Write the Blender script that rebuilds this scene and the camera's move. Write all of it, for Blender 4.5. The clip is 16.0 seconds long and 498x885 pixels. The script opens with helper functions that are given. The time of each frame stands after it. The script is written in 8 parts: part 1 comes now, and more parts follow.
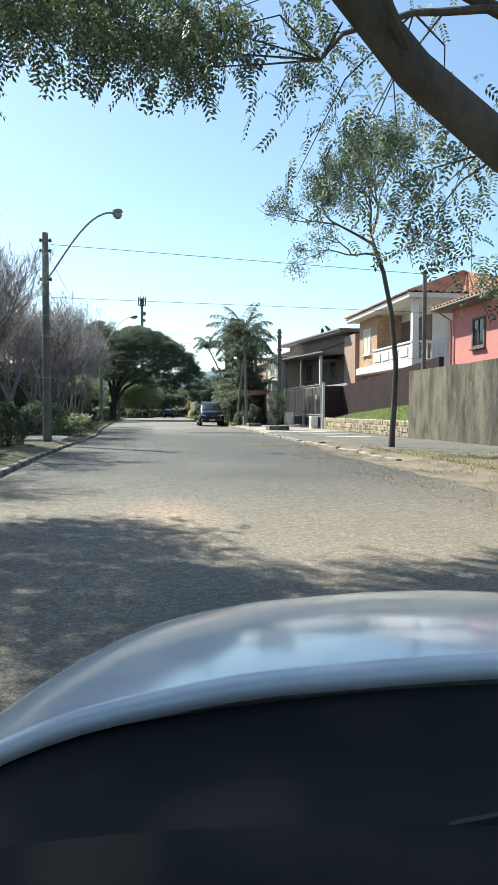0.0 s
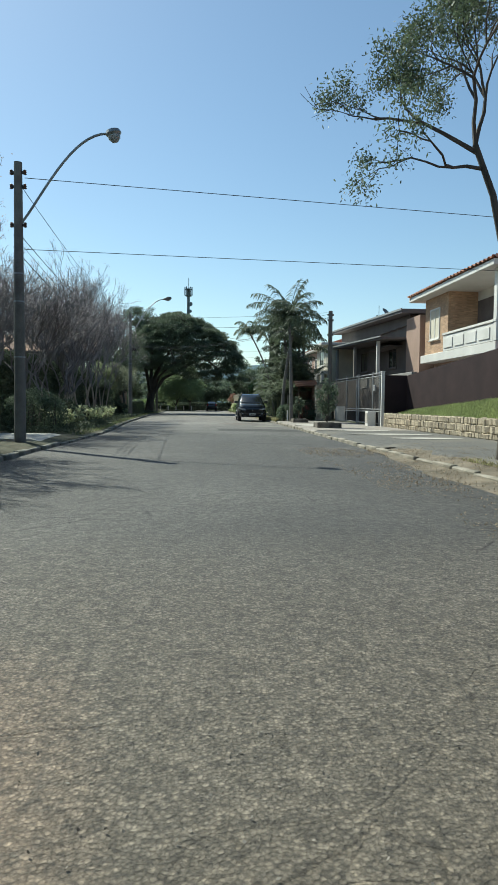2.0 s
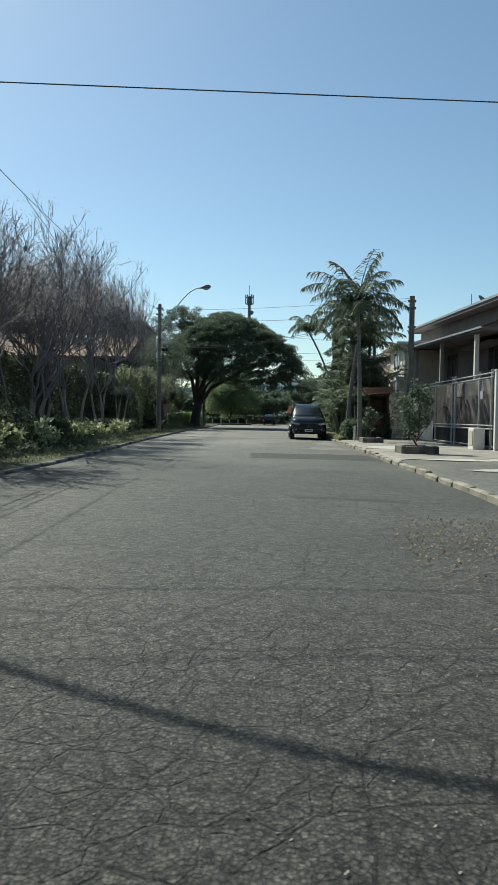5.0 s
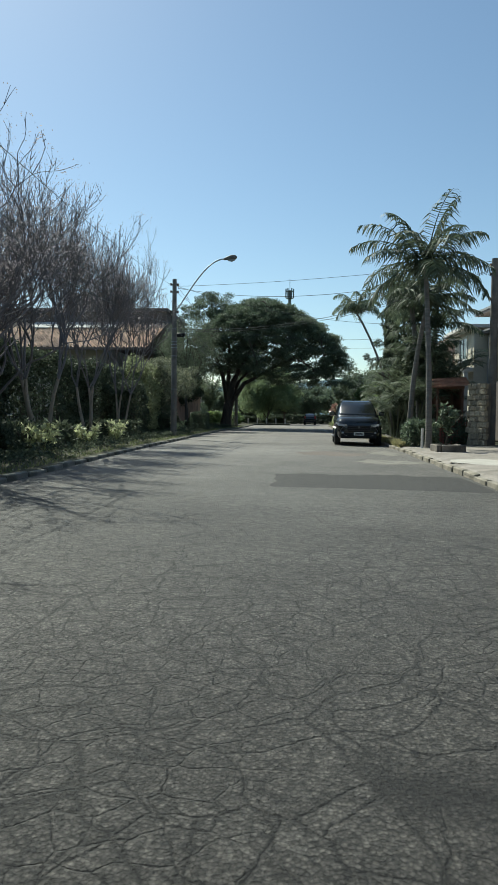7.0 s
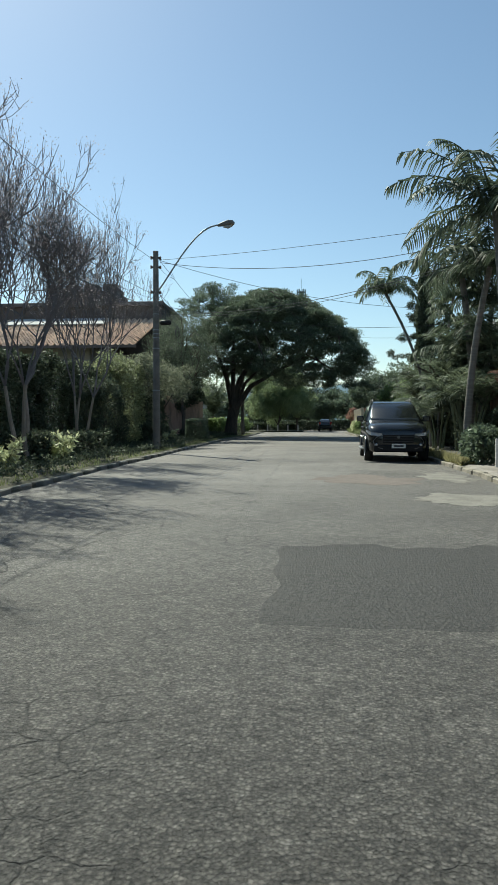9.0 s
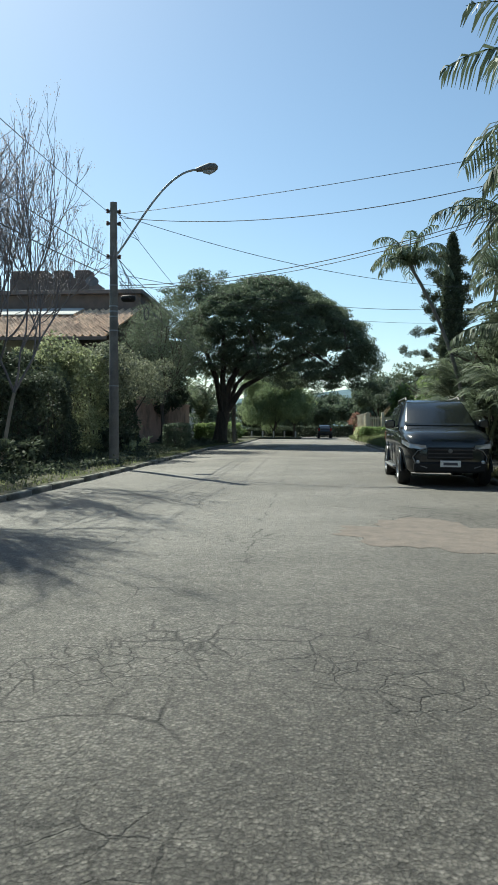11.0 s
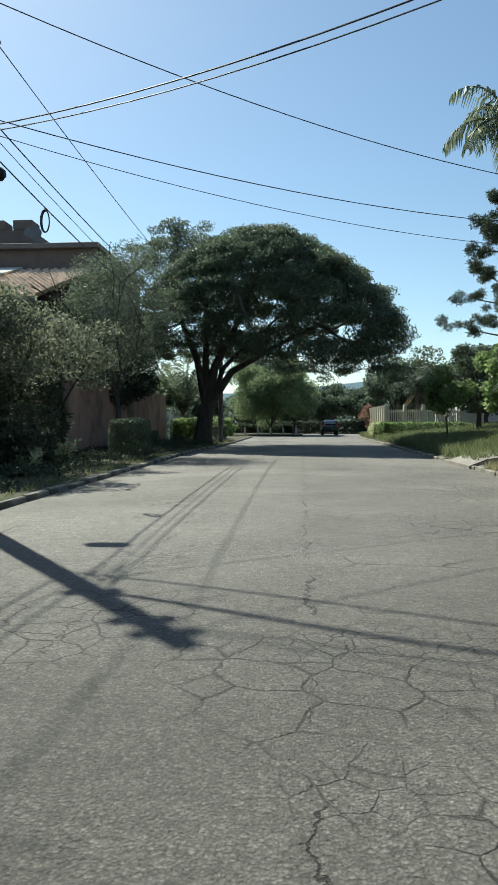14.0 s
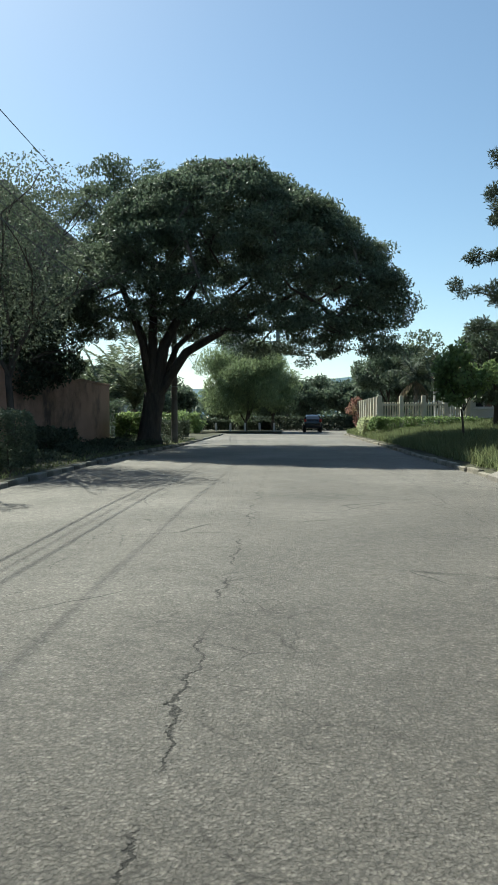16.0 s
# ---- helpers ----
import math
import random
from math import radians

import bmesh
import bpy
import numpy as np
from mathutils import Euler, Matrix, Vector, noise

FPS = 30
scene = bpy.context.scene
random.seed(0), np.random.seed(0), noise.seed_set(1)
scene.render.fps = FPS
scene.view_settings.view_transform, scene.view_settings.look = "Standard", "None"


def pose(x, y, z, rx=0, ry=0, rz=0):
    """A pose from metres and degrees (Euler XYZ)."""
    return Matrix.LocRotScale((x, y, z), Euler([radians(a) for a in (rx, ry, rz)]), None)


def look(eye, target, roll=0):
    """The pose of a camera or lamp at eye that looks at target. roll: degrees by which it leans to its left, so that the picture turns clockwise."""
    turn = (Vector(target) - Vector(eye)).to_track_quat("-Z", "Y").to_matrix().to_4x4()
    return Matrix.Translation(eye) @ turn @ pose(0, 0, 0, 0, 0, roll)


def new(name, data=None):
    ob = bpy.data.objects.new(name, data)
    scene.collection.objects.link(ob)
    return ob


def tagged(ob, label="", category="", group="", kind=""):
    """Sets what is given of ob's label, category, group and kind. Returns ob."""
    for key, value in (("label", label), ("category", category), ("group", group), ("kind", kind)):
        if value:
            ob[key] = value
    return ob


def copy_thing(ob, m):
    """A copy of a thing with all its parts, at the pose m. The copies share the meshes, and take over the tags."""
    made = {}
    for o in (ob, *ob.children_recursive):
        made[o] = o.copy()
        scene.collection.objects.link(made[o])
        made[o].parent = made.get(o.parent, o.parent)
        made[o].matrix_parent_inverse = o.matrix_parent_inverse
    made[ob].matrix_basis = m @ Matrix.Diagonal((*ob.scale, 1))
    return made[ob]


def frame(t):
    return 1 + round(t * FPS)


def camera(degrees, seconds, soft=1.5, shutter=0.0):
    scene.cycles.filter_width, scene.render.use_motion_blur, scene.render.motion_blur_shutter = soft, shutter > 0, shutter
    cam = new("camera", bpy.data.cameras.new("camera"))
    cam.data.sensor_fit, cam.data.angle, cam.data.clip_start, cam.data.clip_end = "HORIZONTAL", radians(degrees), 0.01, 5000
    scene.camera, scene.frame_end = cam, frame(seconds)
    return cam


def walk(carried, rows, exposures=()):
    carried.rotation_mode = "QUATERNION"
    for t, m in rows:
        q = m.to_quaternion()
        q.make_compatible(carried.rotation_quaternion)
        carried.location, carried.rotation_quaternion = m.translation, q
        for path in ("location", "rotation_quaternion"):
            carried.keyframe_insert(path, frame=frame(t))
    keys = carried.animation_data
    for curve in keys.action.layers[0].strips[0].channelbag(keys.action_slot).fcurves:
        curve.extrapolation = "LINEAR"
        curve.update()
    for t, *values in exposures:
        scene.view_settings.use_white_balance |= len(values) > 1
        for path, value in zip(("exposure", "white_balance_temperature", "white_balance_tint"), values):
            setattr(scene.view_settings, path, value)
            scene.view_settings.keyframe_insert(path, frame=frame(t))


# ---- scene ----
cam = camera(40.0, 16.0, soft=1.1)
PATH = [
    (0, (0.73, 3.035, 1.164), (1.04, 5.008, 1.071), 0.1),
    (0.5, (1.04, 4.596, 1.138), (1.312, 6.576, 1.045), 0.5),
    (1, (1.376, 6.096, 1.128), (1.614, 8.08, 1.067), 0.7),
    (1.5, (1.648, 7.629, 1.109), (1.843, 9.617, 1.006), 0.7),
    (2, (1.917, 9.184, 1.132), (2.087, 11.174, 1.02), 0.6),
    (2.5, (2.162, 10.711, 1.107), (2.286, 12.705, 1.03), 0.2),
    (3, (2.45, 12.35, 1.116), (2.551, 14.346, 1.037), 0.7),
    (3.5, (2.63, 13.97, 1.122), (2.701, 15.967, 1.041), 0.85),
    (4, (2.88, 15.6, 1.128), (2.92, 17.598, 1.053), 1.0),
    (6.5, (3.492, 24.965, 1.141), (3.384, 26.961, 1.062), 0.5),
    (7, (3.521, 26.765, 1.154), (3.381, 28.759, 1.074), 0.7),
    (7.5, (3.525, 28.512, 1.169), (3.356, 30.503, 1.091), 0.7),
    (8, (3.518, 30.306, 1.169), (3.334, 32.296, 1.093), 0.4),
    (8.5, (3.49, 32.091, 1.193), (3.305, 34.081, 1.124), 0.1),
    (9, (3.393, 33.864, 1.186), (3.215, 35.855, 1.124), -0.0),
    (9.5, (3.288, 35.507, 1.163), (3.118, 37.499, 1.118), 0.0),
    (10, (3.256, 37.05, 1.206), (3.084, 39.042, 1.158), 0.0),
    (12.5, (2.725, 45.144, 1.158), (2.575, 47.138, 1.118), 0.4),
    (13, (2.659, 46.848, 1.179), (2.511, 48.842, 1.131), 0.1),
    (13.5, (2.577, 48.574, 1.214), (2.427, 50.567, 1.16), -0.2),
    (14, (2.495, 50.406, 1.24), (2.342, 52.399, 1.18), 0.0),
    (14.5, (2.605, 52.267, 1.227), (2.453, 54.261, 1.168), -0.0),
    (15, (2.751, 54.115, 1.194), (2.597, 56.108, 1.132), -0.1),
    (15.5, (2.834, 56.184, 1.181), (2.7, 58.178, 1.115), -0.2),
    (16, (2.991, 58.069, 1.203), (2.881, 60.065, 1.13), 0.0),
]
EXPO = [(0.0, 1.1, 6450, 0), (0.4, 0.78, 6400, -2), (1.0, 0.5, 6250, -4), (2.0, 0.42, 6250, -5), (3.0, 0.34, 6300, -5), (4.0, 0.3, 6330, -5), (7.0, 0.3, 6340, -4), (8.0, 0.34, 6380, -4), (9.2, 0.42, 6410, -4), (9.6, 0.56, 6410, -4), (10.0, 0.6, 6410, -4), (13.0, 0.52, 6370, -4), (16.0, 0.56, 6350, -4)]
walk(cam, [(t, look(eye, target, roll)) for t, eye, target, roll in PATH], EXPO)

# ---------- world, sun, sky ----------
SUN = Vector((-0.565, 0.725, 1.0)).normalized()
wd = bpy.data.worlds.new("sky")
scene.world = wd
wd.use_nodes = True
wn = wd.node_tree
sky = wn.nodes.new("ShaderNodeTexSky")
sky.sky_type = "NISHITA"
sky.sun_disc = False
sky.sun_elevation = math.asin(SUN.z)
sky.sun_rotation = math.atan2(SUN.x, SUN.y)
sky.air_density, sky.dust_density, sky.ozone_density = 1.0, 0.5, 1.5
wn.links.new(sky.outputs[0], wn.nodes["Background"].inputs[0])
wn.nodes["Background"].inputs[1].default_value = 0.1
sl = bpy.data.lights.new("sun", "SUN")
sl.energy, sl.angle, sl.color = 5.0, radians(0.55), (1.0, 0.94, 0.85)
sun_ob = new("sun", sl)
sun_ob.matrix_world = look(SUN * 80, (0, 0, 0))

# ---------- materials ----------
rnd = random.Random(7)
rng = np.random.default_rng(11)


def mat(name, a, b=None, scale=3.0, rough=0.8, bump=0.2, bump_scale=None, fine=40.0, metal=0.0, leaf=0.0, island=0.0, c=None, c_scale=0.4, spec=0.4, stretch=(1, 1, 1)):
    """A two-scale noise material: colours a to b by a coarse noise, darkened by a fine grain; c: a third colour in large stains."""
    m = bpy.data.materials.new(name)
    m.use_nodes = True
    nt = m.node_tree
    n, l = nt.nodes, nt.links
    bsdf = n["Principled BSDF"]
    b = b or tuple(v * 0.8 for v in a)
    tc = n.new("ShaderNodeTexCoord")
    mp = n.new("ShaderNodeMapping")
    mp.inputs["Scale"].default_value = stretch
    l.new(tc.outputs["Object"], mp.inputs[0])
    n1 = n.new("ShaderNodeTexNoise")
    n1.inputs["Scale"].default_value, n1.inputs["Detail"].default_value = scale, 5
    l.new(mp.outputs[0], n1.inputs["Vector"])
    ramp = n.new("ShaderNodeMapRange")
    ramp.inputs[1].default_value, ramp.inputs[2].default_value = 0.3, 0.7
    l.new(n1.outputs["Fac"], ramp.inputs[0])
    mix = n.new("ShaderNodeMix")
    mix.data_type = "RGBA"
    mix.inputs[6].default_value, mix.inputs[7].default_value = (*a, 1), (*b, 1)
    l.new(ramp.outputs[0], mix.inputs[0])
    out = mix.outputs[2]
    if c:
        n3 = n.new("ShaderNodeTexNoise")
        n3.inputs["Scale"].default_value, n3.inputs["Detail"].default_value, n3.inputs["Roughness"].default_value = c_scale, 6, 0.65
        l.new(mp.outputs[0], n3.inputs["Vector"])
        r3 = n.new("ShaderNodeMapRange")
        r3.inputs[1].default_value, r3.inputs[2].default_value = 0.48, 0.68
        l.new(n3.outputs["Fac"], r3.inputs[0])
        m3 = n.new("ShaderNodeMix")
        m3.data_type = "RGBA"
        m3.inputs[7].default_value = (*c, 1)
        l.new(r3.outputs[0], m3.inputs[0])
        l.new(out, m3.inputs[6])
        out = m3.outputs[2]
    n2 = n.new("ShaderNodeTexNoise")
    n2.inputs["Scale"].default_value, n2.inputs["Detail"].default_value = fine, 3
    l.new(mp.outputs[0], n2.inputs["Vector"])
    grain = n.new("ShaderNodeMapRange")
    grain.inputs[1].default_value, grain.inputs[2].default_value, grain.inputs[3].default_value, grain.inputs[4].default_value = 0.3, 0.7, 0.82, 1.12
    l.new(n2.outputs["Fac"], grain.inputs[0])
    hsv = n.new("ShaderNodeHueSaturation")
    hsv.inputs["Saturation"].default_value = 0.82 if leaf else 1.0
    l.new(grain.outputs[0], hsv.inputs["Value"])
    l.new(out, hsv.inputs["Color"])
    out = hsv.outputs[0]
    if island:
        geo = n.new("ShaderNodeNewGeometry")
        inf = n.new("ShaderNodeObjectInfo")
        add = n.new("ShaderNodeMath")
        add.operation = "ADD"
        l.new(geo.outputs["Random Per Island"], add.inputs[0])
        l.new(inf.outputs["Random"], add.inputs[1])
        fr = n.new("ShaderNodeMath")
        fr.operation = "FRACT"
        l.new(add.outputs[0], fr.inputs[0])
        rr = n.new("ShaderNodeMapRange")
        rr.inputs[3].default_value, rr.inputs[4].default_value = 1 - island, 1 + island
        l.new(fr.outputs[0], rr.inputs[0])
        h2 = n.new("ShaderNodeHueSaturation")
        l.new(rr.outputs[0], h2.inputs["Value"])
        l.new(out, h2.inputs["Color"])
        out = h2.outputs[0]
    l.new(out, bsdf.inputs["Base Color"])
    bsdf.inputs["Roughness"].default_value, bsdf.inputs["Metallic"].default_value = rough, metal
    bsdf.inputs["Specular IOR Level"].default_value = spec * (0.55 if leaf else 1.0)
    if bump:
        bp = n.new("ShaderNodeBump")
        bp.inputs["Strength"].default_value, bp.inputs["Distance"].default_value = bump, 0.02
        if bump_scale:
            n4 = n.new("ShaderNodeTexNoise")
            n4.inputs["Scale"].default_value, n4.inputs["Detail"].default_value = bump_scale, 4
            l.new(mp.outputs[0], n4.inputs["Vector"])
            l.new(n4.outputs["Fac"], bp.inputs["Height"])
        else:
            l.new(n2.outputs["Fac"], bp.inputs["Height"])
        l.new(bp.outputs[0], bsdf.inputs["Normal"])
    if leaf:
        tr = n.new("ShaderNodeBsdfTranslucent")
        passed = n.new("ShaderNodeHueSaturation")
        passed.inputs["Value"].default_value, passed.inputs["Saturation"].default_value = 1.8, 0.95
        l.new(out, passed.inputs["Color"])
        l.new(passed.outputs[0], tr.inputs["Color"])
        ms = n.new("ShaderNodeMixShader")
        ms.inputs[0].default_value = leaf
        l.new(bsdf.outputs[0], ms.inputs[1])
        l.new(tr.outputs[0], ms.inputs[2])
        l.new(ms.outputs[0], n["Material Output"].inputs["Surface"])
    return m


def asphalt_material():
    """Worn asphalt: aggregate speckle, dusty stains, and a net of cracks in some stretches."""
    m = mat("asphalt", (0.07, 0.064, 0.057), (0.106, 0.097, 0.086), scale=0.5, rough=0.7, bump=0.0, fine=55, c=(0.14, 0.13, 0.117), c_scale=0.16, spec=0.5)
    n, l = m.node_tree.nodes, m.node_tree.links
    bsdf = n["Principled BSDF"]
    tc = n["Texture Coordinate"]
    src = bsdf.inputs["Base Color"].links[0].from_socket
    # pale and dark stones in the binder
    vor = n.new("ShaderNodeTexVoronoi")
    vor.inputs["Scale"].default_value = 66
    l.new(tc.outputs["Object"], vor.inputs["Vector"])
    sep = n.new("ShaderNodeSeparateColor")
    l.new(vor.outputs["Color"], sep.inputs[0])
    mr = n.new("ShaderNodeMapRange")
    mr.inputs[3].default_value, mr.inputs[4].default_value = 0.74, 1.5
    pw = n.new("ShaderNodeMath")
    pw.operation = "POWER"
    pw.inputs[1].default_value = 2.2
    l.new(sep.outputs[0], pw.inputs[0])
    l.new(pw.outputs[0], mr.inputs[0])
    # uneven wear: hand-sized dark and pale spots
    bl = n.new("ShaderNodeTexNoise")
    bl.inputs["Scale"].default_value, bl.inputs["Detail"].default_value, bl.inputs["Roughness"].default_value = 16, 6, 0.8
    l.new(tc.outputs["Object"], bl.inputs["Vector"])
    blr = n.new("ShaderNodeMapRange")
    blr.inputs[1].default_value, blr.inputs[2].default_value, blr.inputs[3].default_value, blr.inputs[4].default_value = 0.36, 0.64, 0.8, 1.2
    l.new(bl.outputs["Fac"], blr.inputs[0])
    blm = n.new("ShaderNodeMath")
    blm.operation = "MULTIPLY"
    l.new(mr.outputs[0], blm.inputs[0])
    l.new(blr.outputs[0], blm.inputs[1])
    # palm-sized pits and proud stones, worn unevenly
    pit = n.new("ShaderNodeTexNoise")
    pit.inputs["Scale"].default_value, pit.inputs["Detail"].default_value, pit.inputs["Roughness"].default_value = 7.0, 9, 0.86
    l.new(tc.outputs["Object"], pit.inputs["Vector"])
    pitr = n.new("ShaderNodeMapRange")
    pitr.inputs[1].default_value, pitr.inputs[2].default_value, pitr.inputs[3].default_value, pitr.inputs[4].default_value = 0.4, 0.6, 0.76, 1.24
    l.new(pit.outputs["Fac"], pitr.inputs[0])
    pitm = n.new("ShaderNodeMath")
    pitm.operation = "MULTIPLY"
    l.new(blm.outputs[0], pitm.inputs[0])
    l.new(pitr.outputs[0], pitm.inputs[1])
    binder = n.new("ShaderNodeMapRange")
    binder.inputs[1].default_value, binder.inputs[2].default_value, binder.inputs[3].default_value, binder.inputs[4].default_value = 0.2, 0.8, 1.1, 0.6
    l.new(vor.outputs["Distance"], binder.inputs[0])
    bm2 = n.new("ShaderNodeMath")
    bm2.operation = "MULTIPLY"
    l.new(pitm.outputs[0], bm2.inputs[0])
    l.new(binder.outputs[0], bm2.inputs[1])
    # cracks: cell edges of a warped net, only where a broad noise is high
    wn1 = n.new("ShaderNodeTexNoise")
    wn1.inputs["Scale"].default_value, wn1.inputs["Detail"].default_value = 4.0, 6
    l.new(tc.outputs["Object"], wn1.inputs["Vector"])
    wadd = n.new("ShaderNodeVectorMath")
    wadd.operation = "MULTIPLY_ADD"
    wadd.inputs[1].default_value = (0.16, 0.16, 0)
    l.new(wn1.outputs["Color"], wadd.inputs[0])
    l.new(tc.outputs["Object"], wadd.inputs[2])
    heights = []
    for sc, width, lo, hi, off in ((0.75, 0.012, 0.5, 0.58, 0.0), (2.6, 0.03, 0.5, 0.58, 7.0), (6.0, 0.042, 0.5, 0.6, 3.0)):
        cv = n.new("ShaderNodeTexVoronoi")
        cv.feature = "DISTANCE_TO_EDGE"
        cv.inputs["Scale"].default_value = sc
        l.new(wadd.outputs[0], cv.inputs["Vector"])
        edge = n.new("ShaderNodeMapRange")
        edge.inputs[1].default_value, edge.inputs[2].default_value, edge.inputs[3].default_value, edge.inputs[4].default_value = 0, width, 1, 0
        l.new(cv.outputs["Distance"], edge.inputs[0])
        mk = n.new("ShaderNodeTexNoise")
        mk.inputs["Scale"].default_value, mk.inputs["Detail"].default_value = 0.5, 5
        sh = n.new("ShaderNodeVectorMath")
        sh.inputs[1].default_value = (off, off, off)
        l.new(tc.outputs["Object"], sh.inputs[0])
        l.new(sh.outputs[0], mk.inputs["Vector"])
        mkr = n.new("ShaderNodeMapRange")
        mkr.inputs[1].default_value, mkr.inputs[2].default_value = lo, hi
        # the worst stretch of broken surface lies in the middle of the block
        dist = n.new("ShaderNodeVectorMath")
        dist.operation = "MULTIPLY_ADD"
        dist.inputs[1].default_value, dist.inputs[2].default_value = (0.16, 0.095, 0), (-0.16 * 1.9, -0.095 * 28.5, 0)
        l.new(tc.outputs["Object"], dist.inputs[0])
        dl = n.new("ShaderNodeVectorMath")
        dl.operation = "LENGTH"
        l.new(dist.outputs[0], dl.inputs[0])
        zone = n.new("ShaderNodeMapRange")
        zone.inputs[1].default_value, zone.inputs[2].default_value, zone.inputs[3].default_value, zone.inputs[4].default_value = 0.2, 0.9, 0.17, -0.05
        l.new(dl.outputs["Value"], zone.inputs[0])
        za = n.new("ShaderNodeMath")
        l.new(mk.outputs["Fac"], za.inputs[0])
        l.new(zone.outputs[0], za.inputs[1])
        l.new(za.outputs[0], mkr.inputs[0])
        mul = n.new("ShaderNodeMath")
        mul.operation = "MULTIPLY"
        l.new(edge.outputs[0], mul.inputs[0])
        l.new(mkr.outputs[0], mul.inputs[1])
        heights.append(mul.outputs[0])
    mx = n.new("ShaderNodeMath")
    mx.operation = "MAXIMUM"
    # one long wandering crack along the lane
    jit = n.new("ShaderNodeTexNoise")
    jit.inputs["Scale"].default_value, jit.inputs["Detail"].default_value, jit.inputs["Roughness"].default_value = 1.6, 6, 0.7
    l.new(tc.outputs["Object"], jit.inputs["Vector"])
    sxy = n.new("ShaderNodeSeparateXYZ")
    l.new(tc.outputs["Object"], sxy.inputs[0])
    jx = n.new("ShaderNodeMath")
    jx.operation = "MULTIPLY_ADD"
    jx.inputs[1].default_value = 0.5
    l.new(jit.outputs["Fac"], jx.inputs[0])
    l.new(sxy.outputs[0], jx.inputs[2])
    run = n.new("ShaderNodeMapRange")
    run.inputs[1].default_value, run.inputs[2].default_value, run.inputs[3].default_value, run.inputs[4].default_value = 44, 47, 0, 1
    l.new(sxy.outputs[1], run.inputs[0])
    for line, half in ((2.8, 0.013), (5.55, 0.008), (1.35, 0.007)):
        sb = n.new("ShaderNodeMath")
        sb.operation = "SUBTRACT"
        sb.inputs[1].default_value = line
        l.new(jx.outputs[0], sb.inputs[0])
        ab = n.new("ShaderNodeMath")
        ab.operation = "ABSOLUTE"
        l.new(sb.outputs[0], ab.inputs[0])
        er = n.new("ShaderNodeMapRange")
        er.inputs[1].default_value, er.inputs[2].default_value, er.inputs[3].default_value, er.inputs[4].default_value = half * 0.4, half, 1, 0
        l.new(ab.outputs[0], er.inputs[0])
        gap = n.new("ShaderNodeTexNoise")
        gap.noise_dimensions = "1D"
        gap.inputs["Scale"].default_value, gap.inputs["Detail"].default_value = 0.9, 3
        off = n.new("ShaderNodeMath")
        off.inputs[1].default_value = line * 9
        l.new(sxy.outputs[1], off.inputs[0])
        l.new(off.outputs[0], gap.inputs["W"])
        gr = n.new("ShaderNodeMapRange")
        gr.inputs[1].default_value, gr.inputs[2].default_value = 0.42, 0.52
        l.new(gap.outputs["Fac"], gr.inputs[0])
        m1 = n.new("ShaderNodeMath")
        m1.operation = "MULTIPLY"
        l.new(er.outputs[0], m1.inputs[0])
        l.new(gr.outputs[0], m1.inputs[1])
        m2 = n.new("ShaderNodeMath")
        m2.operation = "MULTIPLY"
        l.new(m1.outputs[0], m2.inputs[0])
        l.new(run.outputs[0], m2.inputs[1])
        heights.append(m2.outputs[0])
    top = heights[0]
    for h in heights[1:-1]:
        hm = n.new("ShaderNodeMath")
        hm.operation = "MAXIMUM"
        l.new(top, hm.inputs[0])
        l.new(h, hm.inputs[1])
        top = hm.outputs[0]
    l.new(top, mx.inputs[0])
    l.new(heights[-1], mx.inputs[1])
    mixc = n.new("ShaderNodeMix")
    mixc.data_type = "RGBA"
    mixc.inputs[7].default_value = (0.018, 0.016, 0.014, 1)
    l.new(mx.outputs[0], mixc.inputs[0])
    l.new(src, mixc.inputs[6])
    # a drift of reddish dust on the near lane
    vm = n.new("ShaderNodeVectorMath")
    vm.operation = "MULTIPLY_ADD"
    vm.inputs[1].default_value, vm.inputs[2].default_value = (1.3, 0.5, 0.0), (-1.3 * 1.1, -0.5 * 10.6, 0.0)
    l.new(wadd.outputs[0], vm.inputs[0])
    vl = n.new("ShaderNodeVectorMath")
    vl.operation = "LENGTH"
    l.new(vm.outputs[0], vl.inputs[0])
    dm = n.new("ShaderNodeMapRange")
    dm.inputs[1].default_value, dm.inputs[2].default_value, dm.inputs[3].default_value, dm.inputs[4].default_value = 0.1, 1.0, 0.85, 0.0
    l.new(vl.outputs["Value"], dm.inputs[0])
    mixd = n.new("ShaderNodeMix")
    mixd.data_type = "RGBA"
    mixd.inputs[7].default_value = (0.46, 0.29, 0.195, 1)
    ragged = n.new("ShaderNodeMapRange")
    ragged.inputs[1].default_value, ragged.inputs[2].default_value = 0.28, 0.54
    l.new(bl.outputs["Fac"], ragged.inputs[0])
    dr = n.new("ShaderNodeMath")
    dr.operation = "MULTIPLY"
    l.new(dm.outputs[0], dr.inputs[0])
    l.new(ragged.outputs[0], dr.inputs[1])
    l.new(dr.outputs[0], mixd.inputs[0])
    l.new(mixc.outputs[2], mixd.inputs[6])
    # pale grit carried from the dirt margin, thinning along the street
    sx = n.new("ShaderNodeSeparateXYZ")
    l.new(wadd.outputs[0], sx.inputs[0])
    gy = n.new("ShaderNodeMapRange")
    gy.inputs[1].default_value, gy.inputs[2].default_value, gy.inputs[3].default_value, gy.inputs[4].default_value = 8.5, 15.5, 1.1, 0.0
    l.new(sx.outputs[1], gy.inputs[0])
    gn = n.new("ShaderNodeMath")
    gn.operation = "MULTIPLY"
    l.new(gy.outputs[0], gn.inputs[0])
    l.new(bl.outputs["Fac"], gn.inputs[1])
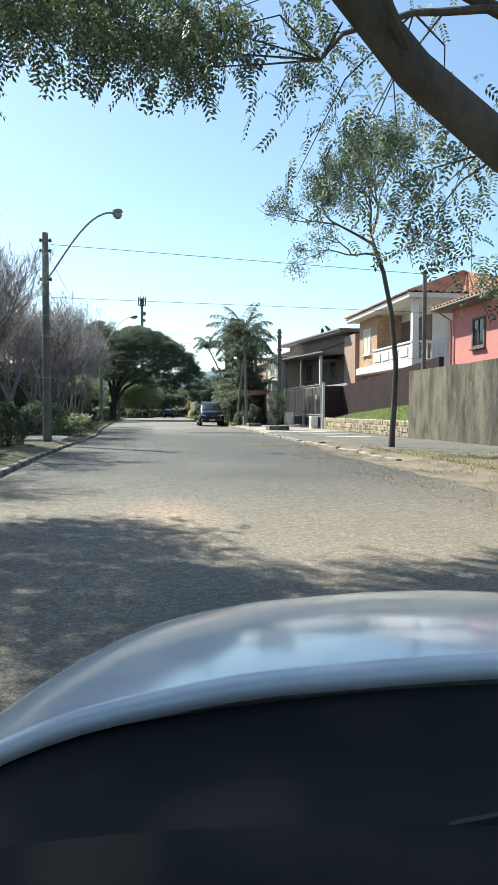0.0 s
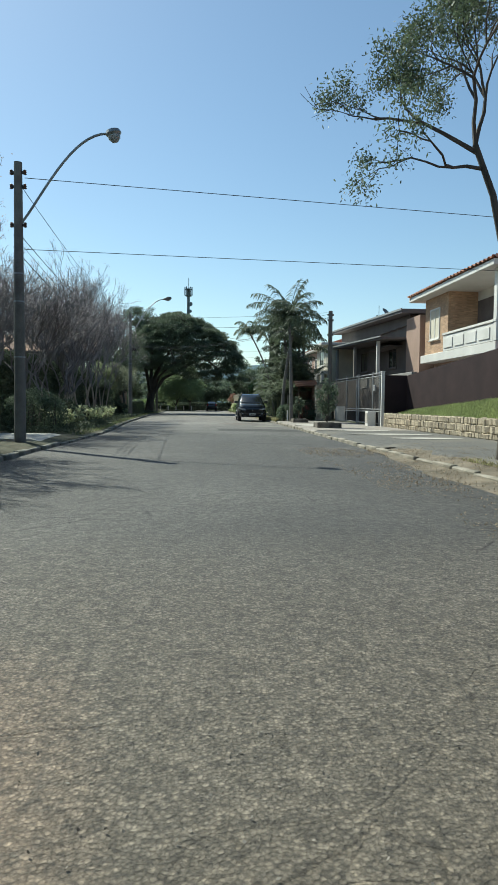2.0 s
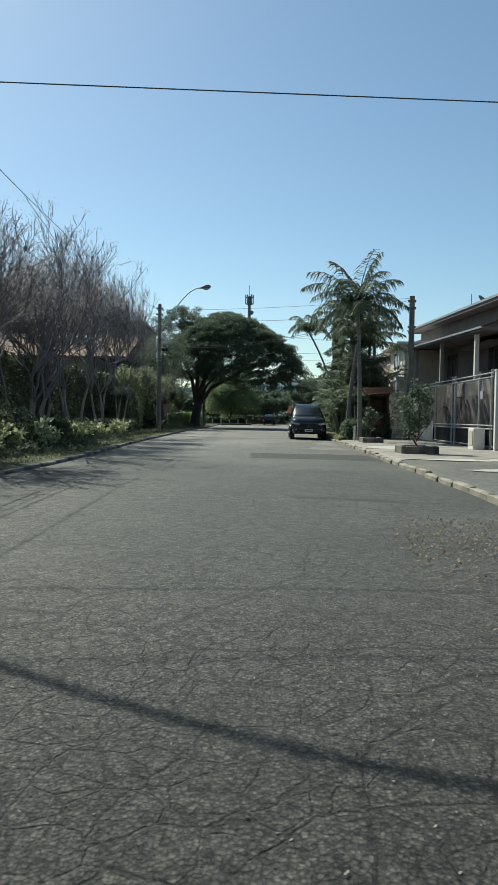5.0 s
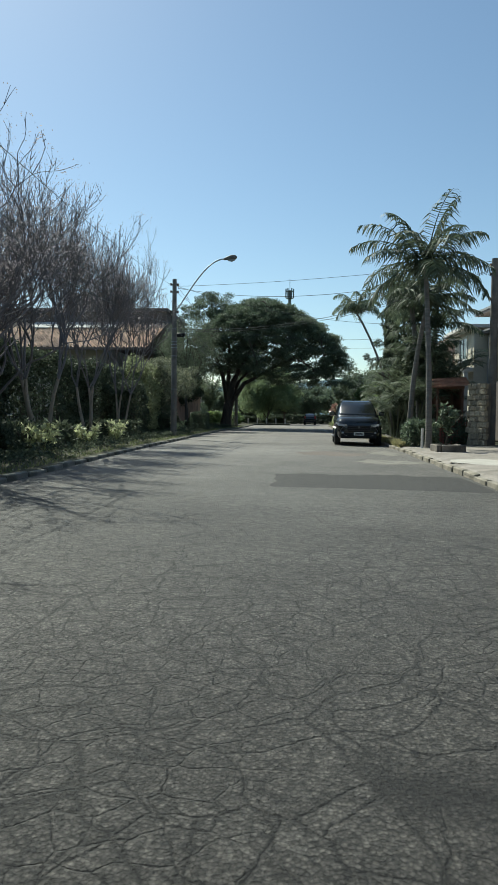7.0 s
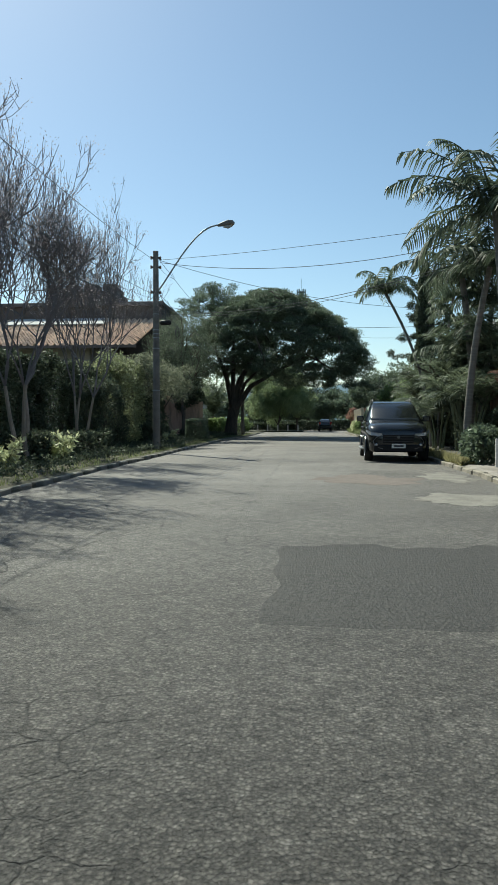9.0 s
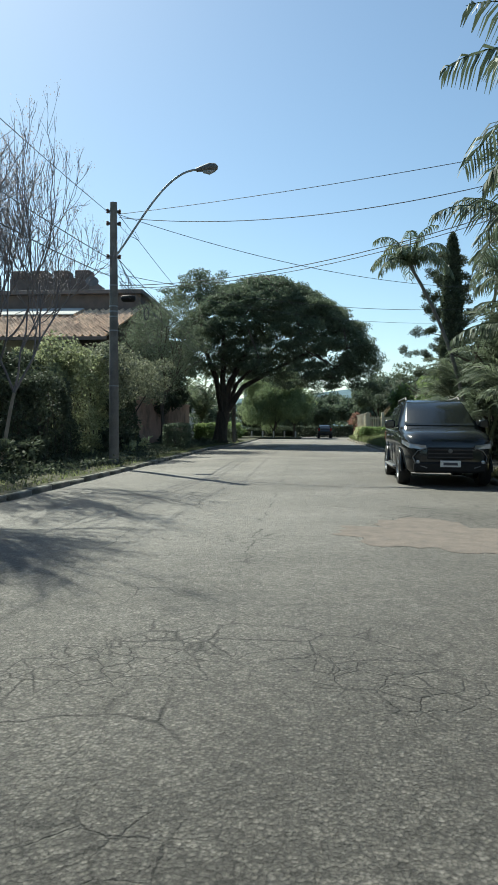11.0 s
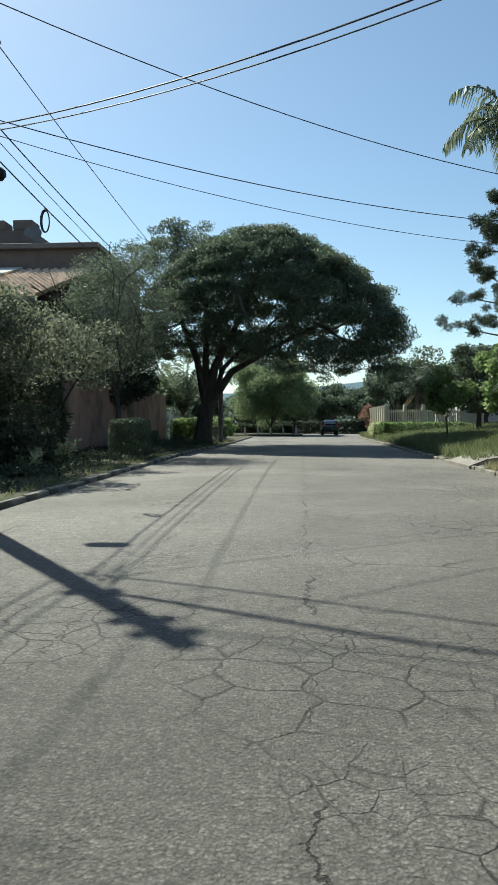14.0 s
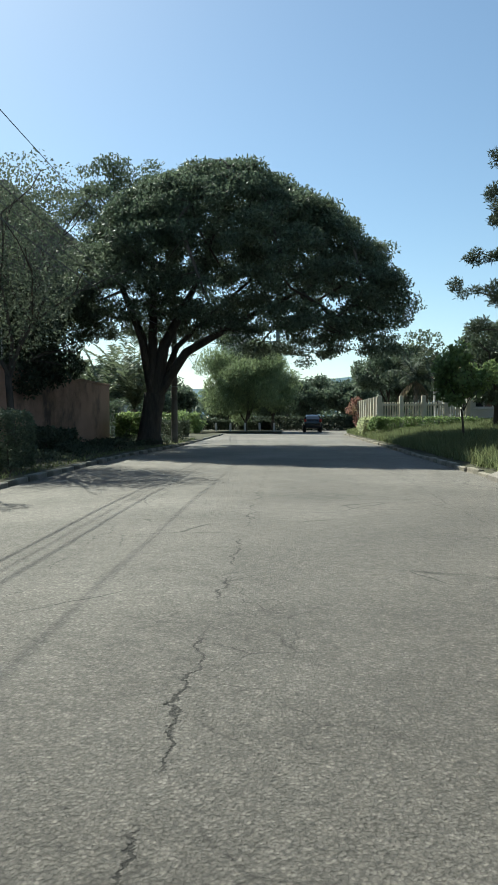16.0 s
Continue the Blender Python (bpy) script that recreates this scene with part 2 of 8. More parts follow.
    mixg = n.new("ShaderNodeMix")
    mixg.data_type = "RGBA"
    mixg.inputs[7].default_value = (0.42, 0.345, 0.25, 1)
    l.new(gn.outputs[0], mixg.inputs[0])
    l.new(mixd.outputs[2], mixg.inputs[6])
    # tone along the street: darker through the block's middle, paler towards the far end
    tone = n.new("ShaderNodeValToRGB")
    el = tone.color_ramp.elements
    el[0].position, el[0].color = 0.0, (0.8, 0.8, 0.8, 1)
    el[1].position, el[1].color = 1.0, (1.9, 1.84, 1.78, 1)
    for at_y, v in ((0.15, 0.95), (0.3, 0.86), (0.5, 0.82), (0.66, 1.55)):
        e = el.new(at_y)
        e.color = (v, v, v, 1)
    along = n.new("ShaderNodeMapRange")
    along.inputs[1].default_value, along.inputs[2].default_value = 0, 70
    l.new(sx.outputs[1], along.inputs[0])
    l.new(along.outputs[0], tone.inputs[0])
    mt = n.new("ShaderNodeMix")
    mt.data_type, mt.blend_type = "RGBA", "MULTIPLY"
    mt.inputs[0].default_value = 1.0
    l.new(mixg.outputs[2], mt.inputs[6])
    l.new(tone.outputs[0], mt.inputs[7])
    # the coarse middle stretch shows its stones more than the worn far end
    coarse = n.new("ShaderNodeValToRGB")
    ce = coarse.color_ramp.elements
    ce[0].position, ce[0].color = 0.12, (0.8, 0.8, 0.8, 1)
    ce[1].position, ce[1].color = 0.68, (0.75, 0.75, 0.75, 1)
    for at_y, v in ((0.2, 1.3), (0.27, 1.8), (0.42, 1.5), (0.58, 1.2)):
        e = ce.new(at_y)
        e.color = (v, v, v, 1)
    l.new(along.outputs[0], coarse.inputs[0])
    less = n.new("ShaderNodeMath")
    less.inputs[1].default_value = -1.0
    l.new(bm2.outputs[0], less.inputs[0])
    more = n.new("ShaderNodeMath")
    more.operation = "MULTIPLY_ADD"
    more.inputs[2].default_value = 1.0
    l.new(less.outputs[0], more.inputs[0])
    l.new(coarse.outputs[0], more.inputs[1])
    stony = n.new("ShaderNodeHueSaturation")
    l.new(more.outputs[0], stony.inputs["Value"])
    l.new(mt.outputs[2], stony.inputs["Color"])
    l.new(stony.outputs[0], bsdf.inputs["Base Color"])
    sub = n.new("ShaderNodeMath")
    sub.operation = "SUBTRACT"
    pith = n.new("ShaderNodeMath")
    pith.operation = "MULTIPLY_ADD"
    pith.inputs[1].default_value = 3.0
    l.new(pit.outputs["Fac"], pith.inputs[0])
    l.new(vor.outputs["Distance"], pith.inputs[2])
    l.new(pith.outputs[0], sub.inputs[0])
    l.new(mx.outputs[0], sub.inputs[1])
    bp = n.new("ShaderNodeBump")
    bp.inputs["Strength"].default_value, bp.inputs["Distance"].default_value = 1.0, 0.008
    l.new(sub.outputs[0], bp.inputs["Height"])
    l.new(bp.outputs[0], bsdf.inputs["Normal"])
    return m


ASPHALT = asphalt_material()
PATCH = mat("asphalt patch", (0.026, 0.025, 0.024), (0.062, 0.059, 0.055), scale=24, rough=0.8, bump=1.0, fine=48, c=(0.05, 0.047, 0.044), c_scale=1.2)
PALE_PATCH = mat("worn cement patch", (0.25, 0.235, 0.205), (0.15, 0.14, 0.12), scale=2.5, rough=0.9, bump=0.3, fine=30)
DUST = mat("reddish dusty cement", (0.2, 0.164, 0.142), (0.135, 0.117, 0.105), scale=5, rough=0.95, bump=0.5, fine=40)
PLANTER = mat("weathered dark concrete", (0.2, 0.175, 0.145), (0.12, 0.105, 0.09), scale=3, rough=0.92, bump=0.6, fine=30, c=(0.07, 0.065, 0.055), c_scale=1.5)
KERB_OLD = mat("mossy kerb concrete", (0.3, 0.285, 0.25), (0.18, 0.175, 0.15), scale=2.2, rough=0.92, bump=0.4, c=(0.1, 0.1, 0.075), c_scale=0.9)
KERB = mat("kerb concrete", (0.36, 0.32, 0.26), (0.22, 0.2, 0.16), scale=2.2, rough=0.9, bump=0.5, c=(0.12, 0.11, 0.08), c_scale=0.8)
PAVING = mat("pavement mosaic", (0.075, 0.073, 0.068), (0.15, 0.143, 0.13), scale=14, rough=0.9, bump=0.6, fine=30, c=(0.16, 0.145, 0.12), c_scale=0.5)
PAVE_PALE = mat("pale cement pavement", (0.32, 0.285, 0.25), (0.24, 0.215, 0.19), scale=1.8, rough=0.9, bump=0.3, c=(0.19, 0.17, 0.145), c_scale=0.9)
PALE_SLAB = mat("pale cement slab", (0.5, 0.47, 0.42), (0.38, 0.36, 0.32), scale=1.6, rough=0.9, bump=0.25)
DIRT = mat("dry dirt", (0.23, 0.19, 0.14), (0.13, 0.11, 0.08), scale=1.8, rough=0.95, bump=0.6, c=(0.1, 0.085, 0.06), c_scale=0.9)
GROUND = mat("far ground", (0.07, 0.085, 0.04), (0.1, 0.1, 0.055), scale=0.05, rough=0.95, bump=0.3, fine=4)
LAWN = mat("shaded lawn soil", (0.055, 0.06, 0.032), (0.09, 0.08, 0.05), scale=1.2, rough=0.95, bump=0.6, fine=25)
GRASS = mat("grass blades", (0.1, 0.13, 0.045), (0.15, 0.17, 0.06), scale=0.8, rough=0.6, bump=0, leaf=0.45, island=0.35)
LAWN_GRASS = mat("bright lawn blades", (0.24, 0.29, 0.08), (0.17, 0.22, 0.06), scale=0.8, rough=0.6, bump=0, leaf=0.4, island=0.3)
DRY_GRASS = mat("dry grass blades", (0.33, 0.29, 0.13), (0.2, 0.2, 0.07), scale=1.0, rough=0.7, bump=0, leaf=0.35, island=0.35)
BARK = mat("grey brown bark", (0.1, 0.085, 0.07), (0.05, 0.043, 0.037), scale=5, rough=0.9, bump=0.8, fine=18, stretch=(1, 1, 0.25))
PALE_BARK = mat("smooth pale bark", (0.36, 0.31, 0.26), (0.22, 0.19, 0.16), scale=5, rough=0.75, bump=0.3, stretch=(1, 1, 0.3))
PALM_BARK = mat("ringed palm bark", (0.2, 0.185, 0.165), (0.13, 0.12, 0.105), scale=2, rough=0.85, bump=0.6, fine=14, stretch=(0.3, 0.3, 4))
LEAF_TREE = mat("dark tree leaves", (0.066, 0.1, 0.058), (0.1, 0.135, 0.076), scale=0.6, rough=0.5, bump=0, leaf=0.34, island=0.4)
LEAF_FINE = mat("fine feathery leaves", (0.06, 0.09, 0.045), (0.095, 0.13, 0.06), scale=0.7, rough=0.5, bump=0, leaf=0.28, island=0.4)
LEAF_DARK = mat("dark hedge leaves", (0.052, 0.072, 0.042), (0.075, 0.096, 0.056), scale=0.9, rough=0.65, bump=0, leaf=0.22, island=0.4, spec=0.2)
LEAF_LIGHT = mat("light green leaves", (0.16, 0.23, 0.055), (0.1, 0.16, 0.04), scale=0.9, rough=0.5, bump=0, leaf=0.45, island=0.35)
LEAF_SUN = mat("sunlit olive leaves", (0.2, 0.22, 0.1), (0.14, 0.165, 0.07), scale=0.9, rough=0.55, bump=0, leaf=0.45, island=0.4)
LEAF_YELLOW = mat("pale yellow green leaves", (0.4, 0.42, 0.22), (0.3, 0.34, 0.15), scale=1.5, rough=0.45, bump=0, leaf=0.4, island=0.35)
LEAF_OLIVE = mat("greyish olive leaves", (0.15, 0.165, 0.095), (0.11, 0.125, 0.075), scale=1.0, rough=0.6, bump=0, leaf=0.4, island=0.4)
LEAF_GREY = mat("grey green leaves", (0.115, 0.145, 0.085), (0.09, 0.115, 0.07), scale=1.0, rough=0.6, bump=0, leaf=0.35, island=0.4)
LEAF_WILLOW = mat("willowy leaves", (0.17, 0.225, 0.09), (0.13, 0.175, 0.07), scale=0.5, rough=0.55, bump=0, leaf=0.5, island=0.35)
LEAF_DRY = mat("dry seed pods", (0.42, 0.37, 0.365), (0.26, 0.225, 0.23), scale=1.5, rough=0.85, bump=0, leaf=0.35, island=0.4)
LEAF_RED = mat("reddish leaves", (0.3, 0.1, 0.09), (0.15, 0.12, 0.05), scale=1.2, rough=0.6, bump=0, leaf=0.4, island=0.35)
LEAF_PALM = mat("palm leaflets", (0.06, 0.085, 0.05), (0.085, 0.115, 0.065), scale=0.8, rough=0.55, bump=0, leaf=0.22, island=0.3, spec=0.3)
LEAF_PALM_PALE = mat("pale palm leaflets", (0.105, 0.14, 0.075), (0.14, 0.175, 0.095), scale=0.8, rough=0.5, bump=0, leaf=0.3, island=0.35)
CANE = mat("palm cane", (0.2, 0.22, 0.12), (0.13, 0.14, 0.08), scale=2, rough=0.6, bump=0.2, fine=14, stretch=(0.3, 0.3, 5))
LEAF_PALM_DRY = mat("dry palm leaflets", (0.25, 0.2, 0.12), (0.17, 0.13, 0.08), scale=0.8, rough=0.7, bump=0, leaf=0.3, island=0.3)
GRIT = mat("loose grit", (0.26, 0.235, 0.2), (0.18, 0.165, 0.145), scale=9, rough=0.9, bump=0, island=0.25)
LITTER = mat("fallen leaves", (0.3, 0.22, 0.13), (0.2, 0.15, 0.095), scale=2, rough=0.9, bump=0, leaf=0.15, island=0.4)
TWIG = mat("thin grey brown twigs", (0.2, 0.183, 0.187), (0.14, 0.128, 0.133), scale=3, rough=0.85, bump=0)
POLE = mat("pole concrete", (0.2, 0.19, 0.175), (0.14, 0.135, 0.125), scale=3, rough=0.9, bump=0.3, c=(0.1, 0.095, 0.085), c_scale=0.9)
STEEL = mat("galvanised steel", (0.32, 0.34, 0.35), (0.22, 0.24, 0.25), scale=6, rough=0.5, bump=0.1, metal=0.6)
CABLE = mat("cable rubber", (0.045, 0.047, 0.05), (0.065, 0.067, 0.07), scale=6, rough=0.5, bump=0.1)
LENS = mat("lamp lens", (0.3, 0.32, 0.34), (0.24, 0.26, 0.28), scale=8, rough=0.25, bump=0)
CERAMIC = mat("brown ceramic", (0.12, 0.06, 0.035), (0.08, 0.04, 0.025), scale=6, rough=0.3, bump=0)
WALL_GREY = mat("stained grey render", (0.2, 0.178, 0.135), (0.085, 0.076, 0.056), scale=2.4, rough=0.94, bump=0.7, fine=24, c=(0.04, 0.037, 0.03), c_scale=1.6, stretch=(1, 1, 0.3))
WALL_MAROON = mat("maroon painted wall", (0.05, 0.034, 0.035), (0.034, 0.025, 0.026), scale=1.2, rough=0.9, bump=0.25, spec=0.12)
WALL_PINK = mat("coral pink paint", (0.62, 0.25, 0.22), (0.52, 0.21, 0.19), scale=0.9, rough=0.85, bump=0.2)
WALL_DARK = mat("taupe paint", (0.15, 0.13, 0.12), (0.11, 0.097, 0.09), scale=0.9, rough=0.85, bump=0.2)
WALL_TAN = mat("tan paint", (0.4, 0.275, 0.22), (0.34, 0.235, 0.185), scale=0.9, rough=0.85, bump=0.2)
WALL_WHITE = mat("white paint", (0.72, 0.7, 0.66), (0.6, 0.58, 0.54), scale=0.8, rough=0.8, bump=0.15)
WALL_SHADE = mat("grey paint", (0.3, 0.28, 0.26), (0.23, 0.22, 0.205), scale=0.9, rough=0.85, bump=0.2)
WALL_TERRA = mat("terracotta render", (0.44, 0.29, 0.22), (0.34, 0.22, 0.17), scale=1.0, rough=0.9, bump=0.35, c=(0.1, 0.075, 0.06), c_scale=0.6)
BROWN_CLAD = mat("dark brown cladding", (0.16, 0.125, 0.115), (0.11, 0.09, 0.085), scale=2, rough=0.8, bump=0.3)
TILE_RED = mat("orange clay tiles", (0.52, 0.27, 0.18), (0.4, 0.2, 0.135), scale=1.6, rough=0.85, bump=0.4, island=0.15, c=(0.3, 0.17, 0.12), c_scale=0.6)
TILE_PALE = mat("weathered clay tiles", (0.78, 0.6, 0.45), (0.62, 0.46, 0.34), scale=1.6, rough=0.88, bump=0.4, island=0.15, c=(0.3, 0.22, 0.17), c_scale=0.8)
DARK_ROOF = mat("dark sheet roof", (0.16, 0.14, 0.14), (0.12, 0.105, 0.105), scale=1.5, rough=0.7, bump=0.2)
DARK_METAL = mat("dark painted metal", (0.045, 0.043, 0.045), (0.065, 0.06, 0.06), scale=4, rough=0.55, bump=0.15, metal=0.3)
GATE_TUBE = mat("grey gate tube", (0.36, 0.36, 0.36), (0.26, 0.26, 0.26), scale=5, rough=0.5, bump=0.1, metal=0.2)
GREY_METAL = mat("grey painted metal", (0.17, 0.165, 0.16), (0.12, 0.115, 0.11), scale=4, rough=0.55, bump=0.15, metal=0.2)
WOOD = mat("brown painted wood", (0.16, 0.08, 0.05), (0.1, 0.055, 0.035), scale=3, rough=0.75, bump=0.3, stretch=(4, 4, 0.6))
RED_WOOD = mat("faded red wood", (0.3, 0.1, 0.075), (0.2, 0.075, 0.06), scale=3, rough=0.8, bump=0.3, stretch=(4, 4, 0.6))
STONE = mat("field stone", (0.5, 0.42, 0.3), (0.27, 0.225, 0.165), scale=4, rough=0.9, bump=0.5, island=0.35)
MORTAR = mat("stone mortar", (0.2, 0.175, 0.14), (0.13, 0.115, 0.095), scale=5, rough=0.95, bump=0.4)
CREAM = mat("cream fence paint", (0.68, 0.62, 0.5), (0.55, 0.5, 0.4), scale=1.2, rough=0.85, bump=0.2)
TOWER = mat("tower steel", (0.16, 0.2, 0.21), (0.12, 0.15, 0.16), scale=1, rough=0.6, bump=0, metal=0.2)
FAR_WALL = mat("far building paint", (0.5, 0.5, 0.48), (0.42, 0.42, 0.41), scale=0.2, rough=0.85, bump=0)
HILL = mat("hazy far hill", (0.13, 0.19, 0.22), (0.16, 0.22, 0.25), scale=0.01, rough=1.0, bump=0, fine=0.05, spec=0.0)
CAR_DARK = mat("dark grey car paint", (0.016, 0.019, 0.021), (0.02, 0.023, 0.026), scale=0.5, rough=0.16, bump=0, fine=0.4, spec=0.7)
CAR_WHITE = mat("white car paint", (0.62, 0.64, 0.66), (0.6, 0.62, 0.64), scale=0.5, rough=0.12, bump=0, fine=0.4, spec=0.8)
PLASTIC = mat("black trim plastic", (0.011, 0.011, 0.012), (0.015, 0.015, 0.016), scale=12, rough=0.6, bump=0.03, fine=200, spec=0.25)
DASH = mat("black dashboard plastic", (0.005, 0.0055, 0.0065), (0.004, 0.0045, 0.005), scale=30, rough=0.75, bump=0.04, fine=400, spec=0.2)
RUBBER = mat("tyre rubber", (0.02, 0.02, 0.02), (0.03, 0.03, 0.029), scale=10, rough=0.85, bump=0.3)
ALLOY = mat("alloy wheel metal", (0.5, 0.51, 0.52), (0.42, 0.43, 0.44), scale=4, rough=0.3, bump=0, metal=0.9)
CHROME = mat("chrome", (0.7, 0.71, 0.72), (0.65, 0.66, 0.67), scale=4, rough=0.12, bump=0, metal=1.0)
PLATE = mat("white plate", (0.7, 0.7, 0.68), (0.62, 0.62, 0.6), scale=4, rough=0.4, bump=0)
BAR = mat("dark marking", (0.04, 0.045, 0.06), (0.05, 0.055, 0.07), scale=4, rough=0.5, bump=0)
HEADLAMP = mat("headlamp lens", (0.45, 0.47, 0.5), (0.3, 0.32, 0.35), scale=6, rough=0.08, bump=0, metal=0.4)
RED_LAMP = mat("red tail lamp", (0.3, 0.02, 0.02), (0.25, 0.015, 0.015), scale=6, rough=0.15, bump=0)


def glass_material(name, tint=(0.02, 0.024, 0.027)):
    """Dark window glass that mirrors the sky."""
    return mat(name, tint, tint, scale=1, rough=0.05, bump=0, spec=0.45)


GLASS = glass_material("dark window glass")


def brick_material():
    """Ochre brick: every brick its own tone, pale sunk joints."""
    m = mat("ochre brick", (0.56, 0.37, 0.235), (0.46, 0.295, 0.19), scale=1.5, rough=0.9, bump=0.0)
    n, l = m.node_tree.nodes, m.node_tree.links
    bsdf = n["Principled BSDF"]
    src = bsdf.inputs["Base Color"].links[0].from_socket
    sep = n.new("ShaderNodeSeparateXYZ")
    l.new(n["Texture Coordinate"].outputs["Object"], sep.inputs[0])
    com = n.new("ShaderNodeCombineXYZ")
    add = n.new("ShaderNodeMath")
    l.new(sep.outputs[0], add.inputs[0])
    l.new(sep.outputs[1], add.inputs[1])
    l.new(add.outputs[0], com.inputs[0])
    l.new(sep.outputs[2], com.inputs[1])
    bk = n.new("ShaderNodeTexBrick")
    bk.inputs["Scale"].default_value = 1.0
    bk.inputs["Brick Width"].default_value, bk.inputs["Row Height"].default_value, bk.inputs["Mortar Size"].default_value = 0.24, 0.08, 0.011
    bk.inputs["Color1"].default_value, bk.inputs["Color2"].default_value = (0.68, 0.68, 0.68, 1), (1.12, 1.12, 1.12, 1)
    bk.inputs["Mortar"].default_value = (0.9, 0.95, 1.0, 1)
    l.new(com.outputs[0], bk.inputs["Vector"])
    mul = n.new("ShaderNodeMix")
    mul.data_type, mul.blend_type = "RGBA", "MULTIPLY"
    mul.inputs[0].default_value = 1.0
    l.new(src, mul.inputs[6])
    l.new(bk.outputs["Color"], mul.inputs[7])
    l.new(mul.outputs[2], bsdf.inputs["Base Color"])
    inv = n.new("ShaderNodeMath")
    inv.operation = "SUBTRACT"
    inv.inputs[0].default_value = 1.0
    l.new(bk.outputs["Fac"], inv.inputs[1])
    bp = n.new("ShaderNodeBump")
    bp.inputs["Strength"].default_value, bp.inputs["Distance"].default_value = 0.8, 0.01
    l.new(inv.outputs[0], bp.inputs["Height"])
    l.new(bp.outputs[0], bsdf.inputs["Normal"])
    return m


BRICK = brick_material()


# ---------- mesh tools ----------
class Geo:
    """Collects vertices and faces of one mesh."""

    def __init__(self):
        self.v, self.f, self.blocks, self.count = [], [], [], 0

    def add(self, verts, faces):
        o = len(self.v)
        self.v.extend(tuple(p) for p in verts)
        self.f.extend(tuple(i + o for i in q) for q in faces)
        return self

    def box(self, x0, y0, z0, x1, y1, z1, c=0.0):
        """A box; c: width of the chamfer on all its edges."""
        if c <= 0:
            vs = [(x, y, z) for z in (z0, z1) for y in (y0, y1) for x in (x0, x1)]
            return self.add(vs, [(0, 2, 3, 1), (4, 5, 7, 6), (0, 1, 5, 4), (2, 6, 7, 3), (0, 4, 6, 2), (1, 3, 7, 5)])
        mid = Vector(((x0 + x1) / 2, (y0 + y1) / 2, (z0 + z1) / 2))
        half = Vector(((x1 - x0) / 2, (y1 - y0) / 2, (z1 - z0) / 2))
        vs, idx = [], {}
        for sx in (-1, 1):
            for sy in (-1, 1):
                for sz in (-1, 1):
                    for a in range(3):
                        h = [half[k] - (0 if k == a else c) for k in range(3)]
                        idx[(sx, sy, sz, a)] = len(vs)
                        vs.append((mid[0] + sx * h[0], mid[1] + sy * h[1], mid[2] + sz * h[2]))
        fs = []
        for a in range(3):
            b, d = (a + 1) % 3, (a + 2) % 3
            for s in (-1, 1):
                ring = []
                for u, w in ((-1, -1), (1, -1), (1, 1), (-1, 1)):
                    k = [0, 0, 0]
                    k[a], k[b], k[d] = s, u, w
                    ring.append(idx[(*k, a)])
                fs.append(ring if s > 0 else ring[::-1])
            for u in (-1, 1):
                for w in (-1, 1):
                    ka, kb = [0, 0, 0], [0, 0, 0]
                    ka[a], kb[a] = -1, 1
                    ka[b] = kb[b] = u
                    ka[d] = kb[d] = w
                    ring = [idx[(*ka, b)], idx[(*kb, b)], idx[(*kb, d)], idx[(*ka, d)]]
                    fs.append(ring if u * w < 0 else ring[::-1])
        for sx in (-1, 1):
            for sy in (-1, 1):
                for sz in (-1, 1):
                    ring = [idx[(sx, sy, sz, a)] for a in range(3)]
                    fs.append(ring if sx * sy * sz > 0 else ring[::-1])
        return self.add(vs, fs)

    def tube(self, pts, radii, n=6, cap=True):
        """A tapered tube along points."""
        pts = [Vector(p) for p in pts]
        if not hasattr(radii, "__len__"):
            radii = [radii] * len(pts)
        o, up = len(self.v), None
        for i, p in enumerate(pts):
            d = (pts[min(i + 1, len(pts) - 1)] - pts[max(i - 1, 0)]).normalized()
            if up is None:
                up = d.orthogonal().normalized()
            up = (up - d * up.dot(d)).normalized()
            side = d.cross(up)
            for k in range(n):
                a = 2 * math.pi * k / n
                self.v.append(tuple(p + (up * math.cos(a) + side * math.sin(a)) * radii[i]))
        for i in range(len(pts) - 1):
            for k in range(n):
                a, b = o + i * n + k, o + i * n + (k + 1) % n
                self.f.append((a, b, b + n, a + n))
        if cap:
            self.f.append(tuple(o + k for k in range(n))[::-1])
            self.f.append(tuple(o + (len(pts) - 1) * n + k for k in range(n)))
        return self

    def lathe(self, profile, n=16, at=(0, 0, 0), cap=True):
        """A turned shape: profile of (radius, height)."""
        o = len(self.v)
        for r, z in profile:
            for k in range(n):
                a = 2 * math.pi * k / n
                self.v.append((at[0] + r * math.cos(a), at[1] + r * math.sin(a), at[2] + z))
        for i in range(len(profile) - 1):
            for k in range(n):
                a, b = o + i * n + k, o + i * n + (k + 1) % n
                self.f.append((a, b, b + n, a + n))
        if cap:
            self.f.append(tuple(o + k for k in range(n))[::-1])
            self.f.append(tuple(o + (len(profile) - 1) * n + k for k in range(n)))
        return self

    def prism(self, outline, depth, axis="x", at=0.0):
        """An outline of two coordinates pushed along an axis by depth."""
        n, o = len(outline), len(self.v)
        for d in (at, at + depth):
            for a, b in outline:
                self.v.append({"x": (d, a, b), "y": (a, d, b), "z": (a, b, d)}[axis])
        self.f.append(tuple(o + k for k in range(n))[::-1])
        self.f.append(tuple(o + n + k for k in range(n)))
        for k in range(n):
            j = (k + 1) % n
            self.f.append((o + k, o + j, o + n + j, o + n + k))
        return self

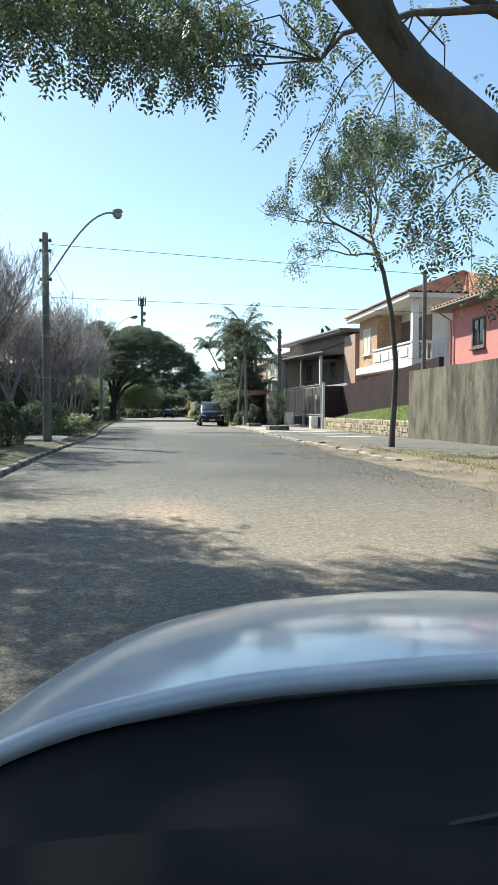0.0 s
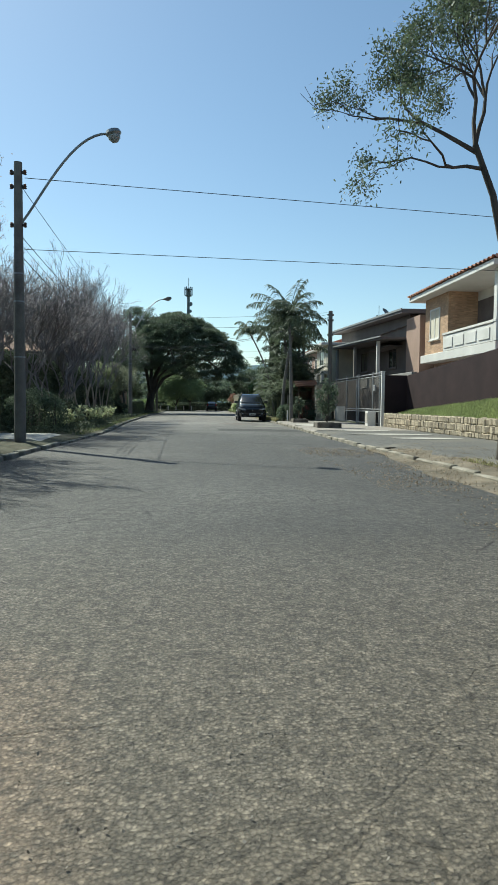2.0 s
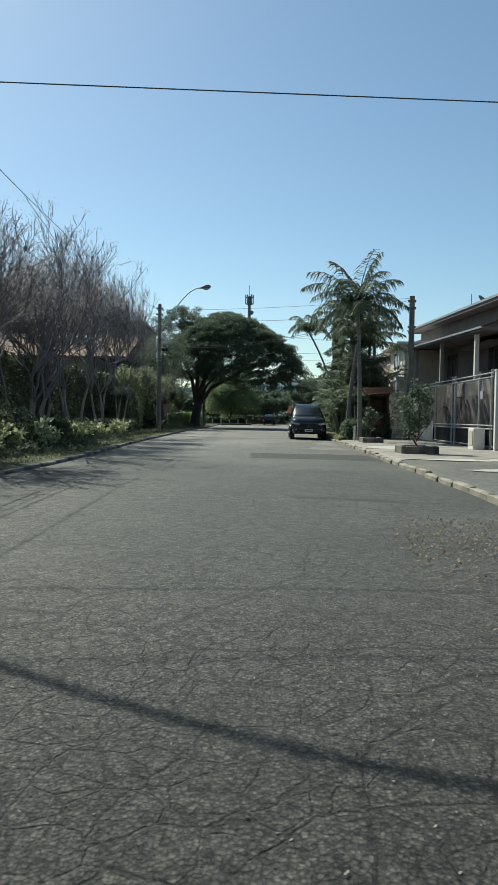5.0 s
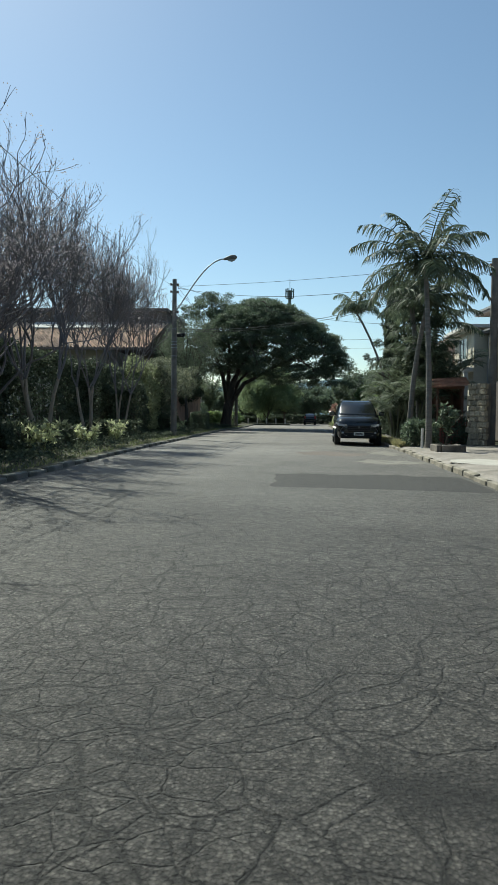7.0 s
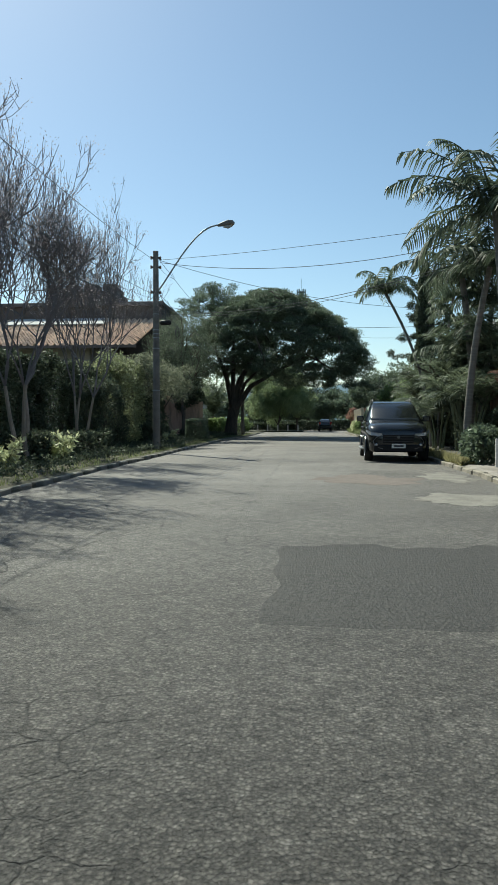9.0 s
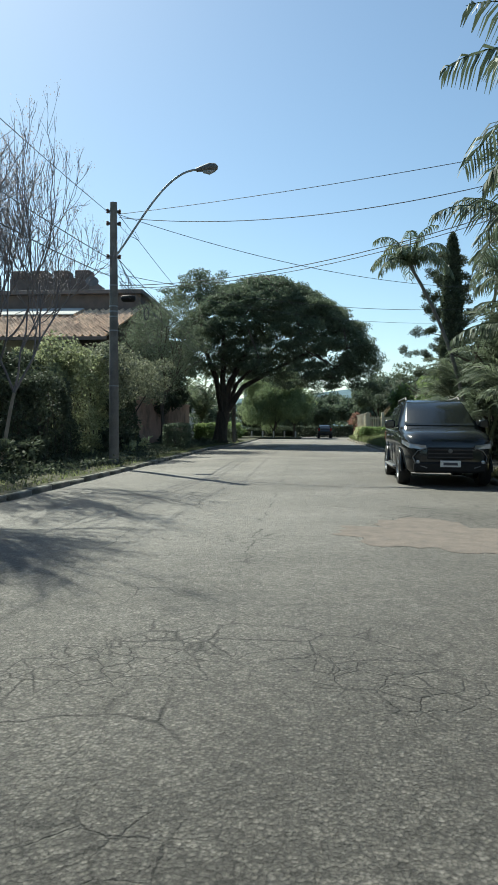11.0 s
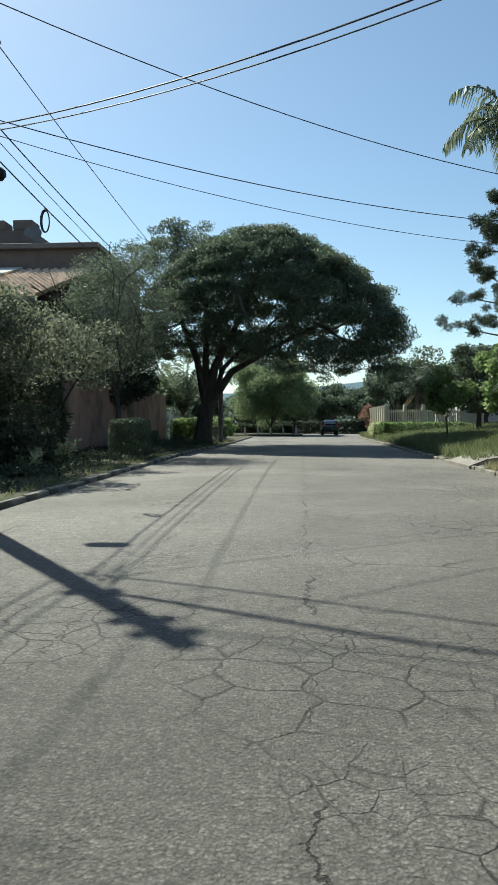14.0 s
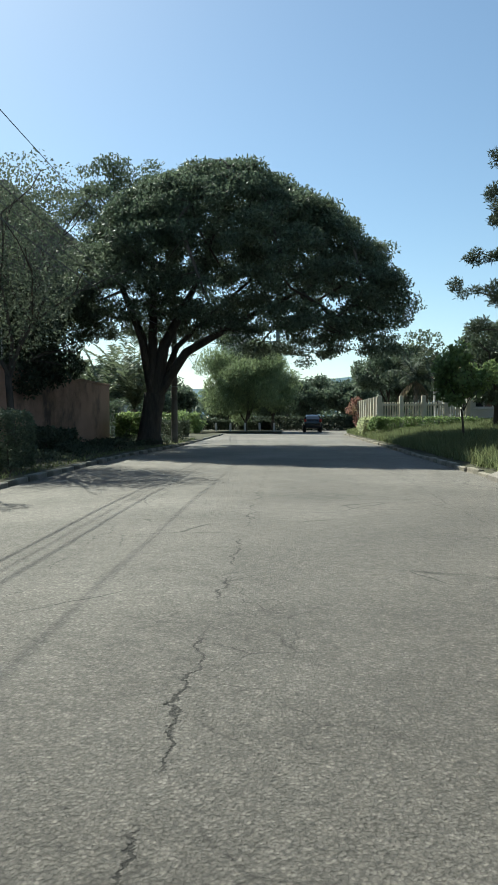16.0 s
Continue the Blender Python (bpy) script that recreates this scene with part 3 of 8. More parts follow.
    def grid(self, nx, ny, fn):
        """A sheet of nx by ny cells; fn(u, v) gives a place for u, v in 0..1."""
        vs = [fn(i / nx, j / ny) for j in range(ny + 1) for i in range(nx + 1)]
        fs = [(j * (nx + 1) + i, j * (nx + 1) + i + 1, (j + 1) * (nx + 1) + i + 1, (j + 1) * (nx + 1) + i) for j in range(ny) for i in range(nx)]
        return self.add(vs, fs)

    def quads(self, arr):
        """Loose four-cornered leaves: an array of shape (n, 4, 3)."""
        self.blocks.append(np.asarray(arr, float).reshape(-1, 4, 3))
        return self

    def mesh(self, name, smooth=False, normals=True):
        me = bpy.data.meshes.new(name)
        if self.blocks:
            q = np.concatenate(self.blocks)
            if self.v:
                o = len(self.v)
                self.v.extend(map(tuple, q.reshape(-1, 3)))
                self.f.extend((o + 4 * i, o + 4 * i + 1, o + 4 * i + 2, o + 4 * i + 3) for i in range(len(q)))
            else:
                n = len(q)
                me.vertices.add(4 * n)
                me.vertices.foreach_set("co", q.ravel())
                me.loops.add(4 * n)
                me.loops.foreach_set("vertex_index", np.arange(4 * n, dtype=np.int32))
                me.polygons.add(n)
                me.polygons.foreach_set("loop_start", np.arange(0, 4 * n, 4, dtype=np.int32))
                me.update(calc_edges=True)
                me.validate()
                return me
        me.from_pydata(self.v, [], self.f)
        if normals:
            bm = bmesh.new()
            bm.from_mesh(me)
            bmesh.ops.recalc_face_normals(bm, faces=bm.faces)
            bm.to_mesh(me)
            bm.free()
        if smooth:
            me.polygons.foreach_set("use_smooth", [True] * len(me.polygons))
            try:
                me.set_sharp_from_angle(angle=radians(40))
            except AttributeError:
                pass
        return me


def part(name, geo, material, parent, label="", smooth=False, at=None):
    """One mesh under a thing or a part."""
    ob = new(name, geo if isinstance(geo, bpy.types.Mesh) else geo.mesh(name, smooth))
    if not ob.data.materials:
        ob.data.materials.append(material)
    ob.parent = parent
    if at is not None:
        ob.matrix_basis = at
    return tagged(ob, label)


def thing(name, m, label, category, group=""):
    """An empty at a thing's base."""
    ob = new(name)
    ob.matrix_basis = m
    ob.empty_display_size = 0.2
    return tagged(ob, label, category, group)


def setting(name, geo, material, label, category, smooth=False):
    ob = new(name, geo.mesh(name, smooth))
    ob.data.materials.append(material)
    return tagged(ob, label, category, "", "structure")


def stuff(name, geo, material, label, category):
    ob = new(name, geo.mesh(name, normals=False))
    ob.data.materials.append(material)
    return tagged(ob, label, category, "", "stuff")


def unit(a):
    return a / np.maximum(np.linalg.norm(a, axis=-1, keepdims=True), 1e-9)


def leaves(places, length, width, droop=0.3, flat=0.5, gen=rng):
    """Rhombic leaves at places (n, 3). droop pulls them down; flat turns their faces to the sky."""
    p = np.asarray(places, float)
    n = len(p)
    d = unit(gen.normal(size=(n, 3)) + (0, 0, -droop))
    nrm = unit(gen.normal(size=(n, 3)) + (0, 0, flat * 2.5))
    s = unit(np.cross(d, nrm))
    ln = length * gen.uniform(0.7, 1.3, (n, 1))
    wd2 = width * gen.uniform(0.7, 1.3, (n, 1)) / 2
    return np.stack([p, p + d * ln * 0.5 + s * wd2, p + d * ln, p + d * ln * 0.5 - s * wd2], 1)


def clump(centre, radii, n, gen=rng, shell=0.5):
    """Places in an ellipsoid, the more of them near its skin the larger shell is."""
    d = unit(gen.normal(size=(n, 3)))
    r = gen.uniform(0, 1, (n, 1)) ** (1 / 3 * (1 - shell * 0.7))
    return np.asarray(centre) + d * r * np.asarray(radii)


def pinnate(places, ways, length, pairs, leaflet, width, gen=rng):
    """Feather leaves: a row of leaflet pairs along each way from each place."""
    p, d = np.asarray(places, float), unit(np.asarray(ways, float))
    s = unit(np.cross(d, gen.normal(size=d.shape) * 0.5 + (0, 0, 1)))
    nrm = np.cross(s, d)
    out = []
    for k in range(pairs):
        u = (k + 1) / pairs
        base = p + d * length * u + np.array((0, 0, -0.25)) * length * u * u
        for sg in (-1, 1):
            way = unit(s * sg + d * 0.45 - np.array((0, 0, 0.3)) + gen.normal(size=d.shape) * 0.12)
            side = unit(np.cross(way, nrm))
            out.append(np.stack([base, base + way * leaflet * 0.5 + side * width / 2, base + way * leaflet, base + way * leaflet * 0.5 - side * width / 2], 1))
    return np.concatenate(out)


def limb(geo, p, d, length, r0, r1, gen, bend=0.25, lift=0.0, seg=4, n=5):
    """One crooked branch; returns its points."""
    pts, rad = [Vector(p)], [r0]
    d = Vector(d).normalized()
    for i in range(seg):
        d = (d + Vector((gen.uniform(-1, 1), gen.uniform(-1, 1), gen.uniform(-1, 1))) * bend + Vector((0, 0, lift))).normalized()
        pts.append(pts[-1] + d * length / seg)
        rad.append(r0 + (r1 - r0) * (i + 1) / seg)
    geo.tube(pts, rad, n, cap=False)
    return pts, d


def fork(geo, p, d, length, r, level, gen, tips, spread=0.6, lift=0.08, shrink=0.7, kids=(2, 3), bend=0.2, thin=0.6):
    """Branches that divide; the ends go to tips."""
    pts, end = limb(geo, p, d, length, r, r * (thin + 0.06), gen, bend, lift, 3, 6 if r > 0.05 else 4 if r > 0.012 else 3)
    if level == 0:
        tips.append((pts[-1], end))
        return
    for _ in range(gen.randint(*kids)):
        way = (end + Vector((gen.gauss(0, 1), gen.gauss(0, 1), gen.gauss(0, 0.7))) * spread).normalized()
        start = pts[-1] if gen.random() < 0.7 else pts[-2]
        fork(geo, start, way, length * shrink * gen.uniform(0.75, 1.25), r * thin, level - 1, gen, tips, spread, lift, shrink, kids, bend, thin)

# ---------- ground, road, kerbs, pavements ----------
LEFT, RIGHT = -1.85, 6.55  # the kerb lines


def left_edge(y):
    """The road's left edge bows in a little by the bare trees."""
    return LEFT + 0.45 * math.exp(-(((y - 36) / 9) ** 2)) - 0.012 * max(0, min(y, 80) - 55) + 0.55 * min(1, max(0, (y - 80) / 6))


def right_edge(y):
    return RIGHT + 0.55 * min(1, max(0, (y - 27) / 22))


setting("ground", Geo().grid(24, 24, lambda u, v: ((u - 0.5) * 6000, (v - 0.5) * 6000, -0.06)), GROUND, "wide green and dusty ground reaching the horizon", "ground")


def road_z(x, y):
    mid = (x - 2.4) / 4.3
    return -0.035 * mid * mid + 0.012 * noise.noise((x * 0.5, y * 0.35, 3.0))


def road_place(u, v):
    y = -45 + 153 * v
    x0, x1 = left_edge(y) - 0.02, right_edge(y) + 0.02
    x = x0 + (x1 - x0) * u
    return (x, y, road_z(x, y))


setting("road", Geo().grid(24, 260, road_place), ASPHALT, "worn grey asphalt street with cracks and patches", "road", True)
setting("cross_road", Geo().grid(30, 16, lambda u, v: (-60 + 120 * u, 107.9 + 30 * v, -0.032 + 0.004 * noise.noise((u * 30, v * 8, 0)))), ASPHALT, "asphalt cross street at the end of the block", "road")
setting("verge_left", Geo().grid(10, 120, lambda u, v: (left_edge(-45 + 152.9 * v) - 0.05 - 4.58 * u, -45 + 152.9 * v, (0.09 if u else 0.045) + 0.03 * min(1, u * 10) * noise.noise((u * 4, v * 60, 1.0)))), LAWN, "planted earth verge beside the kerb", "verge")
setting("pavement_right", Geo().grid(24, 90, lambda u, v: (right_edge(26 + 43.5 * v) + 0.05 + (11.24 - right_edge(26 + 43.5 * v)) * u, 26 + 43.5 * v, (0.07 if u else 0.02) + 0.03 * min(1, u * 8) + 0.012 * noise.noise((u * 5, v * 25, 2.0)))), PAVING, "grey cement pavement with worn patches", "pavement")


def dirt_place(u, v):
    y = -45 + 71.5 * v
    x0 = RIGHT - 0.75 + 0.35 * noise.noise((y * 0.35, 1.0, 0)) + 0.2 * noise.noise((y * 1.3, 5.0, 0)) + 0.75 * max(0, (y - 20) / 6.5)
    x = x0 + (11.0 - x0) * u
    rise = min(1, max(0, (x - RIGHT + 0.3) / 1.2))
    return (x, y, road_z(min(x, RIGHT + 0.1), y) * (1 - rise) + 0.11 * rise + 0.004 - (0.01 if u == 0 else 0) + 0.025 * rise * noise.noise((x * 1.7, y * 0.9, 5.0)))


setting("dirt_margin", Geo().grid(26, 170, dirt_place), DIRT, "dry dirt margin strewn with gravel and leaves", "dirt", True)


def back_place(u, v):
    y = 18.5 + 8.2 * v
    x0 = 7.6 + 0.4 * noise.noise((y * 0.5, 3.0, 0)) + 0.2 * noise.noise((y * 2, 6.0, 0)) - 0.7 * v + 1.5 * max(0, 0.25 - v) * 4
    return (x0 + (11.0 - x0) * u, y, 0.138 + 0.012 * noise.noise((u * 5, v * 6, 2.0)) - (0.09 if u == 0 or v == 0 else 0))


setting("pavement_back", Geo().grid(16, 24, back_place), PAVING, "grey mosaic pavement beside the boundary wall", "pavement")


def bank_place(u, v):
    x, y = right_edge(72) + 0.03 + 18.1 * u, 69.6 + 38.2 * v
    edge = min(1, u * 16 / 1.2)
    z = (0.1 if u else 0.03) + edge * (0.12 + 0.1 * min(u * 18, 9)) * (0.55 + 0.45 * math.sin(math.pi * min(1, max(0, v)))) + 0.04 * noise.noise((x * 0.9, y * 0.9, 1.0))
    return (x, y, z)


setting("grass_bank", Geo().grid(32, 48, bank_place), LAWN, "grassy bank rising from the kerb", "bank", True)
setting("far_verge", Geo().grid(20, 10, lambda u, v: (-70 + 150 * u, 137.5 + 60 * v, 0.05 + 0.5 * v)), LAWN, "grass beyond the cross street", "verge")


def kerb_stone(seed, material):
    g = random.Random(seed)
    geo = Geo().box(-0.065, -0.485, -0.1, 0.065, 0.485, 0.13, 0.018)
    geo.v = [(x + g.uniform(-0.006, 0.006), y + g.uniform(-0.006, 0.006), z + g.uniform(-0.008, 0.008)) for x, y, z in geo.v]
    me = geo.mesh("kerb_stone")
    me.materials.append(material)
    return me


STONES = [kerb_stone(s, KERB) for s in range(5)]
OLD_STONES = [kerb_stone(s, KERB_OLD) for s in range(5)]


def kerb(name, x_of, y0, y1, label, stones):
    base = Geo().grid(1, 60, lambda u, v: (x_of(y0 + (y1 - y0) * v) - 0.05 + 0.1 * u, y0 + (y1 - y0) * v, -0.03 + 0.05))
    ob = setting(name, base, MORTAR, label, "kerb")
    y, k = y0 + 0.5, 0
    while y < y1 - 0.4:
        slope = math.atan2(x_of(y + 0.5) - x_of(y - 0.5), 1.0)
        s = new("kerb_stone", stones[k % 5])
        s.parent = ob
        dropped = 0.1 if stones is OLD_STONES and 27.6 < y < 31.4 else 0.062 if stones is OLD_STONES else 0.058
        s.matrix_basis = pose(x_of(y) + rnd.uniform(-0.025, 0.025), y, rnd.uniform(-0.025, 0.012) - dropped, 0, rnd.uniform(-1.5, 1.5), math.degrees(-slope) + rnd.uniform(-0.8, 0.8))
        y, k = y + 1.0, k + 1
    return ob


# patches in the asphalt
def blob(cx, cy, rx, ry, z, seed, n=90, power=2.0, on_road=True, rag=0.4):
    """A thin irregular patch with a raised rim-free edge."""
    top, low = [], []
    for k in range(n):
        a = 2 * math.pi * k / n
        c, s = math.cos(a), math.sin(a)
        r = (abs(c) ** power + abs(s) ** power) ** (-1 / power)
        r *= 1 + rag * (noise.noise((c * 2 + seed, s * 2, seed)) + 0.6 * noise.noise((c * 5, s * 5 + seed, 0)) + 0.12 * noise.noise((c * 13, s * 13 + seed, 0)))
        top.append((rx * r * c, ry * r * s))
    g, rings = Geo(), 5
    vs = [(cx, cy, z + (road_z(cx, cy) if on_road else 0))]
    for q in range(1, rings + 1):
        for dx, dy in top:
            x, y = cx + dx * q / rings, cy + dy * q / rings
            vs.append((x, y, z + (road_z(x, y) if on_road else 0) - (0.006 if q == rings else 0)))
    fs = [(0, 1 + k, 1 + (k + 1) % n) for k in range(n)]
    fs += [(1 + q * n + k, 1 + (q + 1) * n + k, 1 + (q + 1) * n + (k + 1) % n, 1 + q * n + (k + 1) % n) for q in range(rings - 1) for k in range(n)]
    return g.add(vs, fs)


def strip(x0, y0, x1, y1, z, seed):
    """A four-cornered patch with a ragged far edge and a sawn near edge."""
    def place(u, v):
        ya = y0 + 0.05 * noise.noise((u * 9, seed, 0))
        yb = y1 + 0.55 * noise.noise((u * 4, seed, 1)) + 0.2 * noise.noise((u * 14, seed, 2))
        xa = x0 + 0.1 * noise.noise((v * 4, seed, 3))
        x, y = xa + (x1 - xa) * u, ya + (yb - ya) * v
        return (x, y, road_z(x, y) + z * min(1, (1 - v) * 5, v * 16, u * 25) - (0.004 if v in (0, 1) or u == 0 else 0))

    return Geo().grid(50, 16, place)


setting("asphalt_patch_1", strip(3.08, 37.7, 6.75, 40.6, 0.004, 3.1), PATCH, "dark newer strip of patched asphalt", "patch")
setting("cement_patch_1", blob(5.9, 44.6, 0.9, 0.8, 0.009, 5.2), PALE_PATCH, "pale worn cement patch in the asphalt", "patch")
setting("cement_patch_2", blob(6.35, 49.0, 0.55, 1.3, 0.009, 8.4), PALE_PATCH, "pale worn cement patch in the asphalt", "patch")
setting("cement_patch_3", blob(4.6, 48.0, 1.1, 1.1, 0.009, 2.4), DUST, "dusty patch on the asphalt", "patch")
for k, (cx, cy, rx, ry) in enumerate(((9.0, 33.0, 1.5, 0.5), (8.8, 36.5, 1.3, 0.5), (9.3, 30.2, 1.2, 0.45), (8.0, 43.2, 0.9, 1.2))):
    setting(f"pale_slab_{k + 1}", blob(cx, cy, rx, ry, 0.122, 4.0 + k, on_road=False, rag=0.2, power=1.5), PALE_SLAB, "pale cement strip across the pavement", "pavement")

setting("pavement_gate", Geo().grid(24, 40, lambda u, v: (right_edge(36.5 + 15 * v) + 0.05 + (11.2 - right_edge(36.5 + 15 * v)) * u, 36.5 + 15 * v + 0.3 * noise.noise((u * 4, v * 2, 0)), (0.086 if u else 0.03) + 0.03 * min(1, u * 8) + 0.012 * noise.noise((u * 5, 0.28 + v * 25 * 15 / 43.5 * 1.0 + 5.75, 2.0)))), PAVE_PALE, "pale cement apron before the gate", "pavement")

setting("driveway_right", Geo().prism([(7.02, -0.04), (7.02, 0.05), (7.5, 0.24), (12.5, 0.95), (12.5, -0.04)], 2.7, "y", 69.3), PAVE_PALE, "pale cement driveway crossing the grass bank", "driveway")

# driveway by the first pole
setting("driveway_left", Geo().prism([(-6.2, -0.02), (LEFT - 0.02, -0.02), (LEFT - 0.02, 0.05), (LEFT - 0.5, 0.15), (-6.2, 0.16)], 3.4, "y", 27.75), PALE_SLAB, "pale cement driveway crossing the verge", "driveway")

# ---------- poles, lamps, cables ----------


def utility_pole(m, height, label, lamp="", r=(0.15, 0.1), rings=(), group="utility poles"):
    p = thing("utility_pole", m, label, "utility pole", group)
    part("shaft", Geo().tube([(0, 0, -0.2), (0, 0, height * 0.5), (0, 0, height)], [r[0], (r[0] + r[1]) / 2, r[1]], 14), POLE, p, "weathered concrete shaft", True)
    for z in rings:
        rr = r[0] + (r[1] - r[0]) * z / height + 0.008
        part("steel_band", Geo().tube([(0, 0, z), (0, 0, z + 0.035)], rr, 14), STEEL, p)
    for z in (height - 0.25, height - 0.6, height - 1.55) if r[0] > 0.1 else ():
        part("bracket", Geo().box(-0.16, -0.04, z - 0.03, 0.16, 0.04, z + 0.03, 0.008), DARK_METAL, p)
        for s in (-1, 1):
            part("insulator", Geo().lathe([(0.02, -0.06), (0.05, -0.045), (0.03, -0.015), (0.05, 0.01), (0.028, 0.03), (0.045, 0.05), (0.015, 0.07)], 10, (s * 0.17, 0, z)), CERAMIC, p, "brown ceramic insulator", True)
    if lamp:
        z0 = height - 1.5
        tip = Vector((2.35 if lamp == "round" else 2.6, 0.0, height + (0.72 if lamp == "round" else 1.1)))
        pts = []
        for k in range(15):
            u = k / 14
            x = 0.08 + (tip.x - 0.2) * u
            z = z0 + (tip.z - z0) * math.sin(u * math.pi / 2) ** 1.08
            pts.append((x, 0, z))
        part("lamp_arm", Geo().tube(pts, 0.032, 8), STEEL, p, "curved galvanised steel arm", True)
        if lamp == "round":
            h = part("lamp_head", Geo().lathe([(0.05, 0.12), (0.17, 0.08), (0.2, 0.0), (0.16, -0.05)], 16), STEEL, p, "round grey lamp head", True, pose(tip.x + 0.05, 0, tip.z, 0, -12, 0))
            part("lamp_lens", Geo().lathe([(0.155, -0.05), (0.15, -0.12), (0.08, -0.2), (0.01, -0.22)], 16), LENS, h, "cloudy lens bowl", True)
        else:
            h = part("lamp_head", Geo().tube([(-0.1, 0, 0), (0.05, 0, 0.02), (0.3, 0, 0.035), (0.48, 0, 0.02), (0.55, 0, 0)], [0.05, 0.08, 0.13, 0.11, 0.05], 12), GREY_METAL, p, "long grey cobra lamp head", True, pose(tip.x - 0.12, 0, tip.z, 0, -10, 0))
            part("lamp_lens", Geo().tube([(0.1, 0, -0.06), (0.28, 0, -0.09), (0.45, 0, -0.06)], [0.05, 0.085, 0.05], 10), LENS, h, "", True)
    return p


POLE_A, POLE_B, POLE_C = (-2.44, 27.15), (-2.48, 59.7), (-1.98, 88.2)
POLE_R1, POLE_R2, POLE_R3 = (11.36, 27.85), (11.05, 54.0), (11.6, 68.0)
utility_pole(pose(*POLE_A, 0.05, 0, 0, -5), 7.08, "weathered concrete utility pole with a round street lamp", "round", rings=(2.2, 3.6, 4.3))
utility_pole(pose(*POLE_B, 0.05, 0, 0, 14), 7.6, "concrete utility pole with a long street lamp, steel banded", "cobra", rings=(2.3, 3.9, 4.3, 4.45, 4.6, 5.2))
utility_pole(pose(*POLE_C, 0.05), 7.0, "concrete utility pole rising into the spreading tree", "", rings=(2.5,))
utility_pole(pose(*POLE_R1, 0.05), 6.4, "dark slim utility pole behind the grey wall", "", r=(0.09, 0.075))
utility_pole(pose(*POLE_R2, 0.05), 7.25, "square-topped concrete pole beside the gate", "", r=(0.17, 0.13))

utility_pole(pose(*POLE_R3, 0.05), 8.0, "slim utility pole among the palms", "", r=(0.12, 0.09))


def cable(a, b, sag, r=0.012, label="black overhead cable between poles"):
    a, b = Vector(a), Vector(b)
    pts = [a.lerp(b, k / 24) - Vector((0, 0, sag * 4 * (k / 24) * (1 - k / 24))) for k in range(25)]
    ob = new("overhead_cable", Geo().tube(pts, r * 0.64, 5).mesh("overhead_cable", True))
    ob.data.materials.append(CABLE)
    return tagged(ob, label, "cable", "overhead cables")


def at(p, z, dx=0.0, dy=0.0):
    return (p[0] + dx, p[1] + dy, z)


# across the street from the first pole
cable(at(POLE_A, 6.75, 0.17), at(POLE_R1, 6.34, -0.08), 0.0, 0.014)
cable(at(POLE_A, 4.98, 0.17), at(POLE_R1, 4.9, -0.08), 0.0, 0.012)
# along the left kerb
for dz, sag, r in ((-0.25, 0.5, 0.014), (-1.55, 0.55, 0.018), (-1.75, 0.7, 0.011), (-2.05, 0.7, 0.02)):
    cable(at(POLE_A, 7.08 + dz, -0.12), at(POLE_B, 7.6 + dz, -0.12), sag, r)
    cable(at(POLE_B, 7.6 + dz, 0.12), at(POLE_C, 7.0 + dz, 0.1), sag * 0.8, r)
    cable(at(POLE_C, 7.0 + dz, 0.1), (-4.5, 125, 7.2 + dz), sag, r)
# across the street from the second pole
cable(at(POLE_B, 7.32, 0.17), at(POLE_R2, 7.2, -0.1), 0.15, 0.013)
cable(at(POLE_B, 7.22, 0.17), at(POLE_R2, 7.1, -0.1), 0.76, 0.016)
cable(at(POLE_B, 5.27, 0.17), at(POLE_R2, 6.9, -0.1), 0.72, 0.016)
cable(at(POLE_B, 5.2, 0.17), at(POLE_R2, 6.85, -0.1), 0.76, 0.013)
cable(at(POLE_B, 7.3, 0.17), at(POLE_R3, 6.7, -0.1), 0.62, 0.014)
cable(at(POLE_B, 5.6, 0.17), at(POLE_R3, 6.05, -0.1), 0.55, 0.013)
cable(at(POLE_B, 5.4, 0.17), at(POLE_R3, 5.5, -0.1), 0.6, 0.009)
cable((-6.5, 108, 7.0), (26, 124, 7.5), 0.6, 0.02)

# cable closure hanging by the second pole
cl = thing("cable_closure", pose(-2.36, 60.9, 5.12), "black cable closure hanging from the wires", "cable closure")
part("case", Geo().tube([(-0.22, 0, 0), (-0.16, 0, 0), (0.16, 0, 0), (0.22, 0, 0)], [0.06, 0.11, 0.11, 0.06], 10), PLASTIC, cl, "", True)
part("hook", Geo().tube([(0, 0, 0.1), (0, 0, 0.62)], 0.012, 5), CABLE, cl)
# spare loops of cable tied to the wires beside the pole
for k, (x, y, z, r) in enumerate(((-2.304, 63.0, 5.0, 0.17),)):
    co = thing("cable_coil", pose(x, y, z), "coiled loop of spare black cable hanging from the wires", "cable coil", "cable coils")
    for j in range(3):
        part("loop", Geo().tube([(r * (0.5 - 0.04 * j) * math.cos(a), 0.02 * j, r * (1.25 - 0.05 * j) * math.sin(a)) for a in (2 * math.pi * q / 20 for q in range(21))], 0.012, 5), CABLE, co, "", True)
    part("tie", Geo().tube([(0, 0, r * 1.2), (0, 0, r * 1.2 + 0.06)], 0.008, 4), CABLE, co)
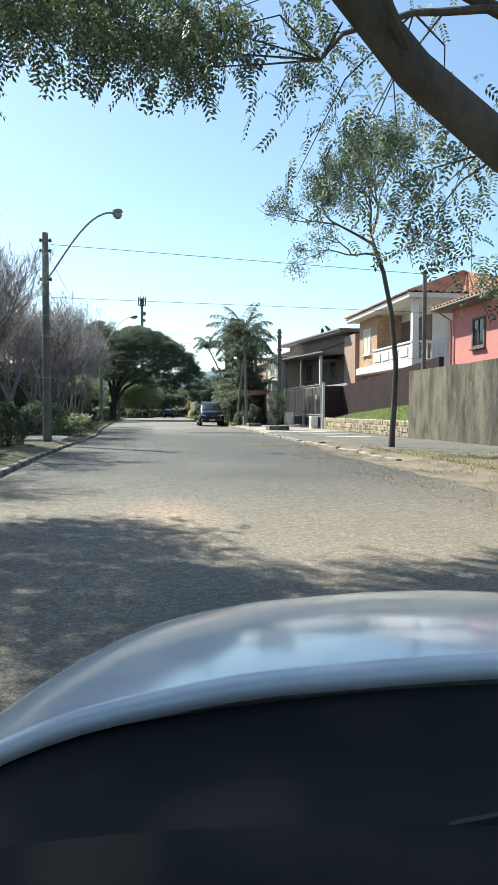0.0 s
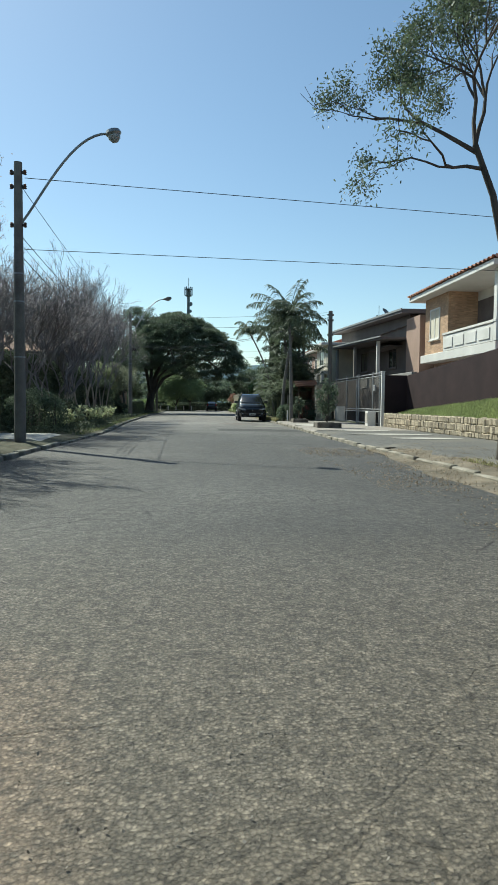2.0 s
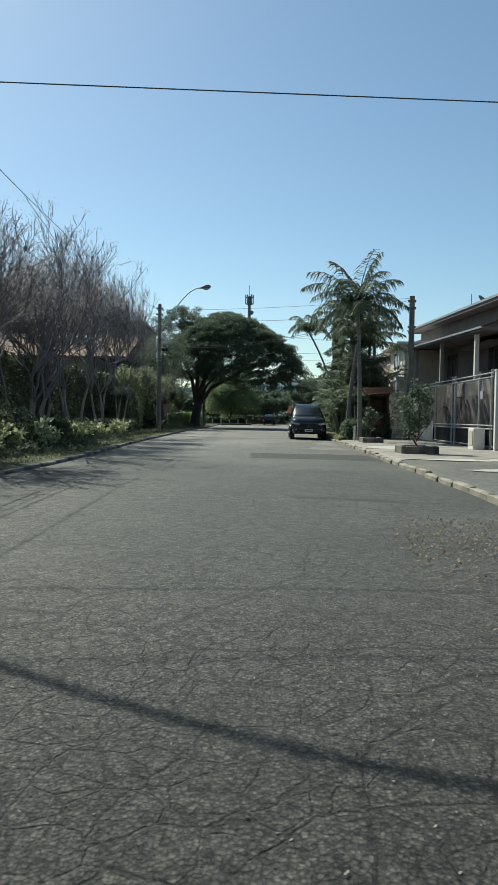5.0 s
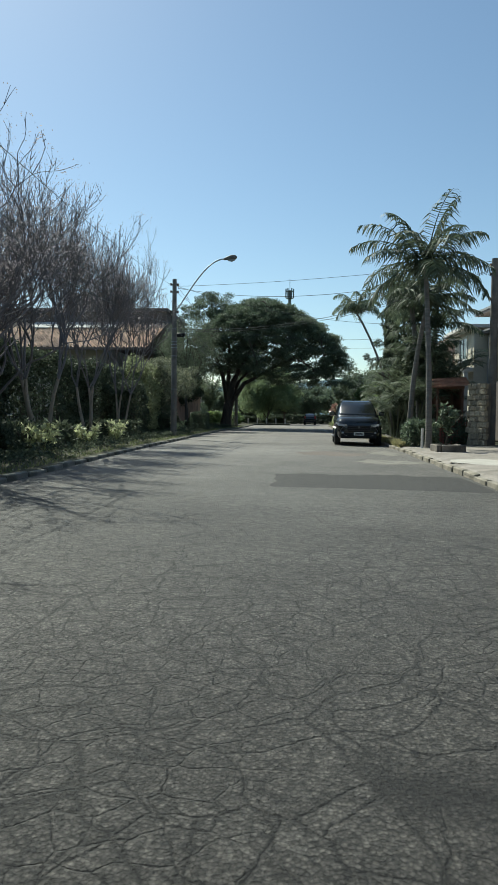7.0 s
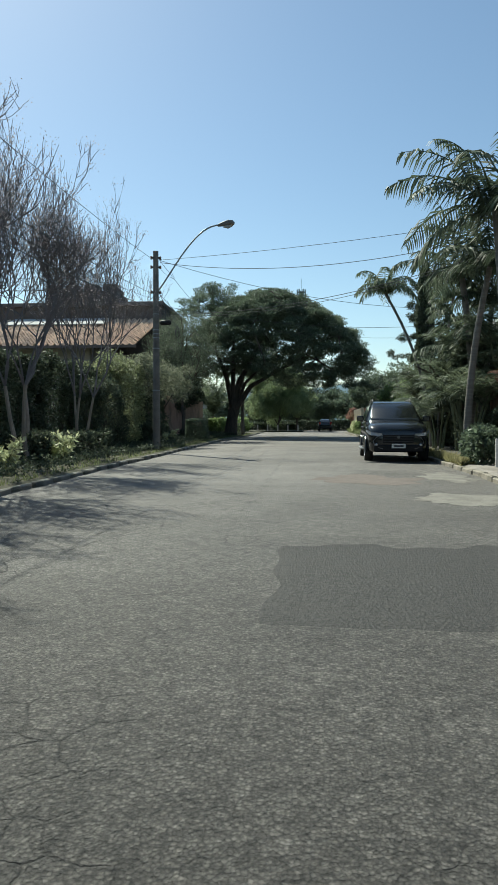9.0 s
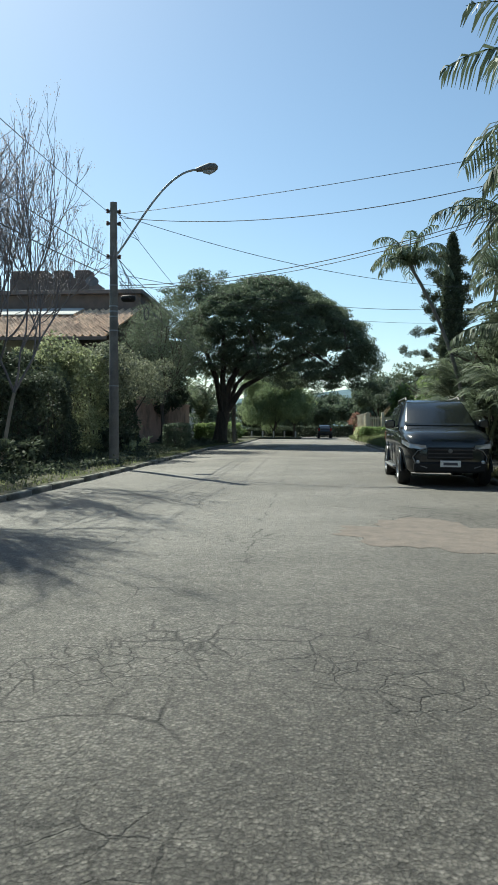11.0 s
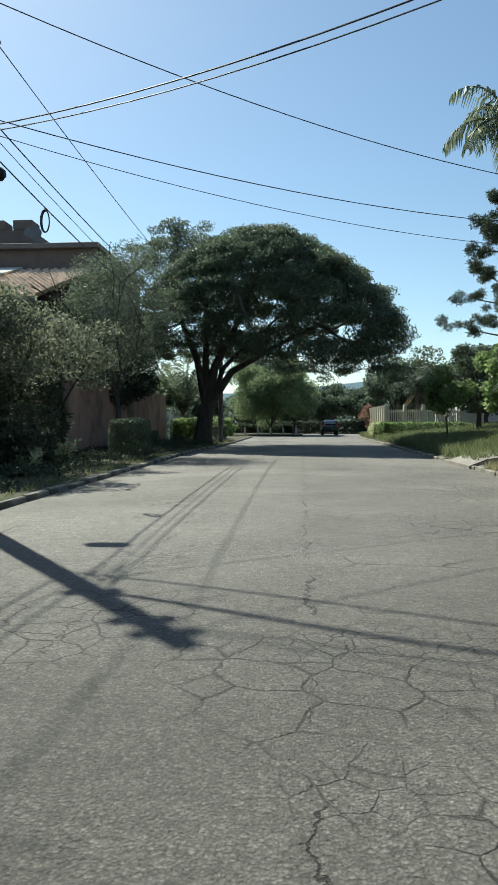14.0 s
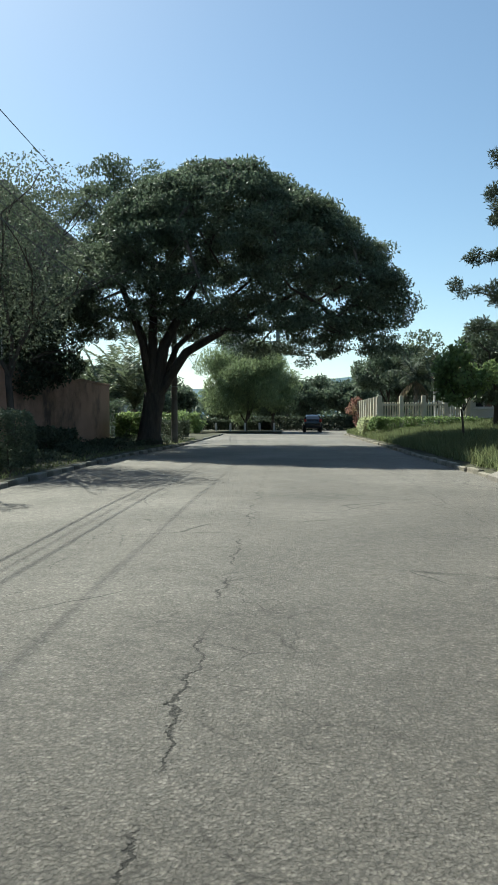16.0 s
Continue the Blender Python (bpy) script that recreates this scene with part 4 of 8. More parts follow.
# loose jumper wires round the head of the pole
for k in range(9):
    g9 = random.Random(500 + k)
    a = Vector((POLE_B[0] + 0.16, POLE_B[1] + g9.uniform(-0.05, 0.1), g9.choice((7.25, 7.0, 6.0, 5.7, 5.4))))
    b = a + Vector((g9.uniform(0.1, 0.5), g9.uniform(-0.2, 0.6), g9.uniform(-0.9, 0.25)))
    bow = Vector((g9.uniform(0.05, 0.3), g9.uniform(-0.1, 0.1), g9.uniform(-0.55, -0.15)))
    path = [a.lerp(b, u) + bow * (4 * u * (1 - u)) * (1 + 0.3 * math.sin(6 * u + k)) for u in (q / 14 for q in range(15))]
    ob = new("jumper_wire", Geo().tube(path, 0.0065, 5).mesh("jumper_wire", True))
    ob.data.materials.append(CABLE)
    tagged(ob, "short loose jumper wire at the pole head", "wire", "jumper wires")

# ---------- trees ----------


def big_tree(m):
    t = thing("spreading_tree", m, "wide umbrella-crowned shade tree with forked dark trunk", "tree")
    g = random.Random(5)
    gen = np.random.default_rng(5)
    wood = Geo()
    wood.tube([(0, 0, -0.1), (0.0, 0, 0.4), (0.1, 0, 1.2), (0.25, 0, 2.1)], [0.62, 0.48, 0.42, 0.44], 14)

    def dome(x, y):
        """Height of the crown's skin over a place, or 0 outside it."""
        u = (x - 3.3) / 7.3
        q = u * u + (y / 5.8) ** 2
        if q >= 1:
            return 0
        return 6.0 + (5.0 - 0.8 * u - 0.7 * u * u) * (1 - q) ** 0.42 - (1.0 * u if u > 0 else 2.4 * abs(u) ** 1.4)

    cs, rs = [], []
    while len(cs) < 1250:
        x, y = g.uniform(-4.2, 10.7), g.uniform(-5.8, 5.8)
        z = dome(x, y)
        if not z:
            continue
        skin = g.random() < 0.5
        low = 4.75 - 0.95 * min(1, max(0, (x + 0.5) / 7)) + 0.45 * noise.noise((x * 0.5, y * 0.5, 2.0))
        z = z - abs(g.gauss(0, 0.28)) if skin else g.uniform(low, z - 0.3)
        if not skin and noise.noise((x * 0.4, y * 0.4, z * 0.55)) < -0.33:
            continue
        cs.append((x, y, max(z + 0.45 * noise.noise((x * 0.8, y * 0.8, 7.0)), low)))
        rs.append((g.uniform(0.35, 0.85), g.uniform(0.35, 0.85), g.uniform(0.14, 0.3)))
    # a separate lobe high on the left
    for k in range(64):
        d = Vector((g.gauss(0, 1), g.gauss(0, 1), g.gauss(0, 1))).normalized() * g.uniform(0.3, 1)
        cs.append((-1.6 + 2.8 * d.x, 1.8 * d.y + 0.8, 10.35 + 1.65 * d.z))
        rs.append((g.uniform(0.45, 0.85), g.uniform(0.45, 0.85), g.uniform(0.18, 0.34)))
    pts = np.concatenate([clump(c, r, 240, gen, 0.3) for c, r in zip(cs, rs)])
    part("crown", Geo().quads(leaves(pts, 0.135, 0.06, 0.3, 0.8, gen)), LEAF_TREE, t, "dark green layered crown with gaps")
    # limbs fan out from the fork to carry the leaf plates
    centre = [Vector(c) for c in cs]
    hubs = []
    for tx, ty, tz, r in ((-1.9, 0.4, 8.0, 0.24), (0.3, -0.6, 7.4, 0.26), (2.3, -0.6, 6.9, 0.3), (6.2, -0.4, 6.2, 0.24), (1.6, 2.6, 6.9, 0.2), (4.2, 1.2, 7.0, 0.16), (-1.0, -2.4, 7.0, 0.15)):
        a, b = Vector((0.2, 0, 1.8)), Vector((tx, ty, tz))
        mid1 = a.lerp(b, 0.35) + Vector((-0.12 * tx, 0, 0.45))
        mid2 = a.lerp(b, 0.7) + Vector((-0.06 * tx, 0.1, 0.3))
        wood.tube([a, mid1, mid2, b], [r, r * 0.75, r * 0.5, r * 0.32], 9)
        hubs += [mid2.lerp(b, q / 4) for q in range(5)]
    for c in centre[3::17]:
        near = min(hubs, key=lambda q: (q - c).length)
        m1 = near.lerp(c, 0.5) + Vector((g.uniform(-0.3, 0.3), g.uniform(-0.3, 0.3), g.uniform(-0.1, 0.35)))
        wood.tube([near, m1, c], [0.07, 0.048, 0.025], 5, False)
        hubs += [m1, m1.lerp(c, 0.5), c]
    for c in centre[::4]:
        near = min(hubs, key=lambda q: (q - c).length)
        if 0.2 < (near - c).length < 1.7:
            m1 = near.lerp(c, 0.5) + Vector((g.uniform(-0.2, 0.2), g.uniform(-0.2, 0.2), g.uniform(-0.1, 0.2)))
            wood.tube([near, m1, c], [0.022, 0.015, 0.007], 4, False)
    part("trunk", wood, BARK, t, "dark forked trunk with fanning limbs", True)
    return t


big_tree(pose(-2.7, 86.2, 0.08))


def round_tree(name, m, height, crown_r, label, leaf, trunk_h, seed, dense=9000, leaf_len=0.16, squash=0.8, n_clumps=40, bark=BARK, trunk_r=0.14, leaf_w=0.5, droop=0.4, group="", category="tree"):
    """A tree with a tapered forked trunk and a crown of uneven clumps."""
    t = thing(name, m, label, category, group)
    g = random.Random(seed)
    gen = np.random.default_rng(seed)
    wood, tips = Geo(), []
    wood.tube([(0, 0, -0.1), (g.uniform(-0.05, 0.05), 0, trunk_h * 0.5), (g.uniform(-0.1, 0.1), g.uniform(-0.1, 0.1), trunk_h)], [trunk_r * 1.25, trunk_r, trunk_r * 0.85], 9)
    for k in range(4):
        a = k * math.pi / 2 + g.uniform(-0.5, 0.5)
        fork(wood, (0, 0, trunk_h * g.uniform(0.85, 1)), (math.cos(a) * 0.6, math.sin(a) * 0.6, 1), (height - trunk_h) * 0.42, trunk_r * 0.55, 2, g, tips, 0.5, 0.05, 0.7)
    part("trunk", wood, bark, t, "", True)
    cz = (height + trunk_h) / 2
    hz = (height - trunk_h) / 2
    cs = []
    for k in range(n_clumps):
        d = Vector((g.gauss(0, 1), g.gauss(0, 1), g.gauss(0, 1))).normalized() * g.uniform(0.45, 0.92)
        cs.append((d.x * crown_r, d.y * crown_r, cz + d.z * hz))
    per = dense // n_clumps
    pts = np.concatenate([clump(c, (crown_r * g.uniform(0.2, 0.36), crown_r * g.uniform(0.2, 0.36), hz * squash * g.uniform(0.2, 0.36)), per, gen, 0.4) for c in cs])
    part("crown", Geo().quads(leaves(pts, leaf_len, leaf_len * leaf_w, droop, 0.3, gen)), leaf, t)
    return t


def bare_tree(m, height, seed, label="leafless many-stemmed ornamental tree with dry pods"):
    """A vase-shaped tree of several smooth stems and a haze of bare twigs."""
    t = thing("bare_tree", m, label, "tree", "bare trees along the verge")
    g = random.Random(seed)
    gen = np.random.default_rng(seed)
    stems, twigs, tips = Geo(), Geo(), []
    for k in range(3):
        a = k * 2 * math.pi / 3 + g.uniform(-0.5, 0.5)
        p0 = Vector((0.09 * math.cos(a), 0.09 * math.sin(a), -0.05))
        pts, d = limb(stems, p0, (math.cos(a) * 0.3, math.sin(a) * 0.3, 1), height * 0.27, 0.075, 0.05, g, 0.14, 0.1, 5, 8)
        for _ in range(3):
            w = (d + Vector((g.gauss(0, 0.45), g.gauss(0, 0.45), 0.35))).normalized()
            fork(twigs, pts[-1], w, height * 0.2, 0.038, 5, g, tips, 0.42, 0.17, 0.77, (2, 3), 0.32, 0.73)
    for p, d in list(tips):
        for _ in range(2):
            w = (d + Vector((g.gauss(0, 0.45), g.gauss(0, 0.45), 0.5))).normalized()
            e = p + w * g.uniform(0.18, 0.5)
            twigs.tube([p, p.lerp(e, 0.5) + Vector((g.uniform(-0.03, 0.03), g.uniform(-0.03, 0.03), 0)), e], [0.008, 0.006, 0.004], 3, False)
            tips.append((e, w))
    part("stem", stems, PALE_BARK, t, "smooth pale stems", True)
    tagged(part("crown", twigs, TWIG, t, "haze of thin bare twigs"), kind="stuff")
    ends = np.array([p for p, _ in tips])
    pick = ends[gen.integers(0, len(ends), 12000)] + gen.normal(size=(12000, 3)) * 0.08
    tagged(part("seed_pod", Geo().quads(leaves(pick, 0.042, 0.026, 0.5, 0.1, gen)), LEAF_DRY, t, "dry brown seed pods"), kind="stuff")
    return t


first = bare_tree(pose(-3.9, 35.0, 0.08, 0, 0, 20), 6.9, 21)
second = bare_tree(pose(-3.7, 40.2, 0.08, 0, 0, 160), 7.4, 33)
third = bare_tree(pose(-3.9, 46.2, 0.08, 0, 0, 260), 7.8, 47)
for src, m in ((third, pose(-3.8, 50.6, 0.08, 0, 0, 200)), (second, pose(-3.9, 55.0, 0.08, 0, 0, 250)), (first, pose(-4.3, 43.2, 0.08, 0, 0, 250)), (first, pose(-4.4, 31.8, 0.08, 0, 0, 130)), (second, pose(-3.9, 22.3, 0.08, 0, 0, 30)), (third, pose(-4.5, 17.5, 0.08, 0, 0, 300)), (first, pose(-4.6, 25.2, 0.08, 0, 0, 10))):
    c = copy_thing(src, m)
    c.scale = (1, 1, 0.8)
    if m.translation.y < 27:
        c.scale = (0.88, 0.88, 0.8)
    elif m.translation.y > 50:
        c.scale = (0.68, 0.68, 1.0) if m.translation.y > 54 else (0.88, 0.88, 1.0)
for src in (first, second, third):
    src.scale = (1, 1, 1.02 if src is third else 0.8)


def street_tree(m):
    """The slender leaning tree by the right kerb, with a thin airy crown."""
    t = thing("slender_street_tree", m, "slender leaning street tree with thin airy crown", "tree")
    g = random.Random(12)
    gen = np.random.default_rng(12)
    wood, tips = Geo(), []
    wood.tube([(0, 0, -0.1), (0.0, 0.0, 0.15), (0.06, 0.0, 1.2), (0.12, 0.05, 2.4), (0.0, 0.1, 3.8), (-0.22, 0.2, 5.0), (-0.55, 0.3, 5.95)], [0.13, 0.09, 0.078, 0.074, 0.068, 0.064, 0.056], 9)
    fork(wood, (-0.5, 0.3, 5.8), (-0.85, 0.1, 0.45), 1.15, 0.05, 4, g, tips, 0.5, 0.0, 0.74, (2, 3), 0.28)
    fork(wood, (-0.4, 0.27, 5.5), (-1.0, -0.1, 0.1), 1.1, 0.04, 3, g, tips, 0.5, -0.02, 0.74, (2, 3), 0.28)
    fork(wood, (-0.55, 0.3, 5.95), (0.3, 0.1, 0.85), 1.05, 0.05, 4, g, tips, 0.45, 0.02, 0.74, (2, 3), 0.22)
    fork(wood, (-0.55, 0.3, 5.95), (-0.15, 0.0, 0.9), 1.15, 0.045, 4, g, tips, 0.5, 0.02, 0.74, (2, 3), 0.25)
    part("trunk", wood, BARK, t, "thin dark leaning trunk with crooked limbs", True)
    ends = np.array([p for p, _ in tips])
    ends = ends[ends[:, 0] > -3.45]
    pick = np.repeat(ends, 130, 0) + gen.normal(size=(len(ends) * 130, 3)) * 0.13
    part("crown", Geo().quads(leaves(pick, 0.075, 0.03, 0.7, 0.1, gen)), LEAF_FINE, t, "sparse feathery leaves")
    return t


street_tree(pose(7.75, 21.6, 0.08, 0, 0, 0))


def overhang_tree(m):
    """The tree over the start of the way: a heavy limb across the street and a roof of hanging feather leaves."""
    t = thing("overhanging_tree", m, "large tree with heavy limb and feathery leaves over the street", "tree")
    g = random.Random(4)
    gen = np.random.default_rng(4)
    wood = Geo()
    wood.tube([(0, 0, -0.1), (-0.05, 0, 0.5), (-0.3, 0, 1.2), (-1.2, 0.1, 2.0)], [0.42, 0.33, 0.28, 0.24], 12)
    main = [(-1.2, 0.1, 2.0), (-2.6, 0.2, 2.75), (-3.9, 0.3, 3.45), (-4.75, 0.4, 4.15), (-5.4, 0.4, 4.85), (-6.4, 0.4, 5.9), (-7.6, 0.3, 6.9), (-9.2, 0.6, 7.4)]
    wood.tube(main, [0.24, 0.215, 0.19, 0.18, 0.165, 0.14, 0.1, 0.05], 12)
    second = [(-0.6, 0.0, 1.5), (-0.7, 1.0, 3.0), (-1.6, 1.6, 4.4), (-3.0, 1.9, 5.6), (-4.6, 1.9, 6.2)]
    wood.tube(second, [0.19, 0.15, 0.11, 0.08, 0.05], 9)
    hubs = [Vector(p) for p in main[2:] + second[1:]]
    for a, b in ((main[4], (-8.2, 1.6, 6.1)), (main[5], (-10.4, -0.6, 7.0)), (main[6], (-11.2, 2.4, 7.2)), (main[3], (-6.6, -1.6, 5.4)), (second[3], (-5.4, 1.4, 4.7)), (second[2], (-3.4, 1.2, 3.9)), (second[1], (-2.4, 1.1, 3.3)), (main[6], (-9.4, -2.4, 7.2)), (main[7], (-11.0, 5.6, 6.9))):
        a, b = Vector(a), Vector(b)
        pts = [a.lerp(b, k / 6) + Vector((g.uniform(-0.12, 0.12), g.uniform(-0.12, 0.12), 0.25 * math.sin(math.pi * k / 6))) for k in range(7)]
        wood.tube(pts, [0.055 - 0.006 * k for k in range(7)], 6, False)
        hubs += pts[2:]
    # leaf sprays: a hanging fringe, a right-hand curtain, and the shady roof above
    ends = []
    while len(ends) < 1520:
        u = g.random()
        if u < 0.13:
            x, y = g.uniform(-10.5, -6.0), g.uniform(0.9, 3.9)
            low = 4.42 + 0.6 * (y - 1.2) + 0.3 * noise.noise((x * 1.1, y, 0.0))
            z = low + abs(g.gauss(0, 0.5))
        elif u < 0.24:
            x, y = g.uniform(-5.75, -2.2), g.uniform(1.0, 2.8)
            low = 3.75 - 0.5 * (x + 5.6) + 0.4 * (y - 1.9)
            z = low + g.uniform(0, 1.8)
            if noise.noise((x * 0.9 + 4, y, z * 0.9)) < 0.04:
                continue
        elif u < 0.42:
            x, y, z = g.uniform(-12.9, -10.5), g.uniform(2.8, 6.4), g.uniform(6.1, 7.2)
        elif u < 0.7:
            x, y, z = g.gauss(-11.2, 1.3), g.gauss(0.2, 1.3), g.gauss(6.9, 0.5)
            if z < 5.4 + 0.45 * max(0, y):
                continue
        else:
            x, y = g.uniform(-13.5, -1.0), g.uniform(-4.5, 5.0)
            z = max(5.0 + 0.45 * max(0, y), 5.4) + g.uniform(0, 2.2)
            if noise.noise((x * 0.8, y * 0.8, 3.0)) < (-0.1 if x < -7.5 else 0.08) or (y > 0.5 and -10 < x < -4.5 and g.random() < 0.7):
                continue
        ends.append(Vector((x, y, z)))
    for p in ends[::4]:
        near = g.choice(sorted(hubs, key=lambda q: (q - p).length)[:5])
        if (near - p).length < 2.6:
            mid = near.lerp(p, 0.5) + Vector((g.uniform(-0.2, 0.2), g.uniform(-0.2, 0.2), g.uniform(0.0, 0.3)))
            wood.tube([near, mid, p], [0.013, 0.009, 0.004], 4, False)
    part("trunk", wood, BARK, t, "dark trunk and heavy bent limb", True)
    pts = np.array([tuple(p) for p in ends])
    base = np.repeat(pts, 8, 0) + gen.normal(size=(len(pts) * 8, 3)) * 0.17
    ways = gen.normal(size=base.shape) * (1, 1, 0.4) + (0, 0, -0.7)
    part("crown", Geo().quads(pinnate(base, ways, 0.24, 6, 0.075, 0.03, gen)), LEAF_FINE, t, "hanging feathery leaves")
    return t


overhang_tree(pose(7.9, 8.6, 0.06))


def palm(m, height, fronds, frond_len, seed, label, lean=(0, 0), trunk_r=0.16, dry=3, name="palm_tree", shaft=True, droop=1.0, up=0.2, leaf=None, leaflet=0.22):
    """A feather palm: ringed trunk, arching fronds of hanging leaflets."""
    t = thing(name, m, label, "palm tree")
    g = random.Random(seed)
    top = Vector((lean[0], lean[1], height))
    if shaft:
        pts = [(lean[0] * u * u, lean[1] * u * u, -0.1 + (height + 0.1) * u) for u in (k / 10 for k in range(11))]
        part("trunk", Geo().tube(pts, [trunk_r * (1.25 if k == 0 else 1.0 - 0.03 * k) for k in range(11)], 12), PALM_BARK, t, "ringed grey trunk", True)
    for k in range(fronds + dry):
        dead = k >= fronds
        a = k * 2.399 + g.uniform(-0.2, 0.2)
        e = g.uniform(-0.7, -0.3) if dead else up + (1.4 - up) * (1 - (k + 0.5) / fronds) ** 0.8 + g.uniform(-0.12, 0.12)
        ln = frond_len * g.uniform(0.8, 1.05) * (0.75 if dead else 1)
        d = Vector((math.cos(a) * math.cos(e), math.sin(a) * math.cos(e), math.sin(e)))
        p, spine = top.copy(), [top.copy()]
        n = 16
        for i in range(n):
            d = (d + Vector((0, 0, -0.085 * droop * (0.5 + i / n) * (1.2 if dead else 1)))).normalized()
            p = p + d * ln / n
            spine.append(p.copy())
        geo = Geo().tube(spine, [0.035 * (1 - 0.85 * i / n) for i in range(n + 1)], 4)
        quads = []
        for i in range(2 * n + 4):
            u = (i + 2) / (2 * n + 6)
            q0 = u * n
            j = min(int(q0), n - 1)
            c = spine[j].lerp(spine[j + 1], q0 - j)
            along = (spine[j + 1] - spine[j]).normalized()
            side = along.cross(Vector((0, 0, 1)))
            side = side.normalized() if side.length > 1e-3 else Vector((1, 0, 0))
            l2 = frond_len * leaflet * (0.35 + 1.0 * math.sin(math.pi * min(1, u * 0.85 + 0.12)))
            for sg in (-1, 1):
                w = (side * sg + along * 0.55 + Vector((0, 0, (g.uniform(-0.75, -0.15) if droop > 0.8 else g.uniform(0.05, 0.5))))).normalized()
                w2 = (w + Vector((0, 0, -0.8 * droop))).normalized()
                wide = w.cross(Vector((g.gauss(0, 0.6), g.gauss(0, 0.6), 0.8))).normalized() * (0.028 if droop > 0.8 else 0.05) * min(1, frond_len / 2.4)
                mid, end = c + w * l2 * 0.5, c + w * l2 * 0.5 + w2 * l2 * 0.55
                quads.append([c - wide * 0.6, c + wide * 0.6, mid + wide, mid - wide])
                quads.append([mid - wide, mid + wide, end + wide * 0.15, end - wide * 0.15])
        geo.quads(np.array([[tuple(v) for v in q] for q in quads]))
        part("frond", geo.mesh("frond", normals=False), LEAF_PALM_DRY if dead else leaf or LEAF_PALM, t, "dry hanging frond" if dead else "")
    return t


palm(pose(8.0, 50.5, 0.1), 6.32, 19, 3.1, 3, "tall feather palm with ringed trunk beside the pavement", (-0.05, 1.0), 0.11, 0, droop=1.15, up=-0.05, leaflet=0.2)
palm(pose(8.9, 57.5, 0.1, 0, 0, 40), 5.9, 14, 2.7, 8, "feather palm in a dense roadside clump", (-0.2, 0.4), 0.14, 0)
palm(pose(8.0, 54.6, 0.1, 0, 0, 200), 5.6, 13, 2.5, 9, "feather palm in a dense roadside clump", (-0.6, 0.2), 0.12, 0)
palm(pose(8.6, 64.0, 0.1), 6.65, 14, 1.85, 14, "slim leaning palm with drooping crown", (-2.0, 0.1), 0.075, 0, droop=2.0, up=0.55, leaf=LEAF_PALM_PALE)
palm(pose(8.95, 64.3, 0.1, 0, 0, 100), 6.1, 9, 1.6, 15, "slim leaning palm with drooping crown", (-2.0, 0.15), 0.065, 0, droop=2.0, up=0.45, leaf=LEAF_PALM_PALE)
palm(pose(9.3, 58.0, 0.1, 0, 0, 15), 3.4, 12, 2.6, 17, "low feather palm under the taller palms", (-0.3, 0.1), 0.1, 0)
palm(pose(9.5, 58.6, 0.1, 0, 0, 75), 5.2, 12, 2.4, 18, "feather palm crowded among others", (0.3, -0.2), 0.12, 0)
palm(pose(-5.3, 95.0, 0.05, 0, 0, 10), 1.6, 11, 4.8, 23, "short stout palm with upright arching fronds", (0, 0), 0.24, 0, up=0.95, droop=0.78, leaflet=0.13, leaf=LEAF_PALM_PALE)
palm(pose(-7.6, 97.5, 0.05, 0, 0, 50), 1.9, 10, 4.4, 24, "short stout palm with upright arching fronds", (0, 0), 0.22, 0, up=0.9, droop=0.78, leaflet=0.13, leaf=LEAF_PALM_PALE)
palm(pose(-8.8, 93.5, 0.05, 0, 0, 90), 2.0, 10, 3.6, 26, "short stout palm behind the terracotta wall", (0, 0), 0.2, 0, up=0.85, droop=0.78, leaflet=0.14, leaf=LEAF_PALM_PALE)
palm(pose(10.6, 99.0, 0.4, 0, 0, 30), 3.0, 14, 2.4, 27, "garden palm behind the cream fence", (0, 0), 0.14, 2)


